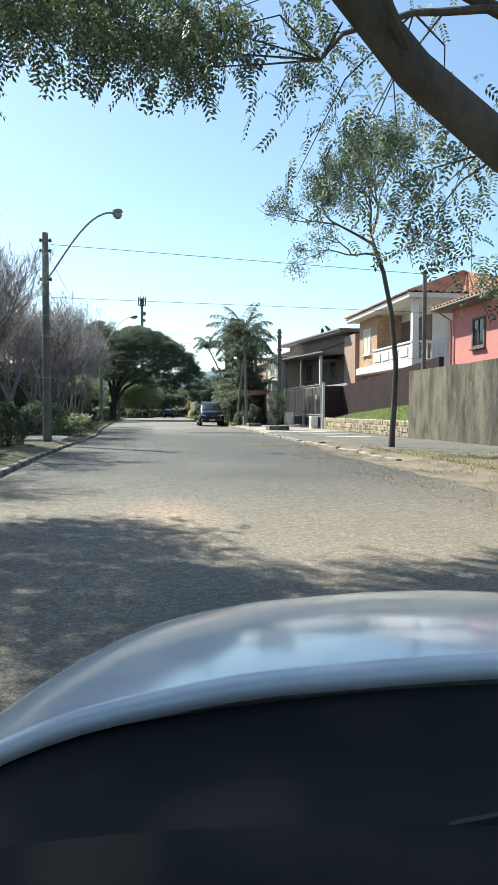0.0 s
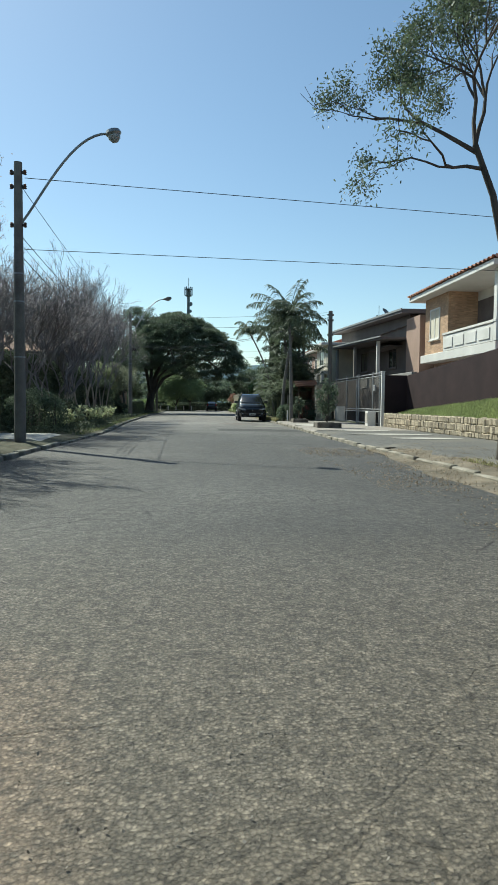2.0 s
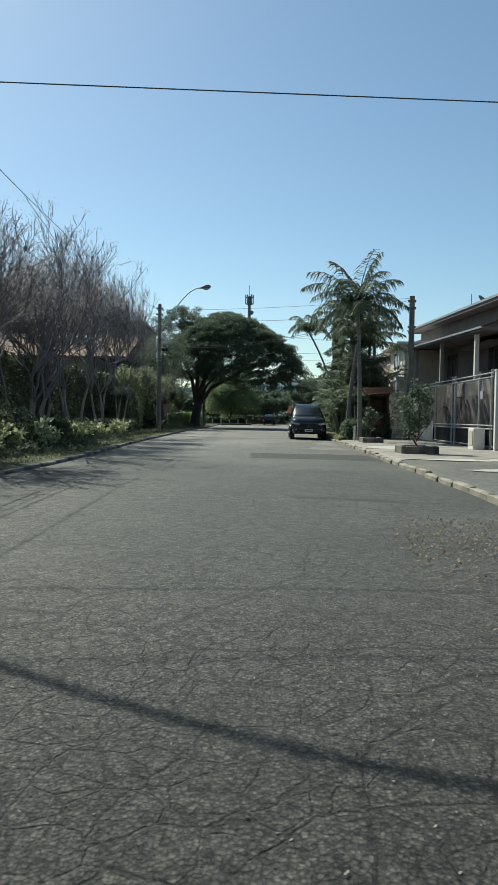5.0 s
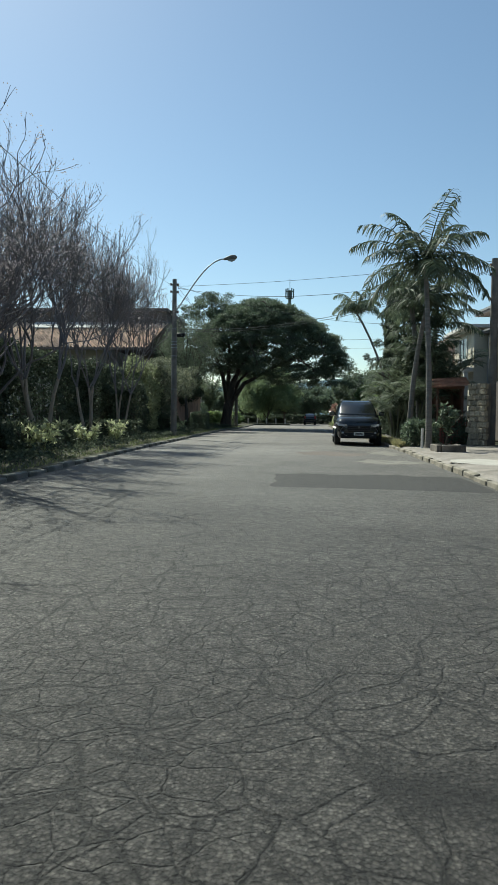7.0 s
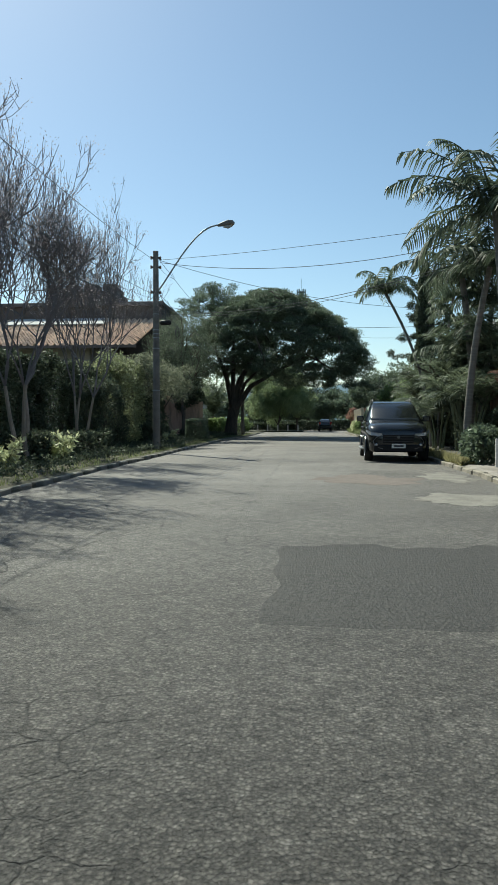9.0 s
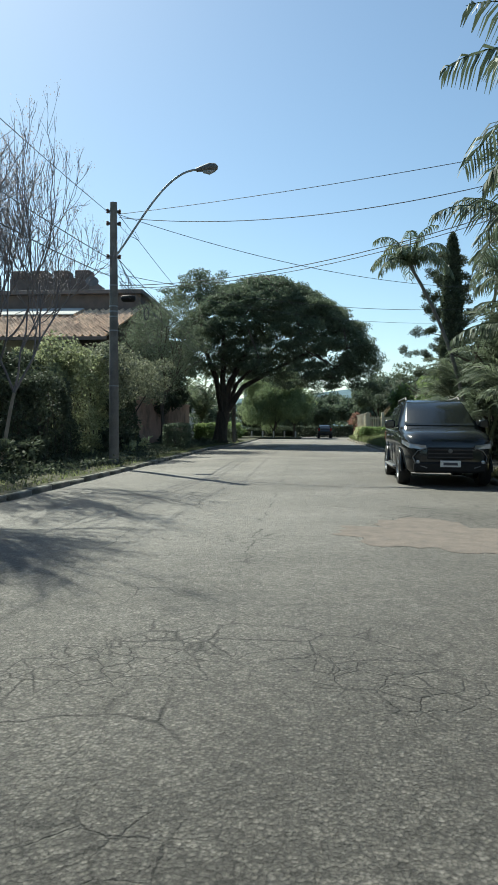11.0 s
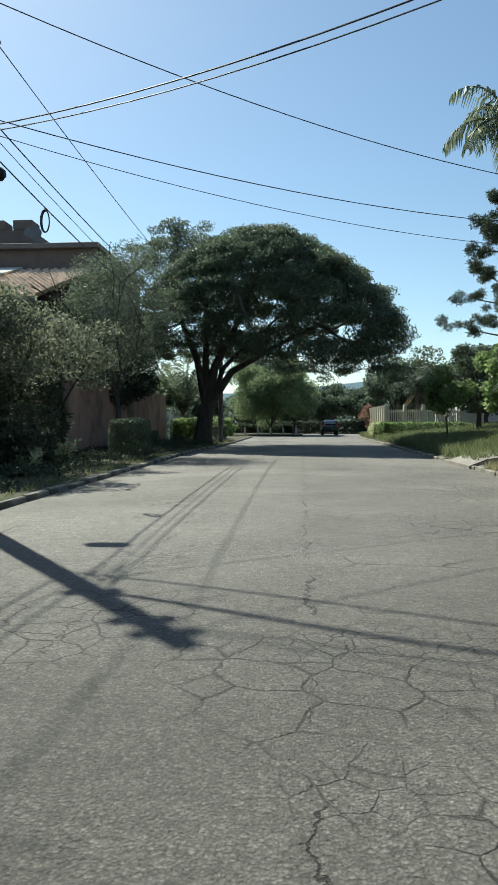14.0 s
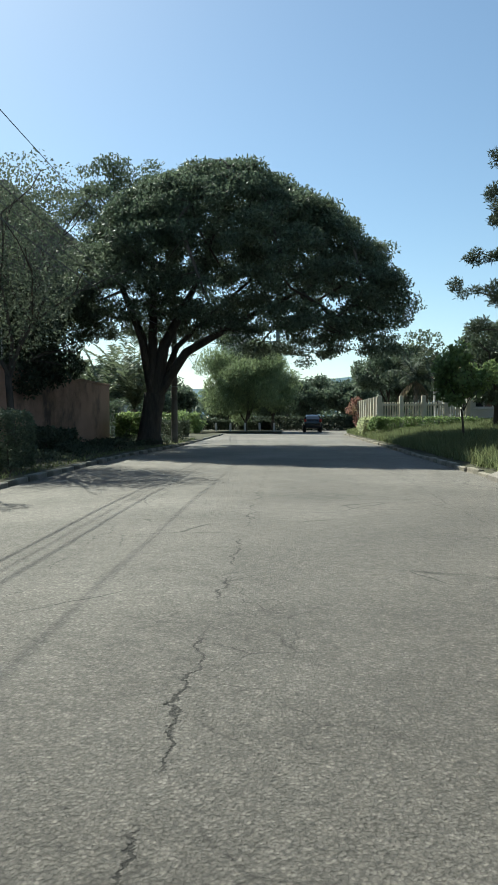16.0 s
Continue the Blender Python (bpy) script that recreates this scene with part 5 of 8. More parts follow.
def areca(m, stems, height, frond_len, seed, label):
    """A clump of thin cane-like palm stems with arching pale fronds."""
    t = thing("areca_palm", m, label, "palm tree", "areca palms")
    g = random.Random(seed)
    for k in range(stems):
        a = 2 * math.pi * k / stems + g.uniform(-0.4, 0.4)
        h = height * g.uniform(0.55, 1.0)
        out = 0.3 + 0.35 * h / height
        foot = Vector((0.18 * math.cos(a), 0.18 * math.sin(a), -0.05))
        top = Vector((out * math.cos(a), out * math.sin(a), h))
        part("cane", Geo().tube([foot, foot.lerp(top, 0.5) - Vector((0, 0, 0.0)) + Vector((-0.08 * math.cos(a), -0.08 * math.sin(a), 0)), top], [0.045, 0.04, 0.032], 7), CANE, t, "ringed pale green cane", True)
        for j in range(6):
            b = j * 2.399 + g.uniform(-0.3, 0.3)
            e = g.uniform(0.55, 1.15)
            d = Vector((math.cos(b) * math.cos(e), math.sin(b) * math.cos(e), math.sin(e)))
            ln, n, p = frond_len * g.uniform(0.75, 1.1), 12, top.copy()
            spine = [p.copy()]
            for i in range(n):
                d = (d + Vector((0, 0, -0.13 * (0.4 + i / n)))).normalized()
                p = p + d * ln / n
                spine.append(p.copy())
            geo = Geo().tube(spine, [0.016 * (1 - 0.85 * i / n) for i in range(n + 1)], 4)
            quads = []
            for i in range(2 * n + 6):
                u = (i + 3) / (2 * n + 9)
                q0 = u * n
                jj = min(int(q0), n - 1)
                c = spine[jj].lerp(spine[jj + 1], q0 - jj)
                along = (spine[jj + 1] - spine[jj]).normalized()
                side = along.cross(Vector((0, 0, 1)))
                side = side.normalized() if side.length > 1e-3 else Vector((1, 0, 0))
                l2 = frond_len * 0.26 * (0.4 + math.sin(math.pi * min(1, u * 0.9 + 0.06)))
                for sg in (-1, 1):
                    w = (side * sg + along * 0.7 + Vector((0, 0, g.uniform(-0.1, 0.35)))).normalized()
                    wide = w.cross(Vector((g.gauss(0, 0.4), g.gauss(0, 0.4), 0.9))).normalized() * 0.015
                    mid = c + w * l2 * 0.55
                    end = mid + (w + Vector((0, 0, -0.55))).normalized() * l2 * 0.5
                    quads.append([c - wide * 0.5, c + wide * 0.5, mid + wide, mid - wide])
                    quads.append([mid - wide, mid + wide, end + wide * 0.15, end - wide * 0.15])
            geo.quads(np.array([[tuple(v) for v in q] for q in quads]))
            part("frond", geo.mesh("frond", normals=False), LEAF_PALM_PALE if (j + k) % 3 else LEAF_PALM, t)
    return t


for k, (x, y, st, h, fl) in enumerate(((8.5, 56.3, 6, 2.6, 1.7), (8.9, 59.6, 7, 3.4, 1.8), (8.5, 61.8, 6, 2.2, 1.6), (8.8, 64.8, 7, 3.0, 1.7), (9.3, 67.8, 6, 2.6, 1.6), (9.9, 56.8, 6, 3.6, 1.8))):
    areca(pose(x, y, 0.1, 0, 0, 47 * k), st, h, fl, 400 + k, "clump of slender areca palms with pale arching fronds")


def cypress(m, height, r, seed, label):
    t = thing("columnar_cypress", m, label, "tree")
    gen = np.random.default_rng(seed)
    part("trunk", Geo().tube([(0, 0, -0.1), (0, 0, height * 0.9)], [0.2, 0.04], 8), BARK, t)
    n = 26000
    z = gen.uniform(0.3, height, n)
    u = z / height
    rad = r * (0.9 + 0.1 * np.sin(z * 3 + 1)) * (1.1 - 0.55 * u) * np.minimum(1, (1 - u) * 5) ** 0.5
    a = gen.uniform(0, 2 * np.pi, n)
    q = gen.uniform(0.65, 1.05, n)
    pts = np.stack([rad * q * np.cos(a), rad * q * np.sin(a), z], 1)
    part("crown", Geo().quads(leaves(pts, 0.15, 0.06, -0.8, 0.0, gen)), LEAF_DARK, t, "very dark dense column of foliage")
    return t


cypress(pose(9.35, 70.5, 0.2), 9.3, 0.6, 61, "tall narrow dark cypress behind the palms")
cypress(pose(23.5, 88, 0.0), 11.5, 0.7, 62, "tall narrow dark cypress behind the houses")


def pine(m, height, seed, label):
    t = thing("pine_tree", m, label, "tree")
    g = random.Random(seed)
    gen = np.random.default_rng(seed)
    wood = Geo()
    wood.tube([(0, 0, -0.1), (0.05, 0, height * 0.5), (0, 0, height)], [0.2, 0.14, 0.03], 9)
    cs = []
    for k in range(26):
        z = height * (0.28 + 0.7 * k / 26)
        a = k * 2.4
        ln = (1 - 0.72 * k / 26) * 2.7 * g.uniform(0.75, 1.1)
        pts, _ = limb(wood, (0, 0, z), (math.cos(a), math.sin(a), 0.12), ln, 0.045, 0.015, g, 0.12, 0.05, 4, 5)
        for p in pts[2:]:
            for _ in range(3):
                cs.append(tuple(p + Vector((g.gauss(0, 0.2), g.gauss(0, 0.2), g.gauss(0, 0.15)))))
    part("trunk", wood, BARK, t, "", True)
    pts = np.concatenate([clump(c, (0.26, 0.26, 0.18), 170, gen, 0.2) for c in cs])
    part("crown", Geo().quads(leaves(pts, 0.17, 0.034, -0.4, 0.0, gen)), LEAF_DARK, t, "tufts of dark needles")
    return t


pine(pose(12.1, 84.0, 0.9), 11.4, 71, "pine tree with tufted dark needles on the bank")

round_tree("roadside_tree", pose(-0.4, 114.5, 0.1), 7.9, 3.9, "round light green willowy tree on the island", LEAF_WILLOW, 0.7, 81, 44000, 0.26, 0.9, 70, leaf_w=0.25, droop=1.3, group="island trees")
round_tree("roadside_tree", pose(1.8, 117.5, 0.1), 6.2, 2.8, "round light green willowy tree on the island", LEAF_WILLOW, 1.2, 82, 14000, 0.26, 0.9, 55, leaf_w=0.25, droop=1.3, group="island trees")
round_tree("roadside_tree", pose(5.2, 128, 0.0), 5.6, 2.8, "dark leafy tree beyond the cross street", LEAF_TREE, 1.2, 83, 9000, 0.28)
round_tree("garden_tree", pose(-6.5, 80.6, 0.0), 6.2, 2.4, "dark leafy garden tree behind the terracotta wall", LEAF_DARK, 1.6, 84, 34000, 0.14, n_clumps=60)
round_tree("garden_tree", pose(-4.6, 66.0, 0.05), 4.4, 1.9, "thin brownish tree with open twiggy crown", LEAF_OLIVE, 1.7, 85, 9000, 0.11, trunk_r=0.07, n_clumps=40)
round_tree("garden_tree", pose(-4.5, 70.0, 0.05), 4.4, 1.8, "thin brownish-green tree with open crown", LEAF_OLIVE, 1.8, 185, 9000, 0.11, trunk_r=0.07, n_clumps=36)
round_tree("garden_tree", pose(-4.6, 76.5, 0.05), 8.5, 2.4, "tall thin tree with open grey-green crown beside the wall", LEAF_GREY, 2.6, 86, 20000, 0.095, trunk_r=0.1, n_clumps=80)
round_tree("garden_tree", pose(-12.5, 92, 0.0), 7.0, 3.4, "leafy garden tree behind the wall", LEAF_TREE, 1.6, 87, 12000, 0.24)
round_tree("garden_tree", pose(10.0, 66.0, 0.1), 4.6, 1.9, "dark leafy tree under the palms", LEAF_DARK, 1.0, 88, 16000, 0.14)
round_tree("garden_tree", pose(9.5, 60.5, 0.1), 5.0, 1.5, "dark leafy tree among the palms", LEAF_DARK, 1.0, 89, 18000, 0.14)
round_tree("garden_tree", pose(10.2, 63.5, 0.1), 4.4, 1.7, "dark leafy tree among the palms", LEAF_DARK, 1.0, 189, 14000, 0.14)
round_tree("young_tree", pose(9.2, 82.5, 0.6), 3.1, 1.1, "young broad-leaved tree on the grassy bank", LEAF_LIGHT, 0.9, 90, 2600, 0.2, trunk_r=0.04, n_clumps=22, leaf_w=0.6)
round_tree("young_tree", pose(10.0, 76.0, 0.6), 3.6, 1.2, "young broad-leaved tree on the grassy bank", LEAF_LIGHT, 0.9, 91, 3200, 0.2, trunk_r=0.04, n_clumps=22, leaf_w=0.6)
round_tree("garden_tree", pose(12.0, 88.0, 0.7), 4.6, 2.4, "leafy garden tree on the bank", LEAF_TREE, 1.0, 92, 12000, 0.2)
round_tree("garden_tree", pose(9.8, 104.0, 0.4), 5.6, 2.6, "leafy garden tree behind the cream fence", LEAF_TREE, 1.2, 93, 11000, 0.22)
round_tree("garden_tree", pose(14.5, 96.0, 0.5), 5.6, 3.0, "leafy garden tree behind the cream fence", LEAF_DARK, 1.2, 94, 12000, 0.22)
round_tree("garden_tree", pose(12.0, 110.0, 0.2), 7.4, 3.2, "airy pale garden tree behind the fence", LEAF_FINE, 2.2, 95, 9000, 0.22)
round_tree("flowering_shrub", pose(8.3, 106.5, 0.2), 2.6, 1.2, "reddish flowering shrub by the fence", LEAF_RED, 0.3, 96, 3500, 0.16, trunk_r=0.05, n_clumps=24, category="shrub")
for k, (x, y, h, r, lf) in enumerate(((-14, 132, 7, 4, LEAF_TREE), (-24, 140, 8, 4.5, LEAF_DARK), (11, 142, 7, 4, LEAF_TREE), (19, 132, 8, 4, LEAF_DARK), (29, 126, 7, 4, LEAF_TREE), (6, 150, 7, 4, LEAF_DARK), (-5, 152, 6.5, 4, LEAF_TREE), (-17, 104, 7, 3.6, LEAF_TREE), (-11, 108, 5.5, 2.8, LEAF_DARK), (3, 165, 6, 4, LEAF_TREE), (-9, 128, 5, 3, LEAF_TREE), (-3, 131, 4.6, 3, LEAF_DARK), (9.5, 126, 5, 3, LEAF_TREE), (14, 138, 6.5, 4, LEAF_TREE), (-20, 128, 6, 4, LEAF_TREE), (-32, 132, 7, 5, LEAF_DARK), (24, 142, 7, 5, LEAF_DARK), (35, 138, 7, 5, LEAF_TREE), (1.5, 138, 4.2, 3, LEAF_TREE), (-14, 150, 7, 5, LEAF_DARK))):
    round_tree("background_tree", pose(x, y, 0.0), h, r, "leafy tree beyond the cross street", lf, 1.3, 100 + k, 8000, 0.34, group="background trees")


round_tree("garden_tree", pose(-9.5, 118.0, 0.0), 5.6, 2.8, "leafy tree beside the island", LEAF_TREE, 0.8, 301, 12000, 0.2)
round_tree("garden_tree", pose(-14.5, 120.0, 0.0), 6.2, 3.2, "leafy tree beside the island", LEAF_WILLOW, 0.9, 302, 12000, 0.2)
round_tree("garden_tree", pose(-19.5, 116.0, 0.0), 6.6, 3.4, "leafy tree beside the white house", LEAF_DARK, 0.9, 303, 12000, 0.22)


def hedge(name, m, sx, sy, h, leaf, label, n, size, seed, lumps=0.25, category="hedge", rounded=0.0, group=""):
    """A bush or hedge: a dark twiggy heart and an uneven coat of leaves."""
    t = thing(name, m, label, category, group)
    gen = np.random.default_rng(seed)
    g = random.Random(seed)
    heart = Geo()
    for k in range(max(5, int(sx * sy * 3))):
        x, y = g.uniform(-0.36, 0.36) * sx, g.uniform(-0.36, 0.36) * sy
        heart.tube([(x, y, -0.08), (x + g.uniform(-0.1, 0.1), y + g.uniform(-0.1, 0.1), h * 0.4), (x + g.uniform(-0.2, 0.2), y + g.uniform(-0.2, 0.2), h * g.uniform(0.65, 0.85))], [0.025, 0.018, 0.006], 4)
    tagged(part("stem", heart, BARK, t), kind="stuff")
    p = gen.uniform(-1, 1, (n, 3))
    face = gen.integers(0, 5, n)
    depth = 1 - np.abs(gen.normal(size=n)) * 0.12
    for ax, s, f in ((0, 1, 0), (0, -1, 1), (1, 1, 2), (1, -1, 3), (2, 1, 4)):
        p[face == f, ax] = s * depth[face == f]
    if rounded:
        q = unit(p) * np.abs(p).max(axis=1, keepdims=True)
        p = p * (1 - rounded) + q * rounded
    w = np.array([noise.noise((a * sx * 0.7 + seed, b * sy * 0.7, c * h * 0.7)) for a, b, c in p])
    p = p * (1 + lumps * w)[:, None]
    pts = np.stack([p[:, 0] * sx / 2, p[:, 1] * sy / 2, np.maximum(0.02, (p[:, 2] + 1) * h / 2)], 1)
    part("foliage", Geo().quads(leaves(pts, size, size * 0.5, 0.1, 0.3, gen)), leaf, t)
    return t


# the tall dark hedge that backs the verge, in lengths
for k, (y0, y1, h) in enumerate(((6, 17, 3.1), (17, 27.6, 3.0), (31.2, 39, 3.1), (39, 47, 3.2), (47, 55, 3.3), (55, 62, 3.3))):
    hedge("tall_hedge", pose(-5.9, (y0 + y1) / 2, 0.05), 1.4, y1 - y0 + 0.3, h, LEAF_DARK, "tall dark clipped hedge backing the verge", 22000, 0.14, 200 + k, 0.28, rounded=0.2, group="tall hedge lengths")
hedge("sunlit_shrub", pose(-5.2, 62.8, 0.05), 2.4, 4.6, 3.9, LEAF_SUN, "tall sunlit olive-green shrub above the hedge", 22000, 0.12, 210, 0.5, "shrub", 0.85)
hedge("dense_shrub", pose(-4.6, 59.0, 0.05), 1.7, 4.4, 2.7, LEAF_DARK, "dense dark shrub beside the pole", 12000, 0.11, 211, 0.5, "shrub", 0.8)
hedge("dense_shrub", pose(-5.0, 67.5, 0.05), 1.6, 4.6, 2.4, LEAF_DARK, "leafy dark shrub beside the terracotta wall", 8000, 0.15, 212, 0.4, "shrub", 0.4)
hedge("dense_shrub", pose(-4.0, 65.5, 0.05), 1.2, 3.0, 1.0, LEAF_DARK, "low leafy shrub by the kerb", 3500, 0.15, 218, 0.4, "shrub", 0.5)
hedge("clipped_cube_hedge", pose(-2.95, 71.9, 0.08), 1.25, 1.4, 1.3, LEAF_TREE, "box hedge clipped to a rounded cube", 9000, 0.06, 213, 0.08, "hedge", 0.4)
hedge("dense_shrub", pose(-4.2, 78.3, 0.08), 1.2, 3.6, 0.8, LEAF_DARK, "low leafy shrub at the foot of the wall", 3200, 0.14, 214, 0.4, "shrub", 0.5)
hedge("low_hedge", pose(-4.0, 97.5, 0.08), 2.6, 1.0, 0.9, LEAF_DARK, "low clipped hedge behind the tree", 3000, 0.12, 215, 0.08, "hedge", 0.1)
hedge("low_hedge", pose(-5.5, 103.5, 0.08), 3.0, 1.2, 0.9, LEAF_DARK, "low clipped hedge behind the tree", 3000, 0.13, 216, 0.1, "hedge", 0.1)
hedge("dense_shrub", pose(-4.4, 90.6, 0.08), 1.4, 1.8, 1.3, LEAF_LIGHT, "leafy shrub at the end of the wall", 2600, 0.18, 217, 0.4, "shrub", 0.5)
hedge("dense_shrub", pose(-8.5, 101.0, 0.05), 5.5, 2.0, 2.3, LEAF_TREE, "dense flowering shrubs behind the short palms", 7000, 0.16, 241, 0.4, "shrub", 0.3)
hedge("dense_shrub", pose(-4.8, 106.2, 0.05), 3.6, 1.6, 1.5, LEAF_LIGHT, "leafy shrubs at the street corner", 4500, 0.16, 242, 0.4, "shrub", 0.4)
hedge("low_hedge", pose(4.5, 124.0, 0.0), 12.0, 1.4, 1.2, LEAF_DARK, "low dark hedge beyond the cross street", 20000, 0.2, 243, 0.25, "hedge", 0.1)
# round clipped bushes along the kerb
hedge("round_bush", pose(-3.6, 24.6, -0.35), 1.7, 2.5, 1.85, LEAF_DARK, "rounded clipped dark bush beside the pole", 9000, 0.075, 220, 0.1, "bush", 1.0)
hedge("round_bush", pose(-3.5, 33.6, -0.35), 2.1, 3.2, 1.95, LEAF_TREE, "rounded leafy clipped bush by the kerb", 11000, 0.075, 221, 0.12, "bush", 1.0)
hedge("round_bush", pose(-3.8, 20.6, 0.08), 1.6, 2.4, 1.3, LEAF_DARK, "rounded dark bush on the verge", 4600, 0.1, 222, 0.15, "bush", 0.7)
hedge("dense_shrub", pose(-3.7, 38.0, -0.2), 1.6, 4.2, 1.45, LEAF_DARK, "low dark undergrowth beneath the bare trees", 4600, 0.13, 224, 0.35, "shrub", 0.5)
hedge("dense_shrub", pose(-3.9, 45.5, 0.08), 1.3, 6.5, 0.8, LEAF_DARK, "low dark undergrowth beneath the bare trees", 6000, 0.13, 225, 0.35, "shrub", 0.5)
hedge("dense_shrub", pose(-3.9, 53.5, 0.08), 1.3, 7.0, 0.8, LEAF_DARK, "low dark undergrowth beneath the bare trees", 6000, 0.13, 226, 0.35, "shrub", 0.5)


def leafy_plant(m, h, seed, label="yellow-green broad-leaved plant by the kerb", leaf=LEAF_YELLOW):
    t = thing("garden_plant", m, label, "plant", "kerbside plants")
    g = random.Random(seed)
    gen = np.random.default_rng(seed)
    stems, pts = Geo(), []
    for k in range(9):
        a = g.uniform(0, 6.28)
        p, d = limb(stems, (0, 0, -0.03), (math.cos(a) * 0.5, math.sin(a) * 0.5, 1), h * g.uniform(0.7, 1.05), 0.012, 0.005, g, 0.1, 0.0, 4, 4)
        pts += [q + Vector((g.gauss(0, 0.04), g.gauss(0, 0.04), g.gauss(0, 0.03))) for q in p[1:] for _ in range(9)]
    tagged(part("stem", stems, BARK, t), kind="stuff")
    part("foliage", Geo().quads(leaves(np.array(pts), 0.19, 0.085, -0.2, 0.3, gen)), leaf, t)
    return t


pl = leafy_plant(pose(-3.0, 36.4, 0.08), 0.9, 300)
for k, (x, y, s, rz) in enumerate(((-3.0, 38.6, 1.15, 40), (-2.9, 43.6, 1.1, 80), (-3.0, 47.6, 0.95, 120), (-3.1, 51.2, 1.0, 200), (-3.0, 35.0, 1.0, 250), (-3.3, 41.0, 0.8, 10), (-3.3, 64.6, 0.8, 310), (-3.6, 67.4, 0.9, 90), (-3.7, 22.8, 1.0, 150), (-3.6, 90.8, 1.0, 60))):
    c = copy_thing(pl, pose(x, y, 0.08, 0, 0, rz))
    c.scale = (s, s, s)


def blades(area, n, h, seed, width=0.012, lean=0.35):
    """Grass blades over area(u, v) -> place."""
    gen = np.random.default_rng(seed)
    p = np.array([area(u, v) for u, v in gen.uniform(0, 1, (n, 2))])
    d = unit(gen.normal(size=(n, 3)) * (lean, lean, 0) + (0, 0, 1))
    s = unit(np.cross(d, gen.normal(size=(n, 3)))) * width
    hh = h * gen.uniform(0.4, 1.2, (n, 1))
    bend = unit(gen.normal(size=(n, 3)) * (1, 1, 0)) * hh * 0.25
    return np.stack([p - s, p + s, p + d * hh + bend + s * 0.2, p + d * hh + bend - s * 0.2], 1)


stuff("verge_grass", Geo().quads(blades(lambda u, v: (left_edge(31.5 + 62.5 * v) - 0.16 - 1.1 * u * u, 31.5 + 62.5 * v, 0.08), 4500, 0.09, 31)), GRASS, "short uneven grass along the verge", "grass")
gen = np.random.default_rng(77)
cy = gen.uniform(31.5, 92, 30000)
cx = np.array([left_edge(y) for y in cy]) - 0.3 - 3.0 * gen.uniform(0, 1, 30000) ** 0.8
ch = np.array([0.09 + max(0.0, 0.16 + 0.3 * noise.noise((x * 0.8, y * 0.8, 9.0))) for x, y in zip(cx, cy)]) * gen.uniform(0.6, 1.0, 30000)
stuff("ground_cover", Geo().quads(leaves(np.stack([cx, cy, ch + 0.04], 1), 0.1, 0.05, 0.0, 0.4, gen)), LEAF_DARK, "low dark ground-cover plants on the verge", "ground cover")
stuff("bank_grass", Geo().quads(blades(lambda u, v: bank_place(0.01 + 0.5 * u, v), 90000, 0.32, 32, 0.018)), GRASS, "long green grass on the bank", "grass")
stuff("kerb_weeds", Geo().quads(blades(lambda u, v: (right_edge(50) + 0.1 + 0.6 * u * u, 51.5 + 17 * v * v, 0.06), 6000, 0.22, 33)), DRY_GRASS, "dry weeds growing over the kerb", "grass")
stuff("dirt_weeds", Geo().quads(blades(lambda u, v: (RIGHT + 0.6 + 3.4 * u * u, 8 + 14 * v, 0.09), 4500, 0.08, 34)), DRY_GRASS, "sparse dry weeds in the dirt margin", "grass")
gen = np.random.default_rng(35)
lp = np.stack([RIGHT - 2.0 + 4.4 * gen.uniform(0, 1, 40000) ** 0.85, gen.uniform(4, 27, 40000), np.full(40000, 0.03)], 1)
lp = lp[[noise.noise((x * 0.9, y * 0.5, 4.0)) + 0.5 * noise.noise((x * 3, y * 2, 8.0)) > u - 0.42 for x, y, u in zip(lp[:, 0], lp[:, 1], gen.uniform(0, 0.75, 40000))]]
lp[:, 2] = [road_z(min(x, RIGHT), y) * (1 - min(1, max(0, (x - RIGHT + 0.3) / 1.2))) + 0.11 * min(1, max(0, (x - RIGHT + 0.3) / 1.2)) + 0.012 for x, y in lp[:, :2]]
gen2 = np.random.default_rng(36)
gx, gy = gen2.uniform(-1.4, 6.4, 9000), 4 + 24 * gen2.uniform(0, 1, 9000) ** 1.2
gp3 = np.stack([gx, gy, np.array([road_z(x, y) for x, y in zip(gx, gy)]) + 0.006], 1)
stuff("road_grit", Geo().quads(leaves(gp3, 0.013, 0.01, 0, 4.0, gen2)), GRIT, "loose pale grit scattered over the asphalt", "grit")
stuff("fallen_leaves", Geo().quads(leaves(lp, 0.034, 0.02, 0, 4.0, gen)), LITTER, "brown fallen leaves and grit by the right kerb", "leaves")

# ---------- walls and gate on the right ----------


def wall_slab(name, y0, y1, x, t, z_of, material, label, cap=None):
    """A wall along the street, x to x + t, whose top follows z_of(y)."""
    n = max(2, int((y1 - y0) / 0.8))
    g = Geo()
    ys = [y0 + (y1 - y0) * k / n for k in range(n + 1)]
    g.prism([(y0, -0.05), (y1, -0.05)] + [(y, z_of(y)) for y in reversed(ys)], t, "x", x)
    return setting(name, g, material, label, "wall")


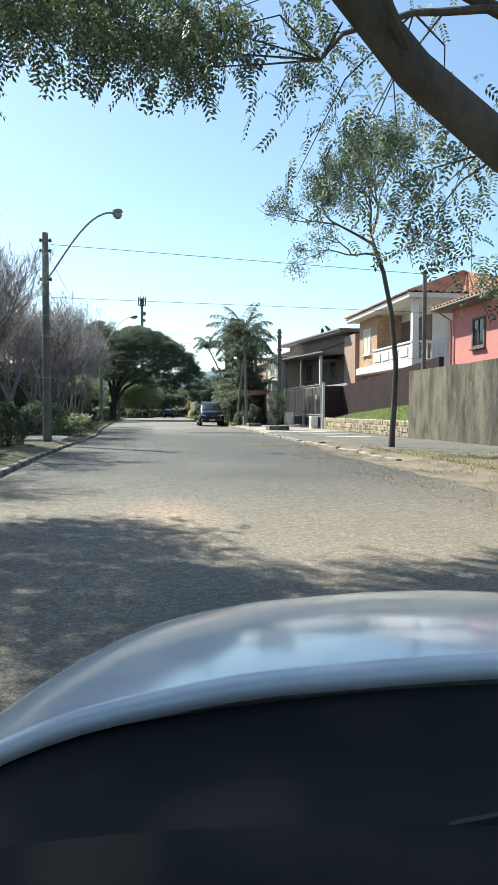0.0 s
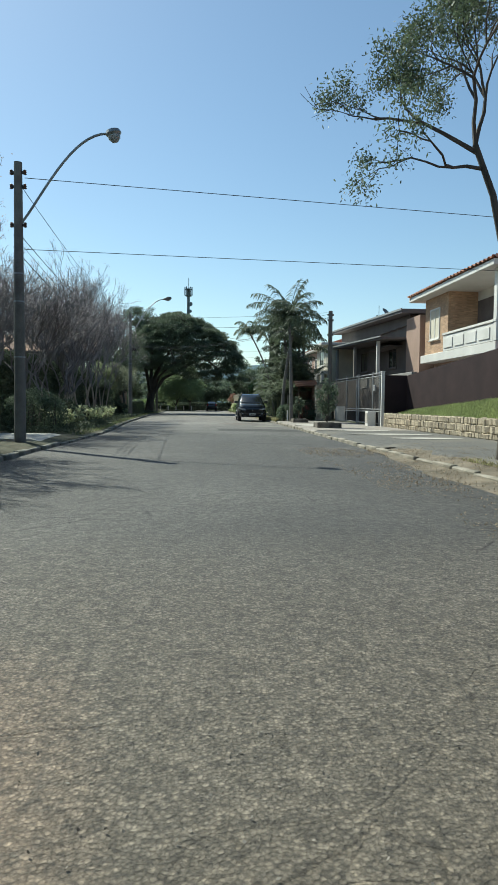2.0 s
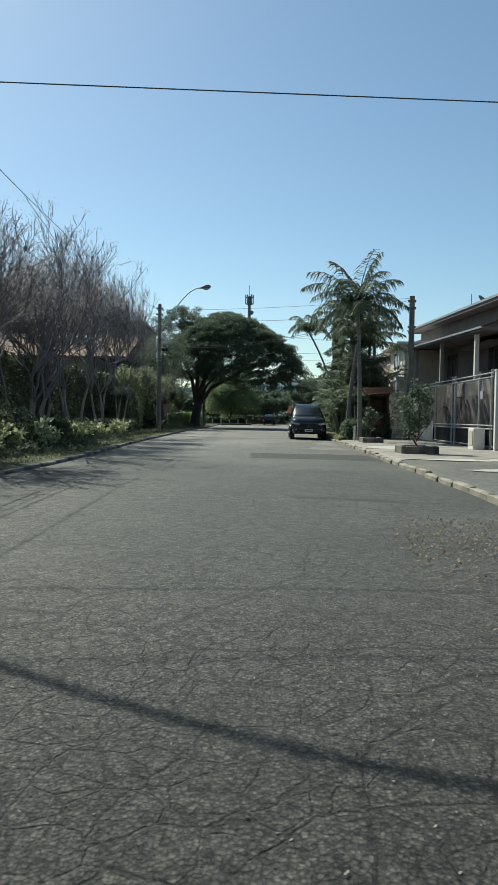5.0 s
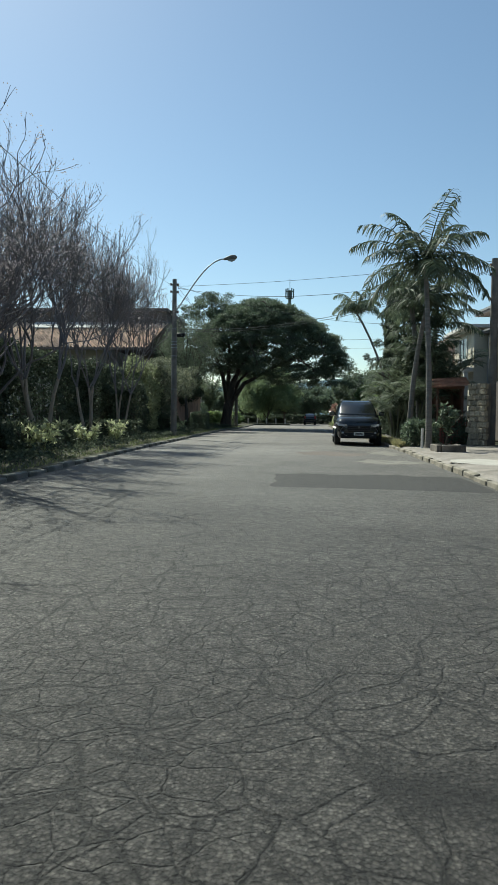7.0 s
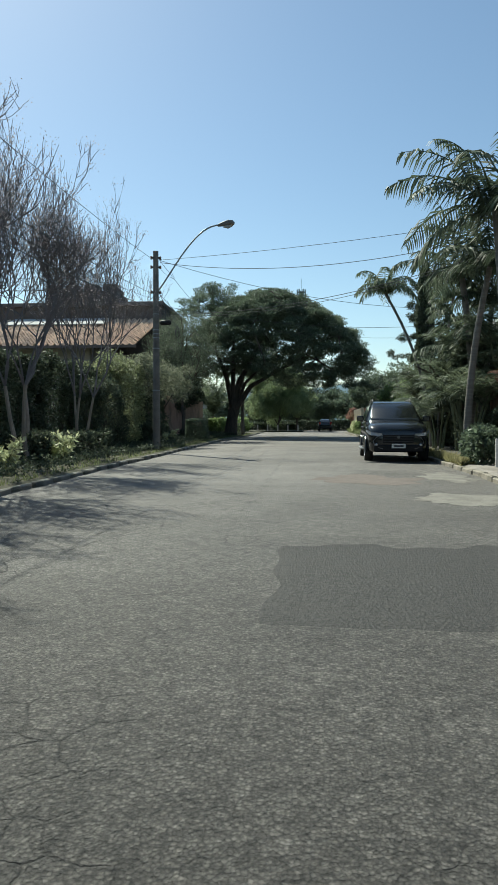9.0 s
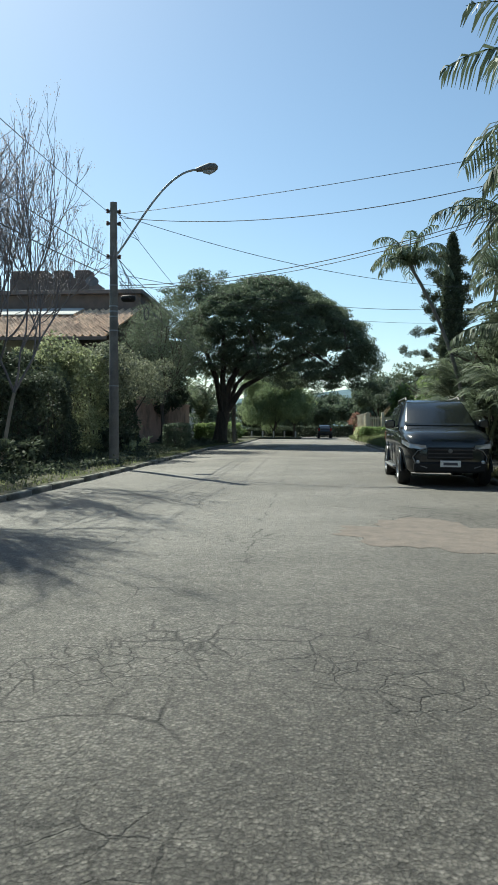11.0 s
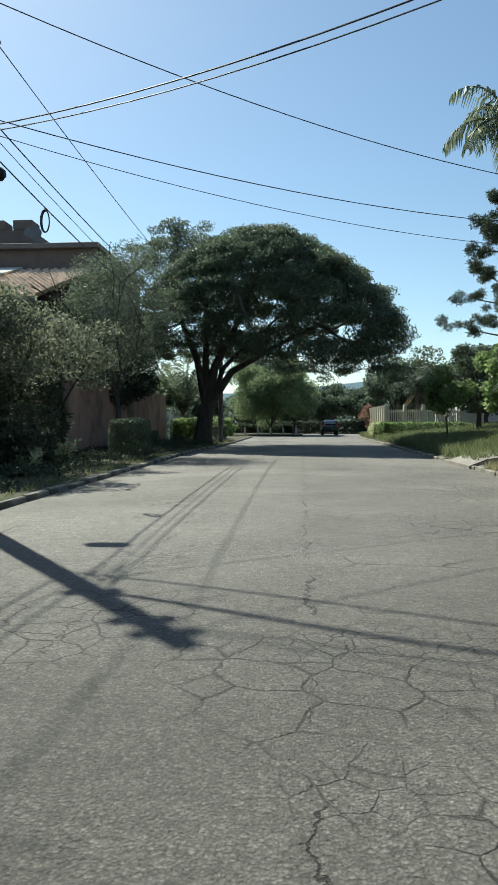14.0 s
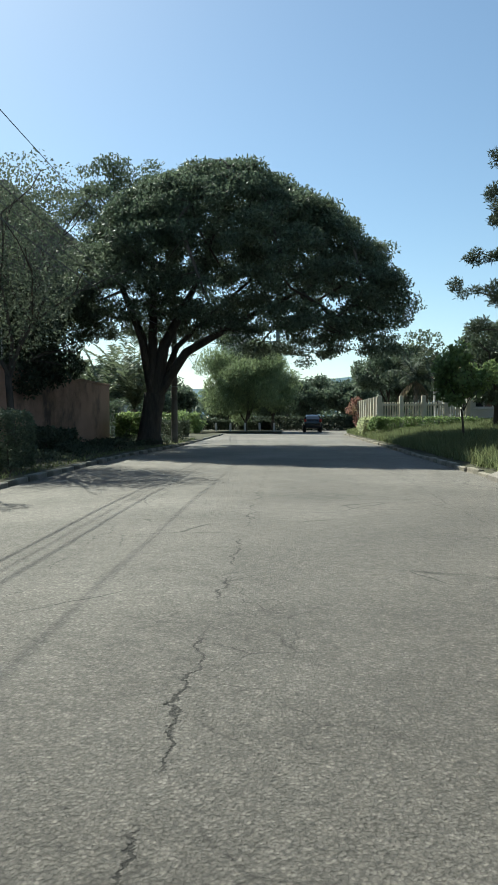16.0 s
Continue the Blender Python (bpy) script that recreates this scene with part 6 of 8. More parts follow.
wall_slab("wall_grey", -20, 28.4, 11.0, 0.22, lambda y: 2.7 + 0.03 * noise.noise((y, 0, 0)), WALL_GREY, "tall stained grey rendered boundary wall")
wall_slab("wall_maroon", 29.0, 42.2, 12.5, 0.2, lambda y: 2.6 + 0.055 * (42.3 - y), WALL_MAROON, "dark maroon garden wall rising up the slope")
setting("wall_maroon_return", Geo().box(11.4, 42.2, -0.05, 12.5, 42.42, 2.62), WALL_MAROON, "dark maroon return wall beside the gate pillar", "wall")
setting("wall_grey_return", Geo().box(11.22, 28.18, -0.05, 17, 28.4, 2.65), WALL_GREY, "grey rendered return wall", "wall")
setting("lawn_slope", Geo().grid(10, 10, lambda u, v: (11.45 + 1.05 * u, 28.5 + 13.0 * v, 0.6 + 0.7 * u * (1.2 - v) + 0.15 * u)), LAWN, "small lawn sloping above the stone wall", "lawn")
stuff("lawn_grass", Geo().quads(blades(lambda u, v: (11.45 + 1.05 * u, 28.5 + 13.0 * v, 0.6 + 0.7 * u * (1.2 - v) + 0.15 * u), 16000, 0.1, 36)), LAWN_GRASS, "short bright lawn grass", "grass")
setting("house_terrace", Geo().box(12.72, 28.6, -0.05, 28, 50.8, 2.2), WALL_DARK, "grey retaining terrace under the houses", "terrace")


def stone_wall(name, m, length, h, label, seed, upright=False):
    t = thing(name, m, label, "wall")
    part("core", Geo().box(-0.12, 0, -0.05, 0.12, length, h - 0.04), MORTAR, t)
    g = random.Random(seed)
    meshes = []
    for k in range(6):
        s = Geo()
        s.box(-0.5, -0.5, -0.5, 0.5, 0.5, 0.5, 0.14)
        s.v = [tuple(c * (1 + 0.16 * noise.noise((x * 3 + k * 5, y * 3, z * 3))) for c in (x, y, z)) for x, y, z in s.v]
        me = s.mesh("stone", True)
        me.materials.append(STONE)
        meshes.append(me)
    z = 0.0
    while z < h - 0.05:
        row, y = g.uniform(0.15, 0.27) if upright else g.uniform(0.16, 0.24), g.uniform(-0.1, 0.0)
        while y < length - 0.05:
            w = g.uniform(0.1, 0.34) if upright else g.uniform(0.18, 0.4)
            ob = new("stone", meshes[g.randrange(6)])
            ob.parent = t
            ob.matrix_basis = pose(-0.1 + g.uniform(-0.02, 0.02), y + w / 2, z + row / 2, g.uniform(-16, 16) if upright else g.uniform(-8, 8), 0, g.uniform(-5, 5)) @ Matrix.Diagonal((0.16, w * 1.04, row * g.uniform(0.92, 1.12), 1))
            y += w
        z += row
    return t


stone_wall("stone_wall", pose(11.35, 28.6, 0.1), 12.9, 0.66, "low retaining wall of rough fieldstones in front of the lawn", 3, True)


def gate(m, length, h):
    """A tall driveway gate: pale tube frame with paired rails, filled with thin dark bars."""
    t = thing("metal_gate", m, "tall metal driveway gate with grey tube frame and thin dark bars", "gate")
    for u in (0.02, 0.14, 0.42, 0.46, 0.7, 0.985):
        y = length * u
        part("post", Geo().tube([(0, y, -0.1), (0, y, h)], 0.05, 10), GATE_TUBE, t, "", True)
    for z in (0.12, 0.72, 0.84, h - 0.26, h - 0.12):
        part("rail", Geo().tube([(-0.02, 0, z), (-0.02, length, z)], 0.026, 8), GATE_TUBE, t, "", True)
    n = int(length / 0.12)
    bar = Geo().box(-0.008, -0.008, 0.1, 0.008, 0.008, h - 0.1, 0.002).mesh("gate_bar")
    bar.materials.append(DARK_METAL)
    for k in range(1, n):
        ob = new("gate_bar", bar)
        ob.parent = t
        ob.matrix_basis = pose(0.02, k * length / n, 0)
    part("lower_panel", Geo().box(0.03, 0.02, 0.14, 0.042, length * 0.42, 0.7), DARK_METAL, t, "dark lower sheet")
    part("lower_panel", Geo().box(0.03, length * 0.46, 0.14, 0.042, length - 0.02, 0.7), DARK_METAL, t, "dark lower sheet")
    part("pale_panel", Geo().box(-0.06, length * 0.72, 0.05, -0.045, length * 0.95, 0.95, 0.004), PALE_SLAB, t, "pale sheet leaning on the gate foot")
    part("lock_box", Geo().box(-0.07, length * 0.09, 1.75, 0.02, length * 0.12, 2.05, 0.01), GATE_TUBE, t, "grey lock box")
    return t


gate(pose(11.25, 42.3, 0.1), 10.6, 2.75)
gp = thing("gate_pillar", pose(11.25, 42.0, 0.08), "white painted gate pillar", "pillar")
part("shaft", Geo().box(-0.075, -0.075, -0.05, 0.075, 0.075, 2.68, 0.012), WALL_WHITE, gp)
part("cap", Geo().box(-0.095, -0.095, 2.68, 0.095, 0.095, 2.73, 0.012), WALL_WHITE, gp)
mb = thing("meter_box", pose(10.95, 43.1, 0.1), "white meter box standing at the gate", "meter box")
part("case", Geo().box(-0.2, -0.3, -0.05, 0.2, 0.3, 0.75, 0.02), WALL_WHITE, mb)
part("lid", Geo().box(-0.22, -0.24, 0.15, -0.2, 0.24, 0.65, 0.008), PALE_SLAB, mb)


def planter(m, sx, sy, h, label):
    t = thing("planter", m, label, "planter", "concrete planters")
    for a in (-1, 1):
        part("side", Geo().box(a * sx / 2 - 0.07, -sy / 2, -0.02, a * sx / 2 + 0.07, sy / 2, h, 0.02), PLANTER, t)
        part("end", Geo().box(-sx / 2 + 0.07, a * sy / 2 - 0.07, -0.02, sx / 2 - 0.07, a * sy / 2 + 0.07, h, 0.02), PLANTER, t)
    part("soil", Geo().box(-sx / 2 + 0.07, -sy / 2 + 0.07, -0.02, sx / 2 - 0.07, sy / 2 - 0.07, h - 0.05), DIRT, t)
    return t


planter(pose(8.05, 39.6, 0.1), 0.95, 1.0, 0.24, "low weathered concrete planter around a shrub")
planter(pose(8.15, 48.2, 0.1), 0.72, 1.1, 0.22, "low weathered concrete planter by the palms")
round_tree("planter_shrub", pose(8.05, 39.6, 0.2), 2.25, 0.52, "leafy dark shrub growing in the planter", LEAF_TREE, 0.3, 120, 1300, 0.12, trunk_r=0.03, n_clumps=34, category="shrub")
round_tree("planter_shrub", pose(8.15, 48.2, 0.2), 1.6, 0.32, "thin leafy shrub in the planter", LEAF_TREE, 0.5, 121, 500, 0.13, trunk_r=0.02, n_clumps=18, category="shrub")
hedge("dense_shrub", pose(7.9, 52.0, 0.1), 1.0, 2.2, 0.9, LEAF_TREE, "leafy shrub at the foot of the palm", 2200, 0.16, 222, 0.4, "shrub", 0.6)
hedge("dense_shrub", pose(9.6, 58.6, 0.1), 1.6, 8.0, 1.5, LEAF_DARK, "dense undergrowth beneath the palms", 9000, 0.14, 223, 0.5, "shrub", 0.5)
hedge("dense_shrub", pose(9.4, 66.5, 0.1), 1.6, 5.0, 1.2, LEAF_DARK, "dense undergrowth beneath the palms", 6000, 0.18, 229, 0.4, "shrub", 0.4)
wp = thing("white_post", pose(7.75, 50.3, 0.1), "short white painted marker post", "post")
part("shaft", Geo().tube([(0, 0, -0.05), (0, 0, 0.68)], 0.045, 10), WALL_WHITE, wp, "", True)


def tile_roof(name, corners, pitch_label, material, parent, wave=0.22):
    """A sheet of rounded tiles over a quadrilateral: eave a-b, ridge d-c."""
    a, b, c, d = (Vector(p) for p in corners)
    width = ((b - a).length + (c - d).length) / 2
    run = ((d - a).length + (c - b).length) / 2
    cols = max(4, int(width / wave))
    rows = max(2, int(run / 0.38))
    nrm = (b - a).cross(d - a).normalized()
    if nrm.z < 0:
        nrm = -nrm
    steps = []
    for r in range(rows):
        steps += [(r / rows, 0.035), ((r + 0.96) / rows, 0.0)]

    def place(u, v):
        t, lift = steps[round(v * (len(steps) - 1))]
        p = a.lerp(b, u).lerp(d.lerp(c, u), t)
        return tuple(p + nrm * (wave * 0.27 * math.cos(2 * math.pi * u * cols) + lift))

    geo = Geo().grid(cols * 4, len(steps) - 1, place)
    return part(name, geo.mesh(name, True, False), material, parent, pitch_label)


def window(parent, x, y, z, w, h, axis, face=-1, frame_mat=None, pane=None):
    """A framed window in a wall; axis is the wall's normal ('x' or 'y'), face its sign."""
    frame_mat = frame_mat or WALL_WHITE

    def b(u0, v0, u1, v1, d0, d1, c=0.0):
        g = Geo()
        if axis == "x":
            return g.box(min(x + face * d0, x + face * d1), y + u0, z + v0, max(x + face * d0, x + face * d1), y + u1, z + v1, c)
        return g.box(x + u0, min(y + face * d0, y + face * d1), z + v0, x + u1, max(y + face * d0, y + face * d1), z + v1, c)

    wdw = part("window", b(-w / 2, -h / 2, w / 2, h / 2, -0.08, 0.008), pane or GLASS, parent, "dark glazed window")
    for s in (-1, 1):
        part("window_frame", b(s * w / 2 - 0.05, -h / 2 - 0.05, s * w / 2 + 0.05, h / 2 + 0.05, -0.02, 0.05, 0.008), frame_mat, wdw)
        part("window_frame", b(-w / 2 + 0.05, s * h / 2 - 0.05, w / 2 - 0.05, s * h / 2 + 0.05, -0.02, 0.05, 0.008), frame_mat, wdw)
    part("mullion", b(-0.025, -h / 2 + 0.05, 0.025, h / 2 - 0.05, -0.02, 0.035), frame_mat, wdw)
    part("window_sill", b(-w / 2 - 0.1, -h / 2 - 0.11, w / 2 + 0.1, -h / 2 - 0.05, -0.02, 0.12, 0.01), frame_mat, wdw)
    return wdw


def pink_house():
    h = thing("pink_house", pose(0, 0, 0), "coral pink house with tiled roof behind the grey wall", "house")
    part("wall", Geo().box(13.2, 14, -0.05, 20.5, 29.3, 5.2), WALL_PINK, h, "coral pink painted walls")
    window(h, 13.2, 27.1, 4.1, 0.9, 1.05, "x", -1, BROWN_CLAD)
    window(h, 13.2, 20.5, 4.0, 1.2, 1.1, "x", -1, BROWN_CLAD)
    part("soffit", Geo().box(12.65, 13.4, 5.21, 21.1, 29.95, 5.33), WALL_SHADE, h)
    tile_roof("roof", [(12.6, 30.0, 5.35), (12.6, 13.3, 5.35), (16.8, 17.5, 6.9), (16.8, 26.0, 6.9)], "orange clay tile roof", TILE_RED, h)
    tile_roof("roof", [(21.2, 30.0, 5.35), (12.6, 30.0, 5.35), (16.8, 26.0, 6.9), (16.9, 26.0, 6.9)], "", TILE_RED, h)
    tile_roof("roof", [(21.2, 13.3, 5.35), (21.2, 30.0, 5.35), (16.8, 26.0, 6.9), (16.8, 17.5, 6.9)], "", TILE_RED, h)
    tile_roof("roof", [(12.6, 13.3, 5.35), (21.2, 13.3, 5.35), (16.9, 17.5, 6.9), (16.8, 17.5, 6.9)], "", TILE_RED, h)
    part("gutter", Geo().tube([(12.58, 13.3, 5.28), (12.58, 30.0, 5.28)], 0.06, 8), GREY_METAL, h)
    part("downpipe", Geo().tube([(12.58, 29.6, 5.25), (13.1, 29.25, 4.8), (13.13, 29.25, 0)], 0.045, 8), WALL_PINK, h, "", True)
    return h


pink_house()


def balcony_house():
    h = thing("balcony_house", pose(0, 0, 0), "two-storey house with ochre brick, white balcony and tiled roof", "house")
    X, Y0, Y1 = 15.35, 38.1, 48.3
    S, E = 3.55, 7.15  # balcony slab and eaves
    part("wall", Geo().box(X + 1.6, Y0 + 1.6, 0, 26.5, Y1, E), WALL_WHITE, h, "white painted walls")
    part("brick_wall", Geo().box(X, 44.4, S + 0.45, X + 1.6, 47.9, E), BRICK, h, "ochre brick corner wall")
    part("lower_wall", Geo().box(X + 0.5, Y0 + 0.8, 0, X + 1.6, Y1 - 0.6, S), WALL_TAN, h, "tan lower wall")
    part("slab", Geo().box(X - 0.25, Y0, S, 26.5, Y1 - 0.4, S + 0.45, 0.02), WALL_WHITE, h, "white balcony slab")
    part("parapet", Geo().box(X - 0.25, Y0 + 0.3, S + 0.45, X - 0.1, 44.4, S + 1.25, 0.015), WALL_WHITE, h, "white balcony parapet")
    for k in range(4):
        part("parapet_panel", Geo().box(X - 0.29, Y0 + 0.6 + k * 1.45, S + 0.6, X - 0.25, Y0 + 1.75 + k * 1.45, S + 1.1, 0.01), WALL_WHITE, h)
    part("handrail", Geo().box(X - 0.3, Y0 - 0.05, S + 1.28, 22, Y0 + 0.2, S + 1.4, 0.015), WALL_WHITE, h)
    part("handrail", Geo().box(X - 0.3, Y0 + 0.2, S + 1.28, X - 0.05, 44.4, S + 1.4, 0.015), WALL_WHITE, h)
    bal = Geo().lathe([(0.05, 0), (0.04, 0.1), (0.075, 0.3), (0.035, 0.6), (0.05, 0.83)], 8).mesh("baluster", True)
    bal.materials.append(WALL_WHITE)
    for k in range(22):
        ob = new("baluster", bal)
        ob.parent = h
        ob.matrix_basis = pose(X + 0.1 + k * 0.26, Y0 + 0.08, S + 0.45)
    for x, y in ((X - 0.1, Y0 + 0.1), (X + 5.8, Y0 + 0.1)):
        part("column", Geo().box(x - 0.17, y - 0.17, S + 0.45, x + 0.17, y + 0.17, E, 0.02), WALL_WHITE, h, "white square column")
    part("recess", Geo().box(X + 1.55, 39.8, S + 0.45, X + 1.6, 44.3, E - 0.5), BROWN_CLAD, h, "dark doorway recess")
    window(h, X, 46.3, 5.65, 1.4, 1.6, "x", -1, WALL_WHITE, CREAM)
    window(h, X + 3.2, Y0 + 1.6, 5.4, 1.6, 1.8, "y", -1, WALL_WHITE, CREAM)
    window(h, X + 6.8, Y0 + 1.6, 5.4, 1.4, 1.4, "y", -1)
    part("fascia", Geo().box(X - 0.7, Y0 - 0.6, E, 27.2, Y1 + 0.5, E + 0.26, 0.02), WALL_WHITE, h, "white eaves board")
    e, top = E + 0.29, 9.6
    a, b, c, d = (X - 0.8, Y1 + 0.6, e), (X - 0.8, Y0 - 0.7, e), (27.3, Y0 - 0.7, e), (27.3, Y1 + 0.6, e)
    r0, r1 = (20.0, 42.2, top), (21.2, 43.2, top)
    tile_roof("roof", [a, b, r0, (20.0, 43.0, top)], "orange clay tile roof", TILE_RED, h)
    tile_roof("roof", [b, c, r1, r0], "orange clay tile roof", TILE_RED, h)
    tile_roof("roof", [c, d, r1, r1], "", TILE_RED, h)
    tile_roof("roof", [d, a, (20.0, 43.0, top), r1], "", TILE_RED, h)
    part("aerial", Geo().tube([(20.6, 42.5, 9.5), (20.6, 42.5, 11.6)], 0.02, 5), GREY_METAL, h)
    return h


balcony_house()


def grey_house():
    h = thing("grey_house", pose(0, 0, 0), "grey and tan house with dark sloping roofs and porch", "house")
    part("wall", Geo().box(15.6, 50.9, 0, 25, 70.0, 6.2), WALL_DARK, h, "dark brown painted walls")
    part("side_wall", Geo().box(15.2, 48.4, 0, 21, 50.9, 6.45), WALL_TAN, h, "tan side wall")
    part("bay_wall", Geo().box(13.2, 65.5, 0, 15.6, 70.2, 6.1), CREAM, h, "cream painted bay")
    part("bay_eave", Geo().box(12.6, 65.2, 6.1, 15.6, 70.8, 6.3, 0.02), WALL_WHITE, h, "pale flat eave over the bay")
    part("bay_slab", Geo().box(12.65, 65.5, 3.7, 13.2, 70.4, 3.95, 0.02), WALL_WHITE, h, "white balcony slab")
    for y in (65.65, 67.9, 70.2):
        part("bay_column", Geo().box(12.7, y - 0.11, 0, 12.92, y + 0.11, 3.7, 0.01), WALL_WHITE, h, "white column")
    window(h, 13.2, 67.9, 5.15, 1.8, 1.3, "x", -1, WALL_WHITE)
    part("roof", Geo().prism([(50.0, 6.75), (50.0, 7.0), (71.0, 7.75), (71.0, 7.5)], 11.0, "x", 14.6), DARK_ROOF, h, "long dark sloping roof")
    part("upper_band", Geo().prism([(50.9, 6.2), (70.2, 6.2), (70.2, 7.45), (50.9, 6.75)], 9.0, "x", 15.4), WALL_DARK, h)
    part("porch_roof", Geo().prism([(50.95, 5.25), (50.95, 5.4), (65.4, 5.9), (65.4, 5.75)], 2.2, "x", 13.6), DARK_ROOF, h, "dark porch roof")
    for y in (52.6, 58.8, 64.9):
        part("porch_post", Geo().box(13.8, y - 0.1, 0, 14.0, y + 0.1, 5.2 + (y - 50.95) * 0.034, 0.01), WALL_WHITE if y < 53 else WALL_SHADE, h)
    part("terrace", Geo().box(13.6, 50.95, 0, 15.6, 65.45, 3.0, 0.02), WALL_DARK, h)
    window(h, 15.6, 62.6, 4.5, 2.2, 1.5, "x", -1, BROWN_CLAD)
    window(h, 15.6, 55.0, 4.5, 1.8, 1.6, "x", -1, BROWN_CLAD)
    part("awning", Geo().box(14.6, 52.8, 4.95, 15.6, 57.6, 5.05, 0.01), DARK_ROOF, h)
    part("satellite_dish", Geo().lathe([(0.02, 0), (0.2, 0.03), (0.34, 0.1)], 14), GREY_METAL, h, "grey satellite dish", True, pose(16, 58.5, 7.9, 50, 0, 40))
    part("dish_mast", Geo().tube([(16, 58.5, 7.2), (16, 58.5, 7.9)], 0.025, 6), GREY_METAL, h)
    part("aerial", Geo().tube([(16.5, 62, 7.3), (16.5, 62, 8.9)], 0.02, 5), GREY_METAL, h)
    part("parapet", Geo().box(13.0, 43.0, 2.2, 13.3, 54.4, 2.85, 0.02), WALL_SHADE, h)
    part("fascia", Geo().prism([(50.9, 5.36), (50.9, 5.45), (65.4, 5.95), (65.4, 5.86)], 0.07, "x", 13.53), GATE_TUBE, h, "pale edge of the porch roof")
    part("fascia", Geo().prism([(49.95, 6.9), (49.95, 7.02), (71.1, 7.78), (71.1, 7.66)], 0.06, "x", 14.53), GATE_TUBE, h, "pale edge of the main roof")
    return h


grey_house()


def far_house(name, m, sx, sy, h0, label, wall, roof, seed):
    """A plain two-storey house with openings and a hipped tile roof, for the distance."""
    h = thing(name, m, label, "house")
    part("wall", Geo().box(-sx / 2, -sy / 2, -0.3, sx / 2, sy / 2, h0), wall, h)
    e = 0.5
    a, b, c, d = (-sx / 2 - e, sy / 2 + e, h0), (-sx / 2 - e, -sy / 2 - e, h0), (sx / 2 + e, -sy / 2 - e, h0), (sx / 2 + e, sy / 2 + e, h0)
    r0, r1 = (0, -sy / 6, h0 + 1.6), (0, sy / 6, h0 + 1.6)
    part("soffit", Geo().box(-sx / 2 - e, -sy / 2 - e, h0 - 0.12, sx / 2 + e, sy / 2 + e, h0 - 0.01), WALL_WHITE, h)
    tile_roof("roof", [a, b, r0, r1], "", roof, h)
    tile_roof("roof", [b, c, r0, r0], "", roof, h)
    tile_roof("roof", [c, d, r1, r0], "", roof, h)
    tile_roof("roof", [d, a, r1, r1], "", roof, h)
    for k in range(3):
        y = -sy / 2 + sy * (k + 0.5) / 3
        window(h, -sx / 2, y, h0 - 1.5, 1.1, 1.2, "x", -1)
        window(h, -sx / 2 + sx * (k + 0.5) / 3, -sy / 2, h0 - 1.5, 1.1, 1.2, "y", -1)
    return h


fh = far_house("tan_house", pose(18.0, 78.0, 0), 8, 9, 6.4, "tan house with balcony beyond the palms", WALL_TAN, TILE_RED, 1)
part("balcony", Geo().box(-5.2, -4.2, 3.2, -4.0, 1.5, 4.1, 0.02), WALL_WHITE, fh, "white balcony")
far_house("garden_house", pose(17.5, 104.0, 0.3), 8, 8, 3.6, "low house with tiled roof behind the garden trees", WALL_WHITE, TILE_RED, 2)


def shelter(m):
    """The little tiled shelter by the gate with a stone side wall and red palings."""
    t = thing("tiled_shelter", m, "small shelter with orange tiled roof and wooden posts", "shelter")
    for x, y in ((-0.75, -0.8), (0.75, -0.8), (-0.75, 0.8), (0.75, 0.8)):
        part("post", Geo().box(x - 0.06, y - 0.06, -0.05, x + 0.06, y + 0.06, 2.3, 0.01), WOOD, t)
    part("beam", Geo().box(-0.85, -0.86, 2.3, 0.85, -0.74, 2.42, 0.01), WOOD, t)
    part("beam", Geo().box(-0.85, 0.74, 2.3, 0.85, 0.86, 2.42, 0.01), WOOD, t)
    part("back_wall", Geo().box(-0.7, 0.74, -0.05, 0.7, 0.8, 2.3, 0.005), WOOD, t, "dark boarded wall")
    for x in (-0.72, 0.66):
        part("side_wall", Geo().box(x, -0.74, -0.05, x + 0.06, 0.74, 2.3, 0.005), WOOD, t, "dark boarded wall")
    tile_roof("roof", [(-1.15, -1.1, 2.3), (1.15, -1.1, 2.42), (1.15, 0.1, 2.85), (-1.15, 0.1, 2.75)], "orange clay tiles", TILE_RED, t, 0.1)
    tile_roof("roof", [(1.15, 1.2, 2.42), (-1.15, 1.2, 2.3), (-1.15, 0.0, 2.75), (1.15, 0.0, 2.85)], "", TILE_RED, t, 0.1)
    return t


shelter(pose(9.65, 55.6, 0.1)).scale = (0.66, 0.85, 0.96)
pf = thing("paling_fence", pose(9.1, 54.4, 0.1, 0, 0, -55), "faded red wooden paling fence by the shelter", "fence")
for k in range(16):
    lean = rnd.uniform(-6, 6)
    part("paling", Geo().box(-0.015, -0.05, -0.05, 0.015, 0.05, rnd.uniform(0.85, 1.15), 0.004), RED_WOOD if k % 3 else WOOD, pf, "", False, pose(0, k * 0.155, 0, lean, 0, 0))
part("rail", Geo().box(0.015, -0.05, 0.6, 0.05, 2.45, 0.68, 0.006), WOOD, pf)
stone_wall("stone_pier", pose(10.7, 53.2, 0.1, 0, 0, 25), 0.9, 2.4, "fieldstone wall beside the shelter", 9, True)

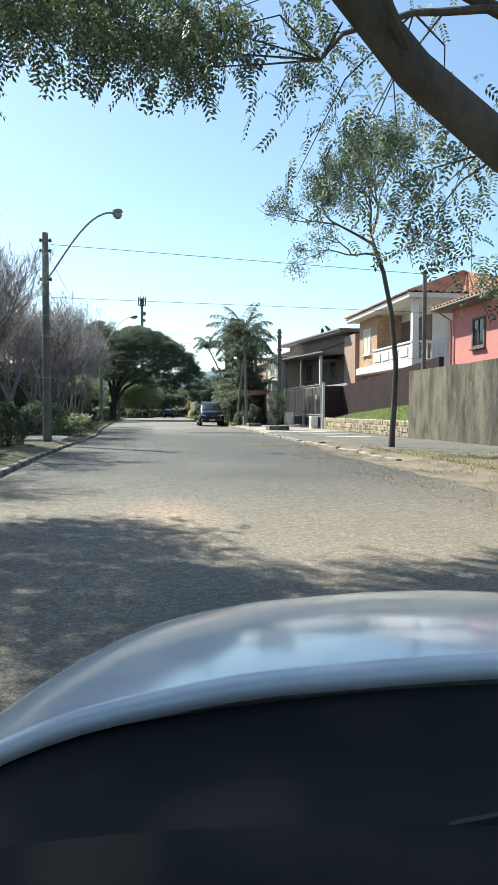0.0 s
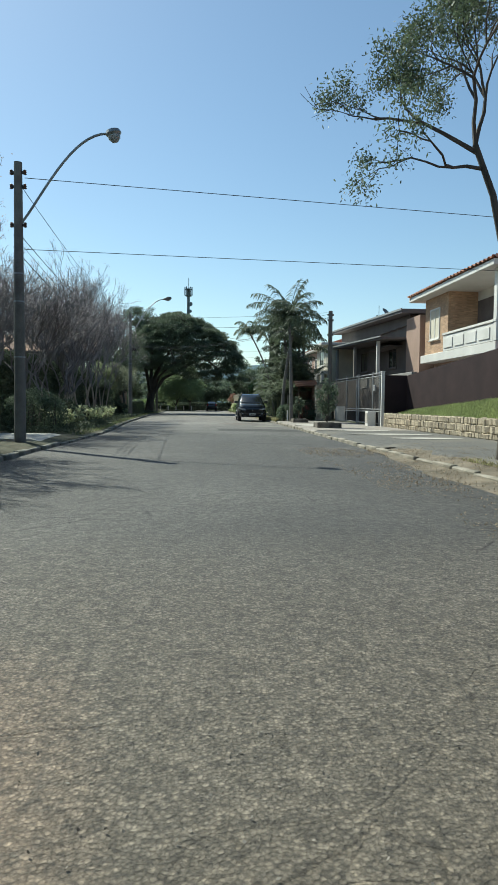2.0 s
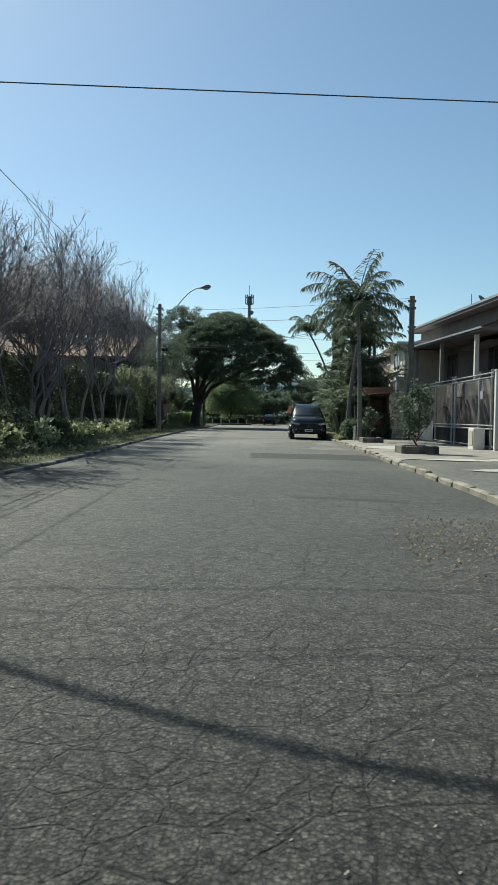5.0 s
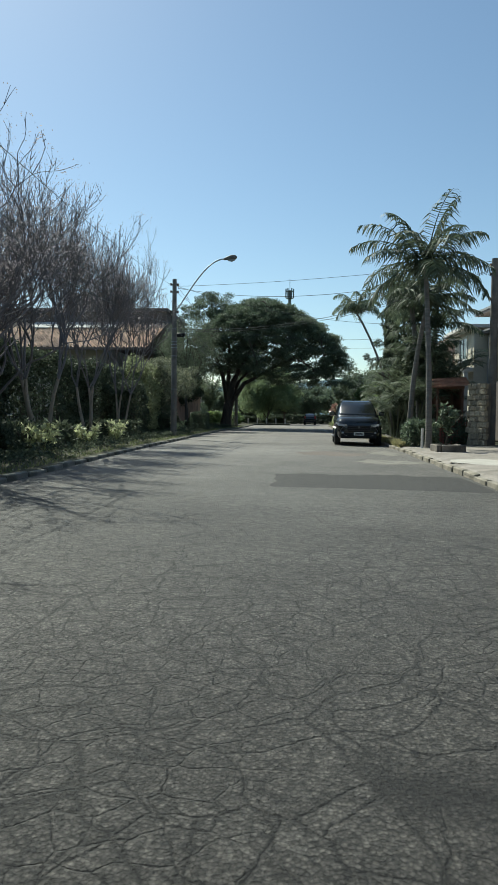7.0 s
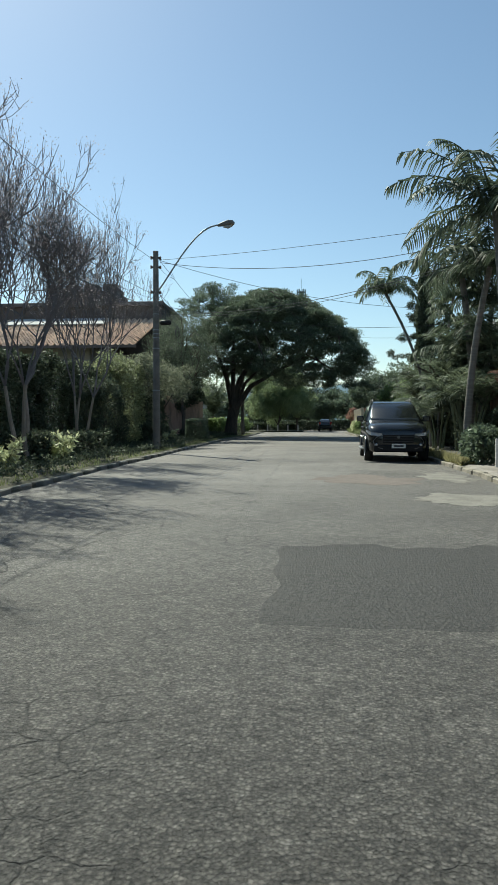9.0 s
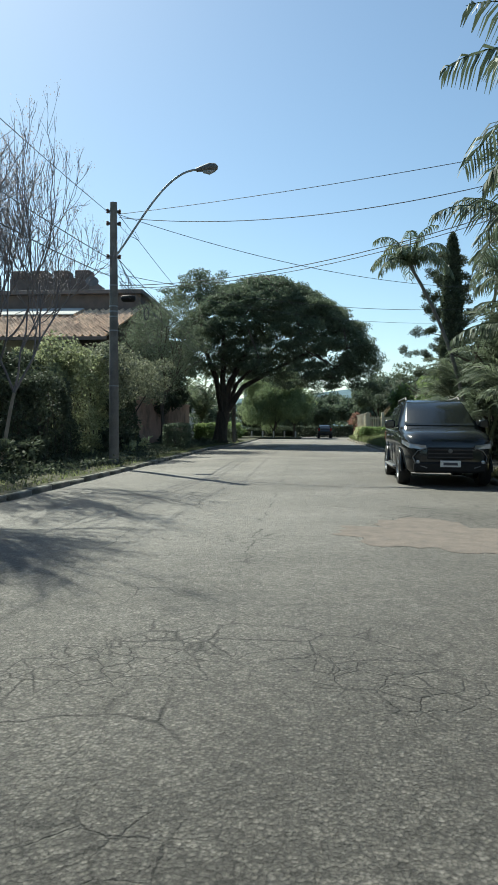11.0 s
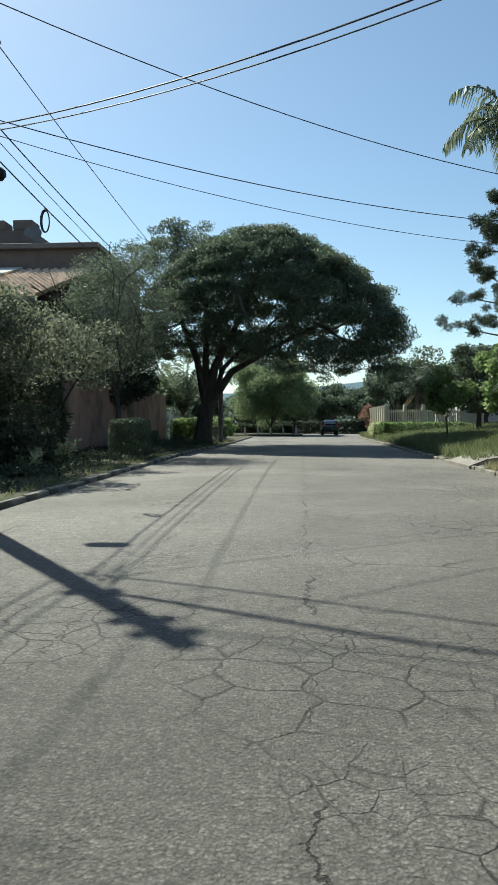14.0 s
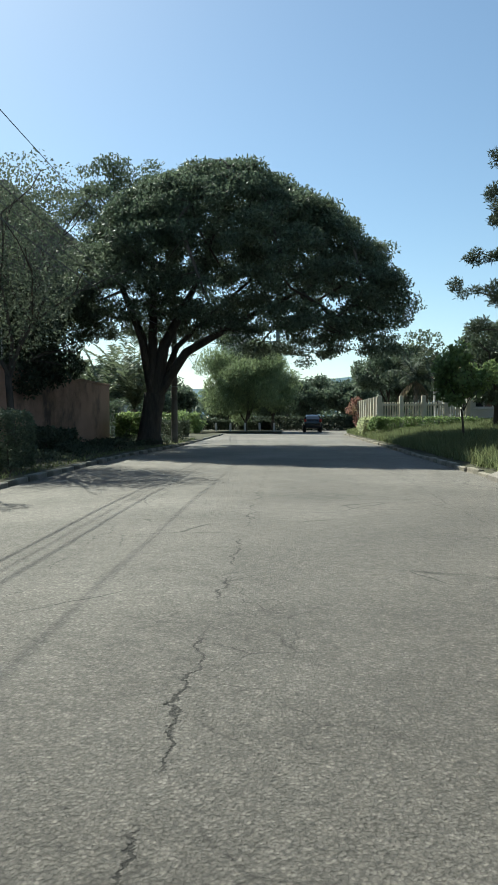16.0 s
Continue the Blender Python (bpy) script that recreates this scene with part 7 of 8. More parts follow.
# cream fence on the right
cf = thing("cream_fence", pose(0, 0, 0), "cream painted garden fence with posts and panels", "fence")
part("panel", Geo().box(8.0, 96.0, 0.2, 8.12, 106.0, 2.15, 0.01), CREAM, cf)
for k in range(9):
    y = 96.0 + k * 1.25
    part("post", Geo().box(7.9, y - 0.1, 0.0, 8.2, y + 0.1, 2.35, 0.015), CREAM, cf)
for k in range(5):
    x = 8.05 + k * 1.2
    part("post", Geo().box(x - 0.1, 95.85, 0.0, x + 0.1, 96.1, 2.4, 0.015), CREAM, cf)
part("rail", Geo().box(8.15, 95.9, 1.85, 12.85, 95.98, 1.95, 0.008), CREAM, cf)
part("rail", Geo().box(8.15, 95.9, 0.75, 12.85, 95.98, 0.85, 0.008), CREAM, cf)
for k in range(34):
    x = 8.25 + k * 0.138
    part("slat", Geo().box(x - 0.04, 95.985, 0.5, x + 0.04, 96.02, 2.05, 0.006), CREAM, cf)
hedge("low_hedge", pose(10.2, 94.0, 0.6), 5.4, 1.0, 0.6, LEAF_LIGHT, "low sunlit hedge in front of the fence", 5000, 0.14, 230, 0.2, "hedge", 0.2)
hedge("yellow_bush", pose(7.8, 98.0, 0.2), 1.2, 3.4, 1.0, LEAF_YELLOW, "yellow-green bush by the kerb", 3200, 0.15, 231, 0.3, "bush", 0.6)

# ---------- left: terracotta wall and house ----------
wall_slab("wall_terracotta", 69.8, 91.0, -5.85, 0.22, lambda y: 2.72, WALL_TERRA, "terracotta rendered garden wall with dark stains")
setting("wall_terracotta_cap", Geo().box(-5.9, 69.8, 2.723, -5.58, 91.0, 2.82, 0.01), WALL_TERRA, "coping of the terracotta wall", "wall")
for k in range(5):
    sp = thing("fence_spike", pose(-5.74, 71.5 + 3.6 * k, 2.8), "thin white electric fence rod on the wall", "fence rod", "fence rods")
    part("rod", Geo().tube([(0, 0, -0.04), (0, 0, 1.15)], 0.018, 6), WALL_WHITE, sp)
    for z in (0.3, 0.6, 0.9):
        part("insulator", Geo().lathe([(0.02, -0.02), (0.03, 0), (0.02, 0.02)], 8, (0, 0, z)), PLASTIC, sp)


def tiled_house_left():
    h = thing("tiled_house", pose(0, 0, 0), "house with weathered tile roof and dark upper storey", "house")
    part("wall", Geo().box(-24, 76.6, -0.05, -10.6, 92.0, 6.0), WALL_SHADE, h, "grey walls")
    tile_roof("roof", [(-26, 75.0, 5.85), (-7.2, 75.0, 5.85), (-7.2, 83.0, 8.6), (-26, 83.0, 8.6)], "weathered pale clay tile roof", TILE_PALE, h, 0.42)
    part("roof_edge", Geo().box(-26, 74.88, 5.68, -7.2, 75.0, 5.86, 0.01), BROWN_CLAD, h)
    part("upper_storey", Geo().box(-24, 83.1, 6.0, -7.4, 92, 9.6), BROWN_CLAD, h, "dark brown upper storey")
    part("upper_roof", Geo().box(-24.3, 82.7, 9.6, -7.2, 92.3, 9.85, 0.02), DARK_ROOF, h)
    part("parapet_block", Geo().box(-16.6, 84.5, 9.85, -11.2, 88, 11.0), BROWN_CLAD, h, "dark brown parapet block")
    for k in range(4):
        part("merlon", Geo().box(-16.5 + 1.45 * k, 84.45, 11.0, -15.5 + 1.45 * k, 85.5, 11.5, 0.03), BROWN_CLAD, h)
    for k in range(4):
        part("roof_panel", Geo().prism([(80.6, 7.93), (82.6, 8.62), (82.6, 8.68), (80.6, 7.99)], 1.75, "x", -18.2 + 1.85 * k), FAR_WALL, h, "pale solar panel near the ridge")
    part("satellite_dish", Geo().lathe([(0.02, 0), (0.25, 0.04), (0.42, 0.13)], 14), GREY_METAL, h, "", True, pose(-10.6, 83.2, 10.4, 60, 0, 20))
    part("dish_mast", Geo().tube([(-10.6, 83.3, 9.8), (-10.6, 83.2, 10.4)], 0.03, 6), GREY_METAL, h)
    return h


tiled_house_left()
far_house("white_house", pose(-20, 44, 0), 9, 12, 5.2, "pale house behind the tall hedge", WALL_WHITE, TILE_PALE, 4)
far_house("white_house", pose(-14, 112, 0), 10, 8, 3.6, "low white house behind the short palms", WALL_WHITE, TILE_PALE, 5)

# ---------- vehicles ----------


def wheel(parent, x, y, z, r, w, side):
    wh = part("wheel", Geo().lathe([(r * 0.64, -w / 2), (r * 0.93, -w / 2), (r, -w * 0.36), (r, w * 0.36), (r * 0.93, w / 2), (r * 0.64, w / 2), (r * 0.62, w * 0.2), (r * 0.62, -w * 0.2), (r * 0.64, -w / 2)], 28, (0, 0, 0), False), RUBBER, parent, "black tyre", True, pose(x, y, z, 0, 90, 0))
    part("hub", Geo().lathe([(r * 0.02, w * 0.1), (r * 0.63, w * 0.12), (r * 0.63, w * 0.02)], 20), PLASTIC, wh, "dark hub", True, pose(0, 0, 0, 0 if side > 0 else 180, 0, 0))
    rim = Geo().lathe([(r * 0.6, w * 0.1), (r * 0.67, w * 0.44), (r * 0.63, w * 0.46), (r * 0.57, w * 0.34)], 26, (0, 0, 0), False)
    for k in range(6):
        for off in (-0.13, 0.13):
            a = 2 * math.pi * k / 6
            c, s = math.cos(a + off * 0.35), math.sin(a + off * 0.35)
            c2, s2 = math.cos(a + off * 1.5), math.sin(a + off * 1.5)
            rim.tube([(c * r * 0.12, s * r * 0.12, w * 0.3), (c2 * r * 0.61, s2 * r * 0.61, w * 0.36)], [0.022, 0.016], 6)
    rim.lathe([(0.06, w * 0.2), (0.06, w * 0.34), (0.03, w * 0.36)], 12)
    part("rim", rim, ALLOY, wh, "silver spoked rim", True, pose(0, 0, 0, 0 if side > 0 else 180, 0, 0))
    return wh


def car(name, m, L, W, H, paint, label, wheelbase, r, suv=True, bonnet=0.98):
    """A car, front towards -y, origin on the ground under its middle."""
    t = thing(name, m, label, "car")
    f, b = -L / 2, L / 2
    ax0, ax1 = f + 0.9, f + 0.9 + wheelbase
    # cross sections: (y, half width, belt height, bottom)
    secs = [(f, 0.66, 0.84, 0.44), (f + 0.06, 0.8, 0.94, 0.34), (f + 0.2, 0.9, bonnet - 0.04, 0.3), (f + 0.45, 0.965, bonnet + 0.01, 0.29), (f + 0.75, 0.99, bonnet + 0.04, 0.3), (f + 1.1, 1.0, bonnet + 0.07, 0.3), (f + 1.4, 1.0, bonnet + 0.1, 0.3), (0.0, 1.0, bonnet + 0.12, 0.3), (b - 1.0, 1.0, bonnet + 0.14, 0.3), (b - 0.3, 0.97, bonnet + 0.12, 0.34), (b - 0.05, 0.9, bonnet, 0.4), (b, 0.8, bonnet - 0.1, 0.5)]
    g = Geo()
    for y, hw, top, bot in secs:
        w = W / 2 * hw
        mid = bot + (top - bot) * 0.5
        ring = [(w * 0.88, bot), (w * 0.975, bot + 0.07), (w * 0.99, mid - 0.08), (w * 0.985, mid), (w, mid + 0.08), (w * 0.995, top - 0.14), (w * 0.965, top - 0.07), (w * 0.9, top - 0.025), (w * 0.78, top), (w * 0.7, top + 0.022), (w * 0.3, top + 0.035)]
        pts = ring + [(-x, z) for x, z in reversed(ring)]
        n = len(pts)
        g.v.extend((x, y, z) for x, z in pts)
    for i in range(len(secs) - 1):
        for k in range(n):
            p, q = i * n + k, i * n + (k + 1) % n
            g.f.append((p, q, q + n, p + n))
    g.f.append(tuple(range(n))[::-1])
    g.f.append(tuple((len(secs) - 1) * n + k for k in range(n)))
    body = part("body", g, paint, t, "", True)
    # cabin
    c = Geo()
    z0 = bonnet + 0.06
    if suv:
        rows = [(f + 1.2, 0.86, z0 + 0.02), (f + 1.7, 0.775, z0 + 0.42), (f + 2.05, 0.725, H - 0.1), (f + 2.45, 0.715, H - 0.02), (b - 1.2, 0.705, H - 0.03), (b - 0.5, 0.69, H - 0.1), (b - 0.12, 0.84, z0 + 0.02)]
    else:
        rows = [(f + 1.05, 0.86, z0 + 0.02), (f + 1.75, 0.76, H - 0.08), (f + 2.1, 0.74, H), (b - 1.3, 0.72, H - 0.04), (b - 0.75, 0.72, H - 0.16), (b - 0.2, 0.82, z0 + 0.02)]
    for y, hw, z in rows:
        w = W / 2
        c.v.extend([(w * 0.97, y if z < z0 + 0.1 else y, z0 - 0.03), (w * hw, y, z - 0.05), (w * hw * 0.93, y, z), (-w * hw * 0.93, y, z), (-w * hw, y, z - 0.05), (-w * 0.97, y, z0 - 0.03)])
    for i in range(len(rows) - 1):
        for k in range(5):
            p = i * 6 + k
            c.f.append((p, p + 1, p + 7, p + 6))
    c.f.append(tuple(range(6))[::-1])
    c.f.append(tuple((len(rows) - 1) * 6 + k for k in range(6)))
    part("cabin", c, paint, t, "", True)
    w = W / 2
    # glass, set a little proud of the cabin
    wy0, wz0, wy1, wz1 = rows[0][0] + 0.1, z0 + 0.1, rows[2 if suv else 1][0] - 0.02, H - 0.16
    wt = 0.655 if suv else 0.72
    part("windscreen", Geo().add([(-w * 0.82, wy0 - 0.015, wz0), (w * 0.82, wy0 - 0.015, wz0), (w * wt, wy1 - 0.015, wz1), (-w * wt, wy1 - 0.015, wz1), (-w * 0.82, wy0 + 0.02, wz0), (w * 0.82, wy0 + 0.02, wz0), (w * wt, wy1 + 0.02, wz1), (-w * wt, wy1 + 0.02, wz1)], [(0, 1, 2, 3), (7, 6, 5, 4), (0, 4, 5, 1), (1, 5, 6, 2), (2, 6, 7, 3), (3, 7, 4, 0)]), GLASS, t, "dark windscreen")
    ry0, ry1 = rows[-1][0], rows[-2][0]
    part("rear_window", Geo().add([(-w * 0.7, ry0 - 0.06, z0 + 0.12), (w * 0.7, ry0 - 0.06, z0 + 0.12), (w * 0.66, ry1 + 0.06, H - 0.2), (-w * 0.66, ry1 + 0.06, H - 0.2), (-w * 0.7, ry0 + 0.02, z0 + 0.12), (w * 0.7, ry0 + 0.02, z0 + 0.12), (w * 0.66, ry1 + 0.12, H - 0.2), (-w * 0.66, ry1 + 0.12, H - 0.2)], [(0, 1, 2, 3), (7, 6, 5, 4), (0, 4, 5, 1), (1, 5, 6, 2), (2, 6, 7, 3), (3, 7, 4, 0)]), GLASS, t)
    splits = (rows[0][0] + 0.75, f + L * 0.52, f + L * 0.72, b - 0.55)
    for s in (-1, 1):
        for k in range(3):
            y0, y1 = splits[k] + 0.05, splits[k + 1] - 0.05
            lo, hi = (w * 0.942, w * 0.762) if suv else (w * 0.955, w * 0.8)
            top = H - 0.17
            a0 = y0 + (0.22 if k == 0 else 0)
            a1 = y1 - (0.12 if k == 2 else 0)
            vs = [(s * lo, y0 - (0.3 if k == 0 else 0), z0 + 0.06), (s * lo, y1, z0 + 0.06), (s * hi, a1, top), (s * hi, a0, top)]
            vs += [(x - s * 0.05, y, z) for x, y, z in vs]
            part("side_window", Geo().add([(x + s * 0.012, y, z) for x, y, z in vs], [(0, 1, 2, 3), (7, 6, 5, 4), (0, 4, 5, 1), (1, 5, 6, 2), (2, 6, 7, 3), (3, 7, 4, 0)]), GLASS, t, "dark side window")
        mir = part("mirror", Geo().box(-0.11, -0.07, -0.08, 0.11, 0.08, 0.1, 0.03), paint, t, "", True, pose(s * (w + 0.12), rows[0][0] + 0.55, z0 + 0.12))
        part("mirror_arm", Geo().box(-s * 0.18 - 0.05, -0.02, -0.07, -s * 0.18 + 0.08, 0.03, -0.02), PLASTIC, mir)
        for y in (ax0, ax1):
            part("wheel_arch", Geo().prism([(y + (r + 0.1) * math.cos(a), 0.3 + (r + 0.09) * math.sin(a)) for a in (math.pi * k / 14 for k in range(15))], 0.03, "x", s * w - (0.026 if s > 0 else 0.004)), PLASTIC, t, "black wheel well")
            part("wheel_flare", Geo().tube([(s * (w + 0.005), y + (r + 0.1) * math.cos(a), 0.3 + (r + 0.09) * math.sin(a)) for a in (math.pi * k / 16 for k in range(17))], 0.02, 7), paint, t, "", True)
            wheel(t, s * (w - 0.09), y, r, r, 0.24, s)
        part("headlight", Geo().add([(s * w * 1.0, f + 0.4, 0.96), (s * w * 0.87, f + 0.06, 0.89), (s * w * 0.52, f - 0.04, 0.85), (s * w * 0.52, f - 0.03, 0.77), (s * w * 0.88, f + 0.05, 0.795), (s * w * 1.005, f + 0.36, 0.88), (s * w * 0.8, f + 0.5, 0.8)], [(0, 1, 4, 5), (1, 2, 3, 4), (0, 6, 1), (1, 6, 2), (2, 6, 3), (3, 6, 4), (4, 6, 5), (5, 6, 0)]), HEADLAMP, t, "clear headlight")
        part("tail_light", Geo().box(s * w * 0.84 - 0.1, b - 0.16, 0.85, s * w * 0.84 + 0.1, b - 0.02, 1.12, 0.02), RED_LAMP, t, "red tail light")
        part("side_sill", Geo().box(s * w - 0.05 if s > 0 else s * w - 0.03, ax0 + r + 0.15, 0.26, s * w + 0.03 if s > 0 else s * w + 0.05, ax1 - r - 0.15, 0.4, 0.02), PLASTIC, t)
        part("door_handle", Geo().box(s * w - 0.02, 0.0, z0 - 0.16, s * w + 0.025, 0.2, z0 - 0.12, 0.008), CHROME, t)
        part("door_handle", Geo().box(s * w - 0.02, 0.95, z0 - 0.16, s * w + 0.025, 1.15, z0 - 0.12, 0.008), CHROME, t)
        if suv:
            part("window_trim", Geo().tube([(s * (w * 0.942 + 0.014), splits[0] - 0.28, z0 + 0.05), (s * (w * 0.942 + 0.014), splits[3] - 0.1, z0 + 0.05)], 0.014, 6), CHROME, t, "chrome strip under the windows", True)
            part("front_trim", Geo().tube([(s * w * 0.5, f - 0.03, 0.8), (s * w * 0.7, f + 0.0, 0.74), (s * w * 0.8, f + 0.05, 0.62), (s * w * 0.74, f - 0.03, 0.47), (s * w * 0.5, f - 0.055, 0.4)], 0.012, 6), GREY_METAL, t, "grey trim beside the grille", True)
            part("fog_lamp", Geo().lathe([(0.04, -0.02), (0.036, 0.01), (0.02, 0.015)], 12), HEADLAMP, t, "round fog lamp", True, pose(s * w * 0.7, f - 0.03, 0.52, 90, 0, 0))
            part("side_step", Geo().box(s * w - (0.02 if s > 0 else 0.1), ax0 + r + 0.12, 0.33, s * w + (0.1 if s > 0 else 0.02), ax1 - r - 0.12, 0.38, 0.015), ALLOY, t, "silver side step")
            part("roof_rail", Geo().tube([(s * w * 0.66, f + 2.3, H - 0.03), (s * w * 0.66, f + 2.42, H + 0.035), (s * w * 0.655, b - 0.8, H + 0.02), (s * w * 0.65, b - 0.68, H - 0.06)], 0.018, 6), GREY_METAL, t, "grey roof rail", True)
            for y in (splits[0] - 0.12, splits[1], splits[2]):
                part("door_seam", Geo().tube([(s * (w * 0.985 + 0.002), y, 0.42), (s * (w + 0.001), y, 0.78), (s * (w * 0.97 + 0.004), y, z0 - 0.02)], 0.006, 5), PLASTIC, t, "dark door gap")
    part("grille", Geo().box(-w * 0.5, f - 0.012, 0.56, w * 0.5, f + 0.06, 0.82, 0.02), PLASTIC, t, "black grille")
    for k in range(3):
        part("grille_bar", Geo().box(-w * 0.48, f - 0.028, 0.6 + 0.075 * k, w * 0.48, f + 0.0, 0.625 + 0.075 * k, 0.005), DARK_METAL, t)
    part("badge", Geo().lathe([(0.045, -0.01), (0.04, 0.01), (0.01, 0.012)], 14), GREY_METAL, t, "", False, pose(0, f - 0.03, 0.74, 90, 0, 0))
    part("bumper", Geo().box(-w * 0.78, f - 0.05, 0.3, w * 0.78, f + 0.1, 0.52, 0.04), PLASTIC, t, "black lower bumper")
    pl = part("number_plate", Geo().box(-0.2, f - 0.065, 0.42, 0.2, f - 0.05, 0.55, 0.004), PLATE, t, "white number plate")
    part("plate_bar", Geo().box(-0.14, f - 0.069, 0.455, 0.14, f - 0.0652, 0.51), BAR, pl)
    return t


car("parked_suv", pose(6.03, 56.55, -0.02, 0, 0, -1.5), 4.75, 1.82, 1.87, CAR_DARK, "dark grey sport utility vehicle parked against the kerb", 2.8, 0.38, True, 1.1)
car("parked_hatchback", pose(5.15, 117.0, -0.03, 0, 0, 180), 4.1, 1.5, 1.5, CAR_DARK, "small dark car parked at the end of the street", 2.5, 0.31, False, 0.9)


def open_white_car(m):
    """The white compact car at the start of the way: bonnet, cowl, dashboard, tub and roof."""
    t = thing("white_compact_car", m, "white compact car seen over its dashboard and bonnet", "car")
    xc = 0.4

    def crown(x):
        q = abs(x - xc)
        return -0.175 * q * q - 0.8 * max(0, q - 0.55) ** 2

    def bonnet(u, v):
        s = 0.73 + 1.0 * v
        x = xc + (u - 0.5) * 1.72 * (1 - 0.12 * v * v)
        return (x, s + 0.02 - 0.03 * abs(x - xc), 0.895 + crown(x) - 0.06 * (s - 0.7) - 0.13 * (s - 0.7) ** 2 - 1.1 * max(0, s - 1.5) ** 2 + 0.004 * math.exp(-((abs(x - xc) - 0.42) / 0.09) ** 2))

    hood = part("bonnet", Geo().grid(40, 30, bonnet), CAR_WHITE, t, "glossy white bonnet", True)
    sd = hood.modifiers.new("thickness", "SOLIDIFY")
    sd.thickness = 0.02
    for s in (-1, 1):
        side = [bonnet(0.0 if s < 0 else 1.0, v / 12) for v in range(13)]
        g = Geo()
        g.grid(12, 6, lambda u, v, side=side, s=s: (side[round(u * 12)][0] + s * 0.05 * math.sin(math.pi * min(1, v * 1.2)), side[round(u * 12)][1], side[round(u * 12)][2] * (1 - v) + 0.28 * v))
        part("fender", g, CAR_WHITE, t, "", True)
        part("door", Geo().box(xc + s * 0.8 - 0.03, -1.9, 0.28, xc + s * 0.8 + 0.03, 0.54, 0.9, 0.02), CAR_WHITE, t)
        part("pillar", Geo().tube([(xc + s * 0.76, 0.5, 0.9), (xc + s * 0.66, -0.15, 1.42)], 0.035, 8), CAR_WHITE, t)
        part("pillar", Geo().tube([(xc + s * 0.78, -0.95, 0.88), (xc + s * 0.66, -1.0, 1.44)], 0.04, 8), CAR_WHITE, t)
        part("pillar", Geo().tube([(xc + s * 0.78, -2.1, 0.88), (xc + s * 0.64, -1.85, 1.42)], 0.05, 8), CAR_WHITE, t)
        for y in (1.0, -1.55):
            wheel(t, xc + s * 0.76, y, 0.3, 0.3, 0.19, s)
        part("headlight", Geo().box(xc + s * 0.58 - 0.14, 1.58, 0.46, xc + s * 0.58 + 0.14, 1.72, 0.58, 0.04), HEADLAMP, t, "clear headlight")
    part("front_bumper", Geo().box(xc - 0.7, 1.6, 0.24, xc + 0.7, 1.8, 0.56, 0.06), CAR_WHITE, t, "", True)
    part("tail", Geo().box(xc - 0.78, -2.35, 0.28, xc + 0.78, -1.9, 0.9, 0.08), CAR_WHITE, t, "", True)
    part("roof", Geo().grid(10, 12, lambda u, v: (xc + (u - 0.5) * 1.34, -1.9 + 1.78 * v, 1.44 + 0.05 * math.sin(math.pi * u) + 0.03 * math.sin(math.pi * v))), CAR_WHITE, t, "", True)
    part("floor", Geo().box(xc - 0.76, -2.2, 0.2, xc + 0.76, 1.3, 0.28), PLASTIC, t)

    def cowl(u, v):
        x = xc + (u - 0.5) * 1.5
        return (x, 0.39 + 0.35 * v, 0.9 + crown(x) - 0.03 * v - 0.03 * math.sin(math.pi * v))

    part("cowl", Geo().grid(24, 6, cowl), DASH, t, "black plastic cowl", True)
    part("wiper", Geo().tube([(xc - 0.5, 0.52, 0.78), (xc - 0.2, 0.5, 0.86), (xc + 0.25, 0.49, 0.9)], [0.01, 0.009, 0.006], 6), PLASTIC, t, "black wiper arm", True)

    def dash(u, v):
        x = xc + (u - 0.5) * 1.5
        return (x, -0.25 + 0.66 * v, 0.915 + crown(x) * 0.6 - 0.12 * (1 - v) ** 3 + 0.012 * math.sin(9 * u))

    part("dashboard", Geo().grid(30, 12, dash), DASH, t, "grey textured dashboard top", True)
    part("dash_front", Geo().box(xc - 0.74, -0.24, 0.35, xc + 0.74, -0.2, 0.77, 0.01), DASH, t)
    for s in (-0.37, 0.37):
        seat = part("seat", Geo().box(xc + s - 0.24, -0.95, 0.28, xc + s + 0.24, -0.45, 0.5, 0.06), DASH, t, "grey seat", True)
        part("seat_back", Geo().box(xc + s - 0.23, -1.1, 0.45, xc + s + 0.23, -0.95, 1.02, 0.05), DASH, seat, "", True)
    return t


open_white_car(pose(0.73, 3.035, 0.0, 0, 0, -10))

# ---------- the island and the distance ----------
setting("island", Geo().box(-16, 111.0, -0.05, 2.6, 119.5, 0.12, 0.03), LAWN, "kerbed planted island in the cross street", "island")
hedge("low_hedge", pose(-4.5, 118.6, 0.1), 13, 1.2, 0.8, LEAF_DARK, "low dark hedge across the end of the street", 18000, 0.2, 240, 0.15, "hedge", 0.1)
for k in range(9):
    b = thing("bollard", pose(-7.2 + 1.15 * k, 112.0, 0.1), "short pale concrete bollard on the island", "bollard", "bollards")
    part("shaft", Geo().lathe([(0.09, -0.03), (0.08, 0.6), (0.05, 0.68)], 10), PALE_SLAB, b, "", True)


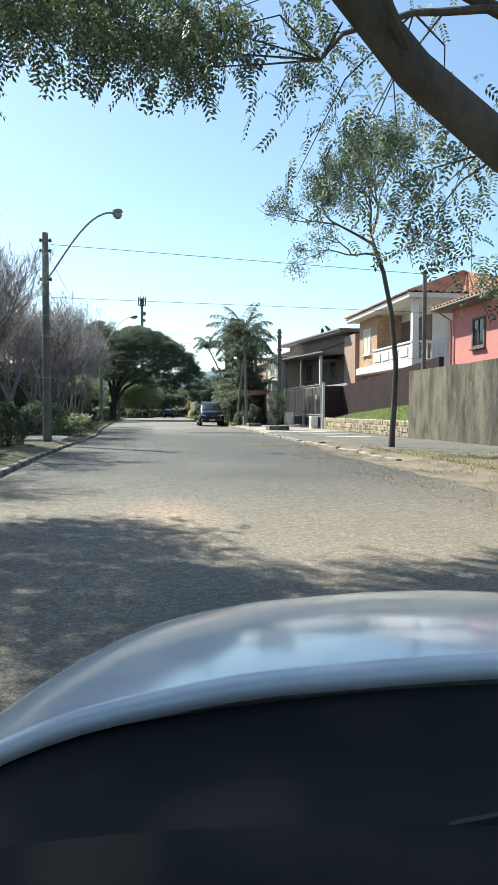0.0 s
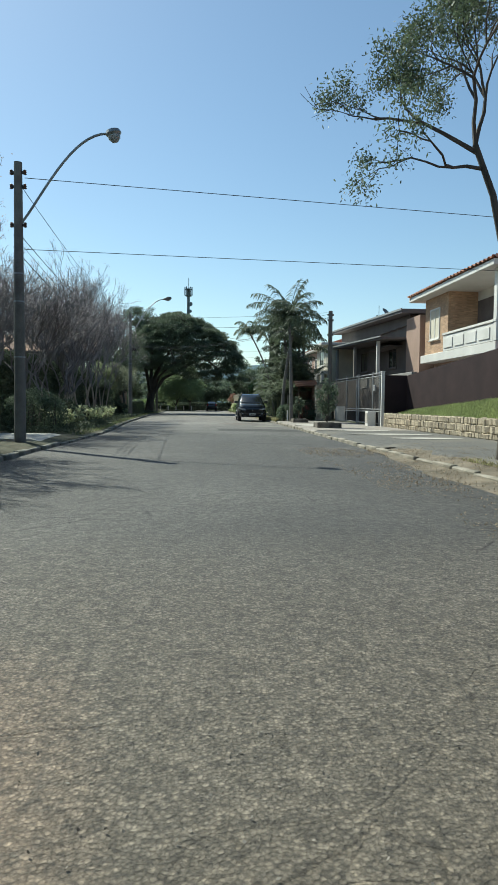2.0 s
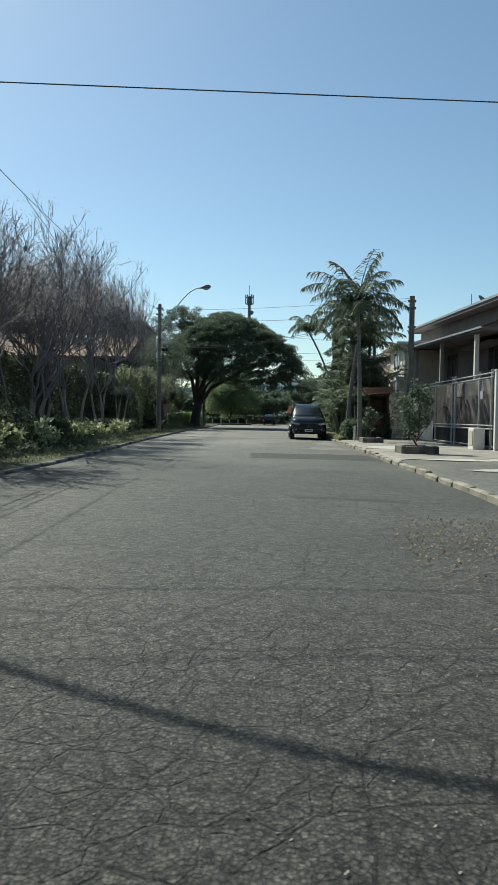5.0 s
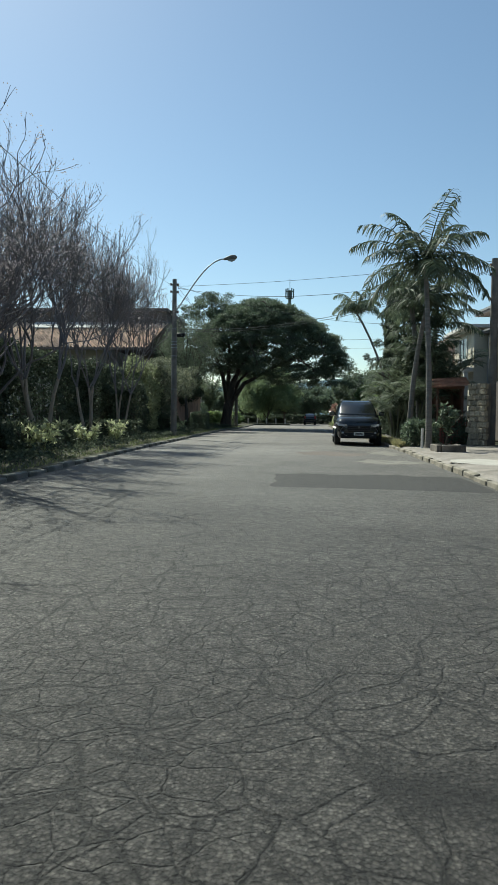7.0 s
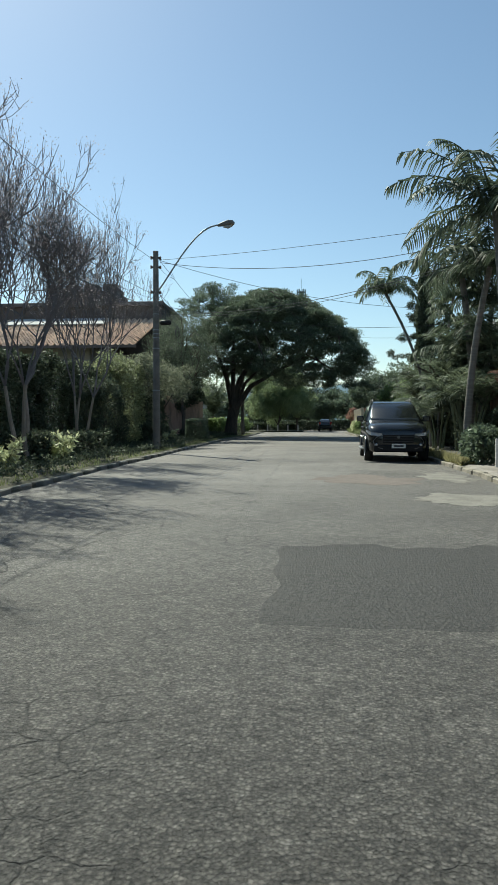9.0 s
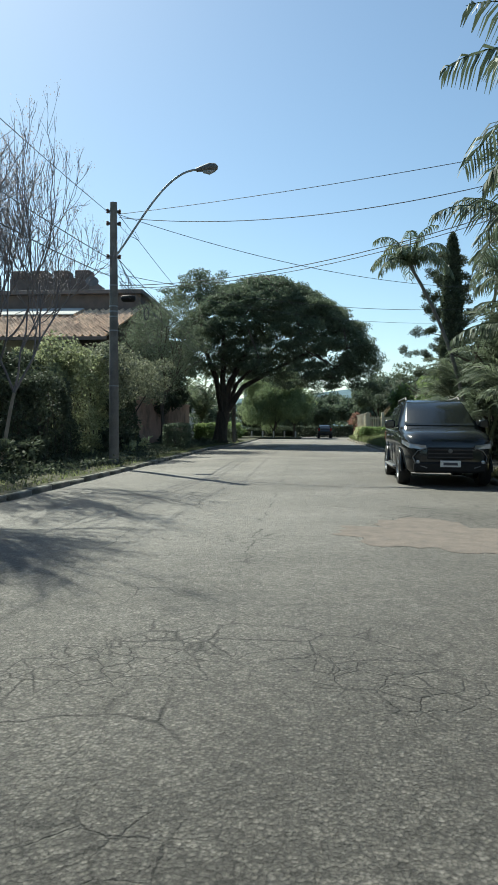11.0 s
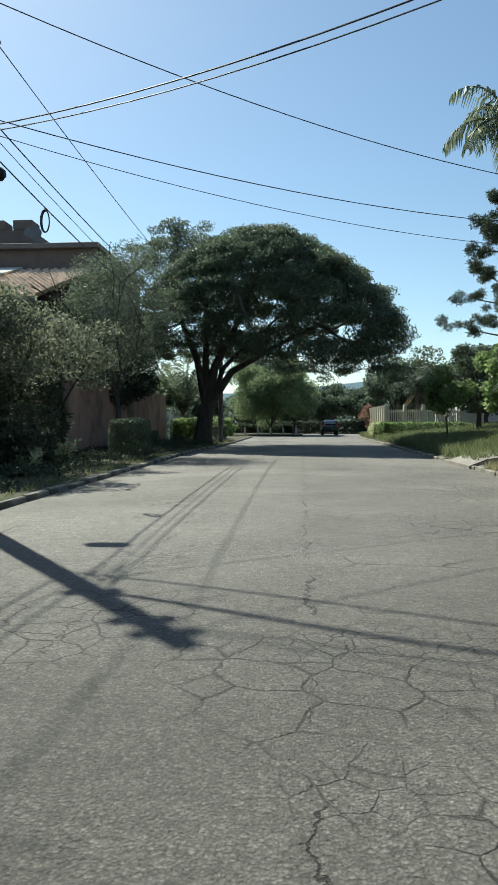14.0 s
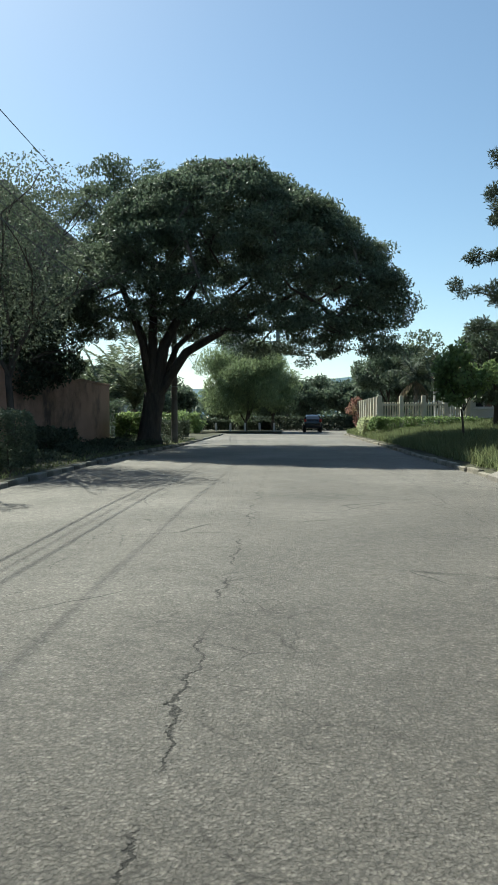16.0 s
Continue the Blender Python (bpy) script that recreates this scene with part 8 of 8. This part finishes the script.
def phone_mast(m, height):
    t = thing("phone_mast", m, "tall slim mobile phone mast with antennas", "mast")
    part("shaft", Geo().tube([(0, 0, -0.5), (0, 0, height)], [0.55, 0.4], 12), TOWER, t, "", True)
    for z in (height - 0.4, height - 2.2):
        part("platform", Geo().lathe([(0.9, 0), (1.0, 0.1), (0.9, 0.2)], 14, (0, 0, z)), TOWER, t)
    for k in range(6):
        a = k * math.pi / 3
        part("antenna", Geo().box(1.0 * math.cos(a) - 0.16, 1.0 * math.sin(a) - 0.16, height - 2.0, 1.0 * math.cos(a) + 0.16, 1.0 * math.sin(a) + 0.16, height + 0.4, 0.03), TOWER, t)
    part("lightning_rod", Geo().tube([(0, 0, height), (0, 0, height + 3)], 0.06, 5), TOWER, t)
    part("dish", Geo().lathe([(0.1, 0), (0.6, 0.25)], 12), TOWER, t, "", False, pose(0.6, -0.4, height - 4.5, 90, 0, 0))
    part("dish", Geo().lathe([(0.1, 0), (0.45, 0.2)], 12), TOWER, t, "", False, pose(0.6, -0.4, height - 6.5, 90, 0, 0))
    return t


phone_mast(pose(1.05, 208, 0), 34)


def tower_block(m, w, d, storeys, seed):
    h = storeys * 3.0
    t = thing("apartment_building", m, "pale high-rise apartment building far away", "building", "far buildings")
    part("wall", Geo().box(-w / 2, -d / 2, -1, w / 2, d / 2, h), FAR_WALL, t)
    part("roof", Geo().box(-w * 0.3, -d * 0.3, h, w * 0.3, d * 0.3, h + 3), FAR_WALL, t)
    pane = Geo().box(-0.8, -0.08, 0, 0.8, 0.04, 1.3).mesh("window")
    pane.materials.append(GLASS)
    cols = int(w / 3)
    for s in range(storeys):
        for k in range(cols):
            ob = new("window", pane)
            ob.parent = t
            ob.matrix_basis = pose(-w / 2 + (k + 0.5) * w / cols, -d / 2, s * 3 + 1.0)
    return t


tower_block(pose(-22, 400, 0), 14, 14, 15, 1)
tower_block(pose(-6, 430, 0), 9, 10, 12, 2)


def hill_place(u, v):
    x = -900 + 1800 * u
    return (x, 1100 + 250 * v, -2 + (92 + 30 * noise.noise((x * 0.004, 2.0, 0))) * math.sin(math.pi * min(1, v * 0.5 + 0.02)) * (0.5 + 0.5 * noise.noise((x * 0.0016 + 3, 0, 0))) * 1.4)


setting("hills", Geo().grid(80, 6, hill_place), HILL, "hazy blue-green hills on the horizon", "hills", True)

gen = np.random.default_rng(91)
wx, wy = gen.uniform(-110, 120, 26000), gen.uniform(168, 190, 26000)
wz = gen.uniform(0, 1, 26000) ** 0.7 * np.array([4.2 + 3.0 * noise.noise((x * 0.09, 5.0, 0.0)) for x in wx])
stuff("far_woods", Geo().quads(leaves(np.stack([wx, wy, wz], 1), 0.9, 0.55, 0.1, 0.4, gen)), LEAF_TREE, "hazy belt of far trees behind the cross street", "woods")

# ---------- kerbs, stone by stone ----------
kerb("kerb_left", left_edge, 8, 107, "old mossy concrete kerb along the verge", OLD_STONES)
kerb("kerb_right", lambda y: right_edge(y) + 0.06, 18, 107, "old concrete kerb along the pavement", STONES)
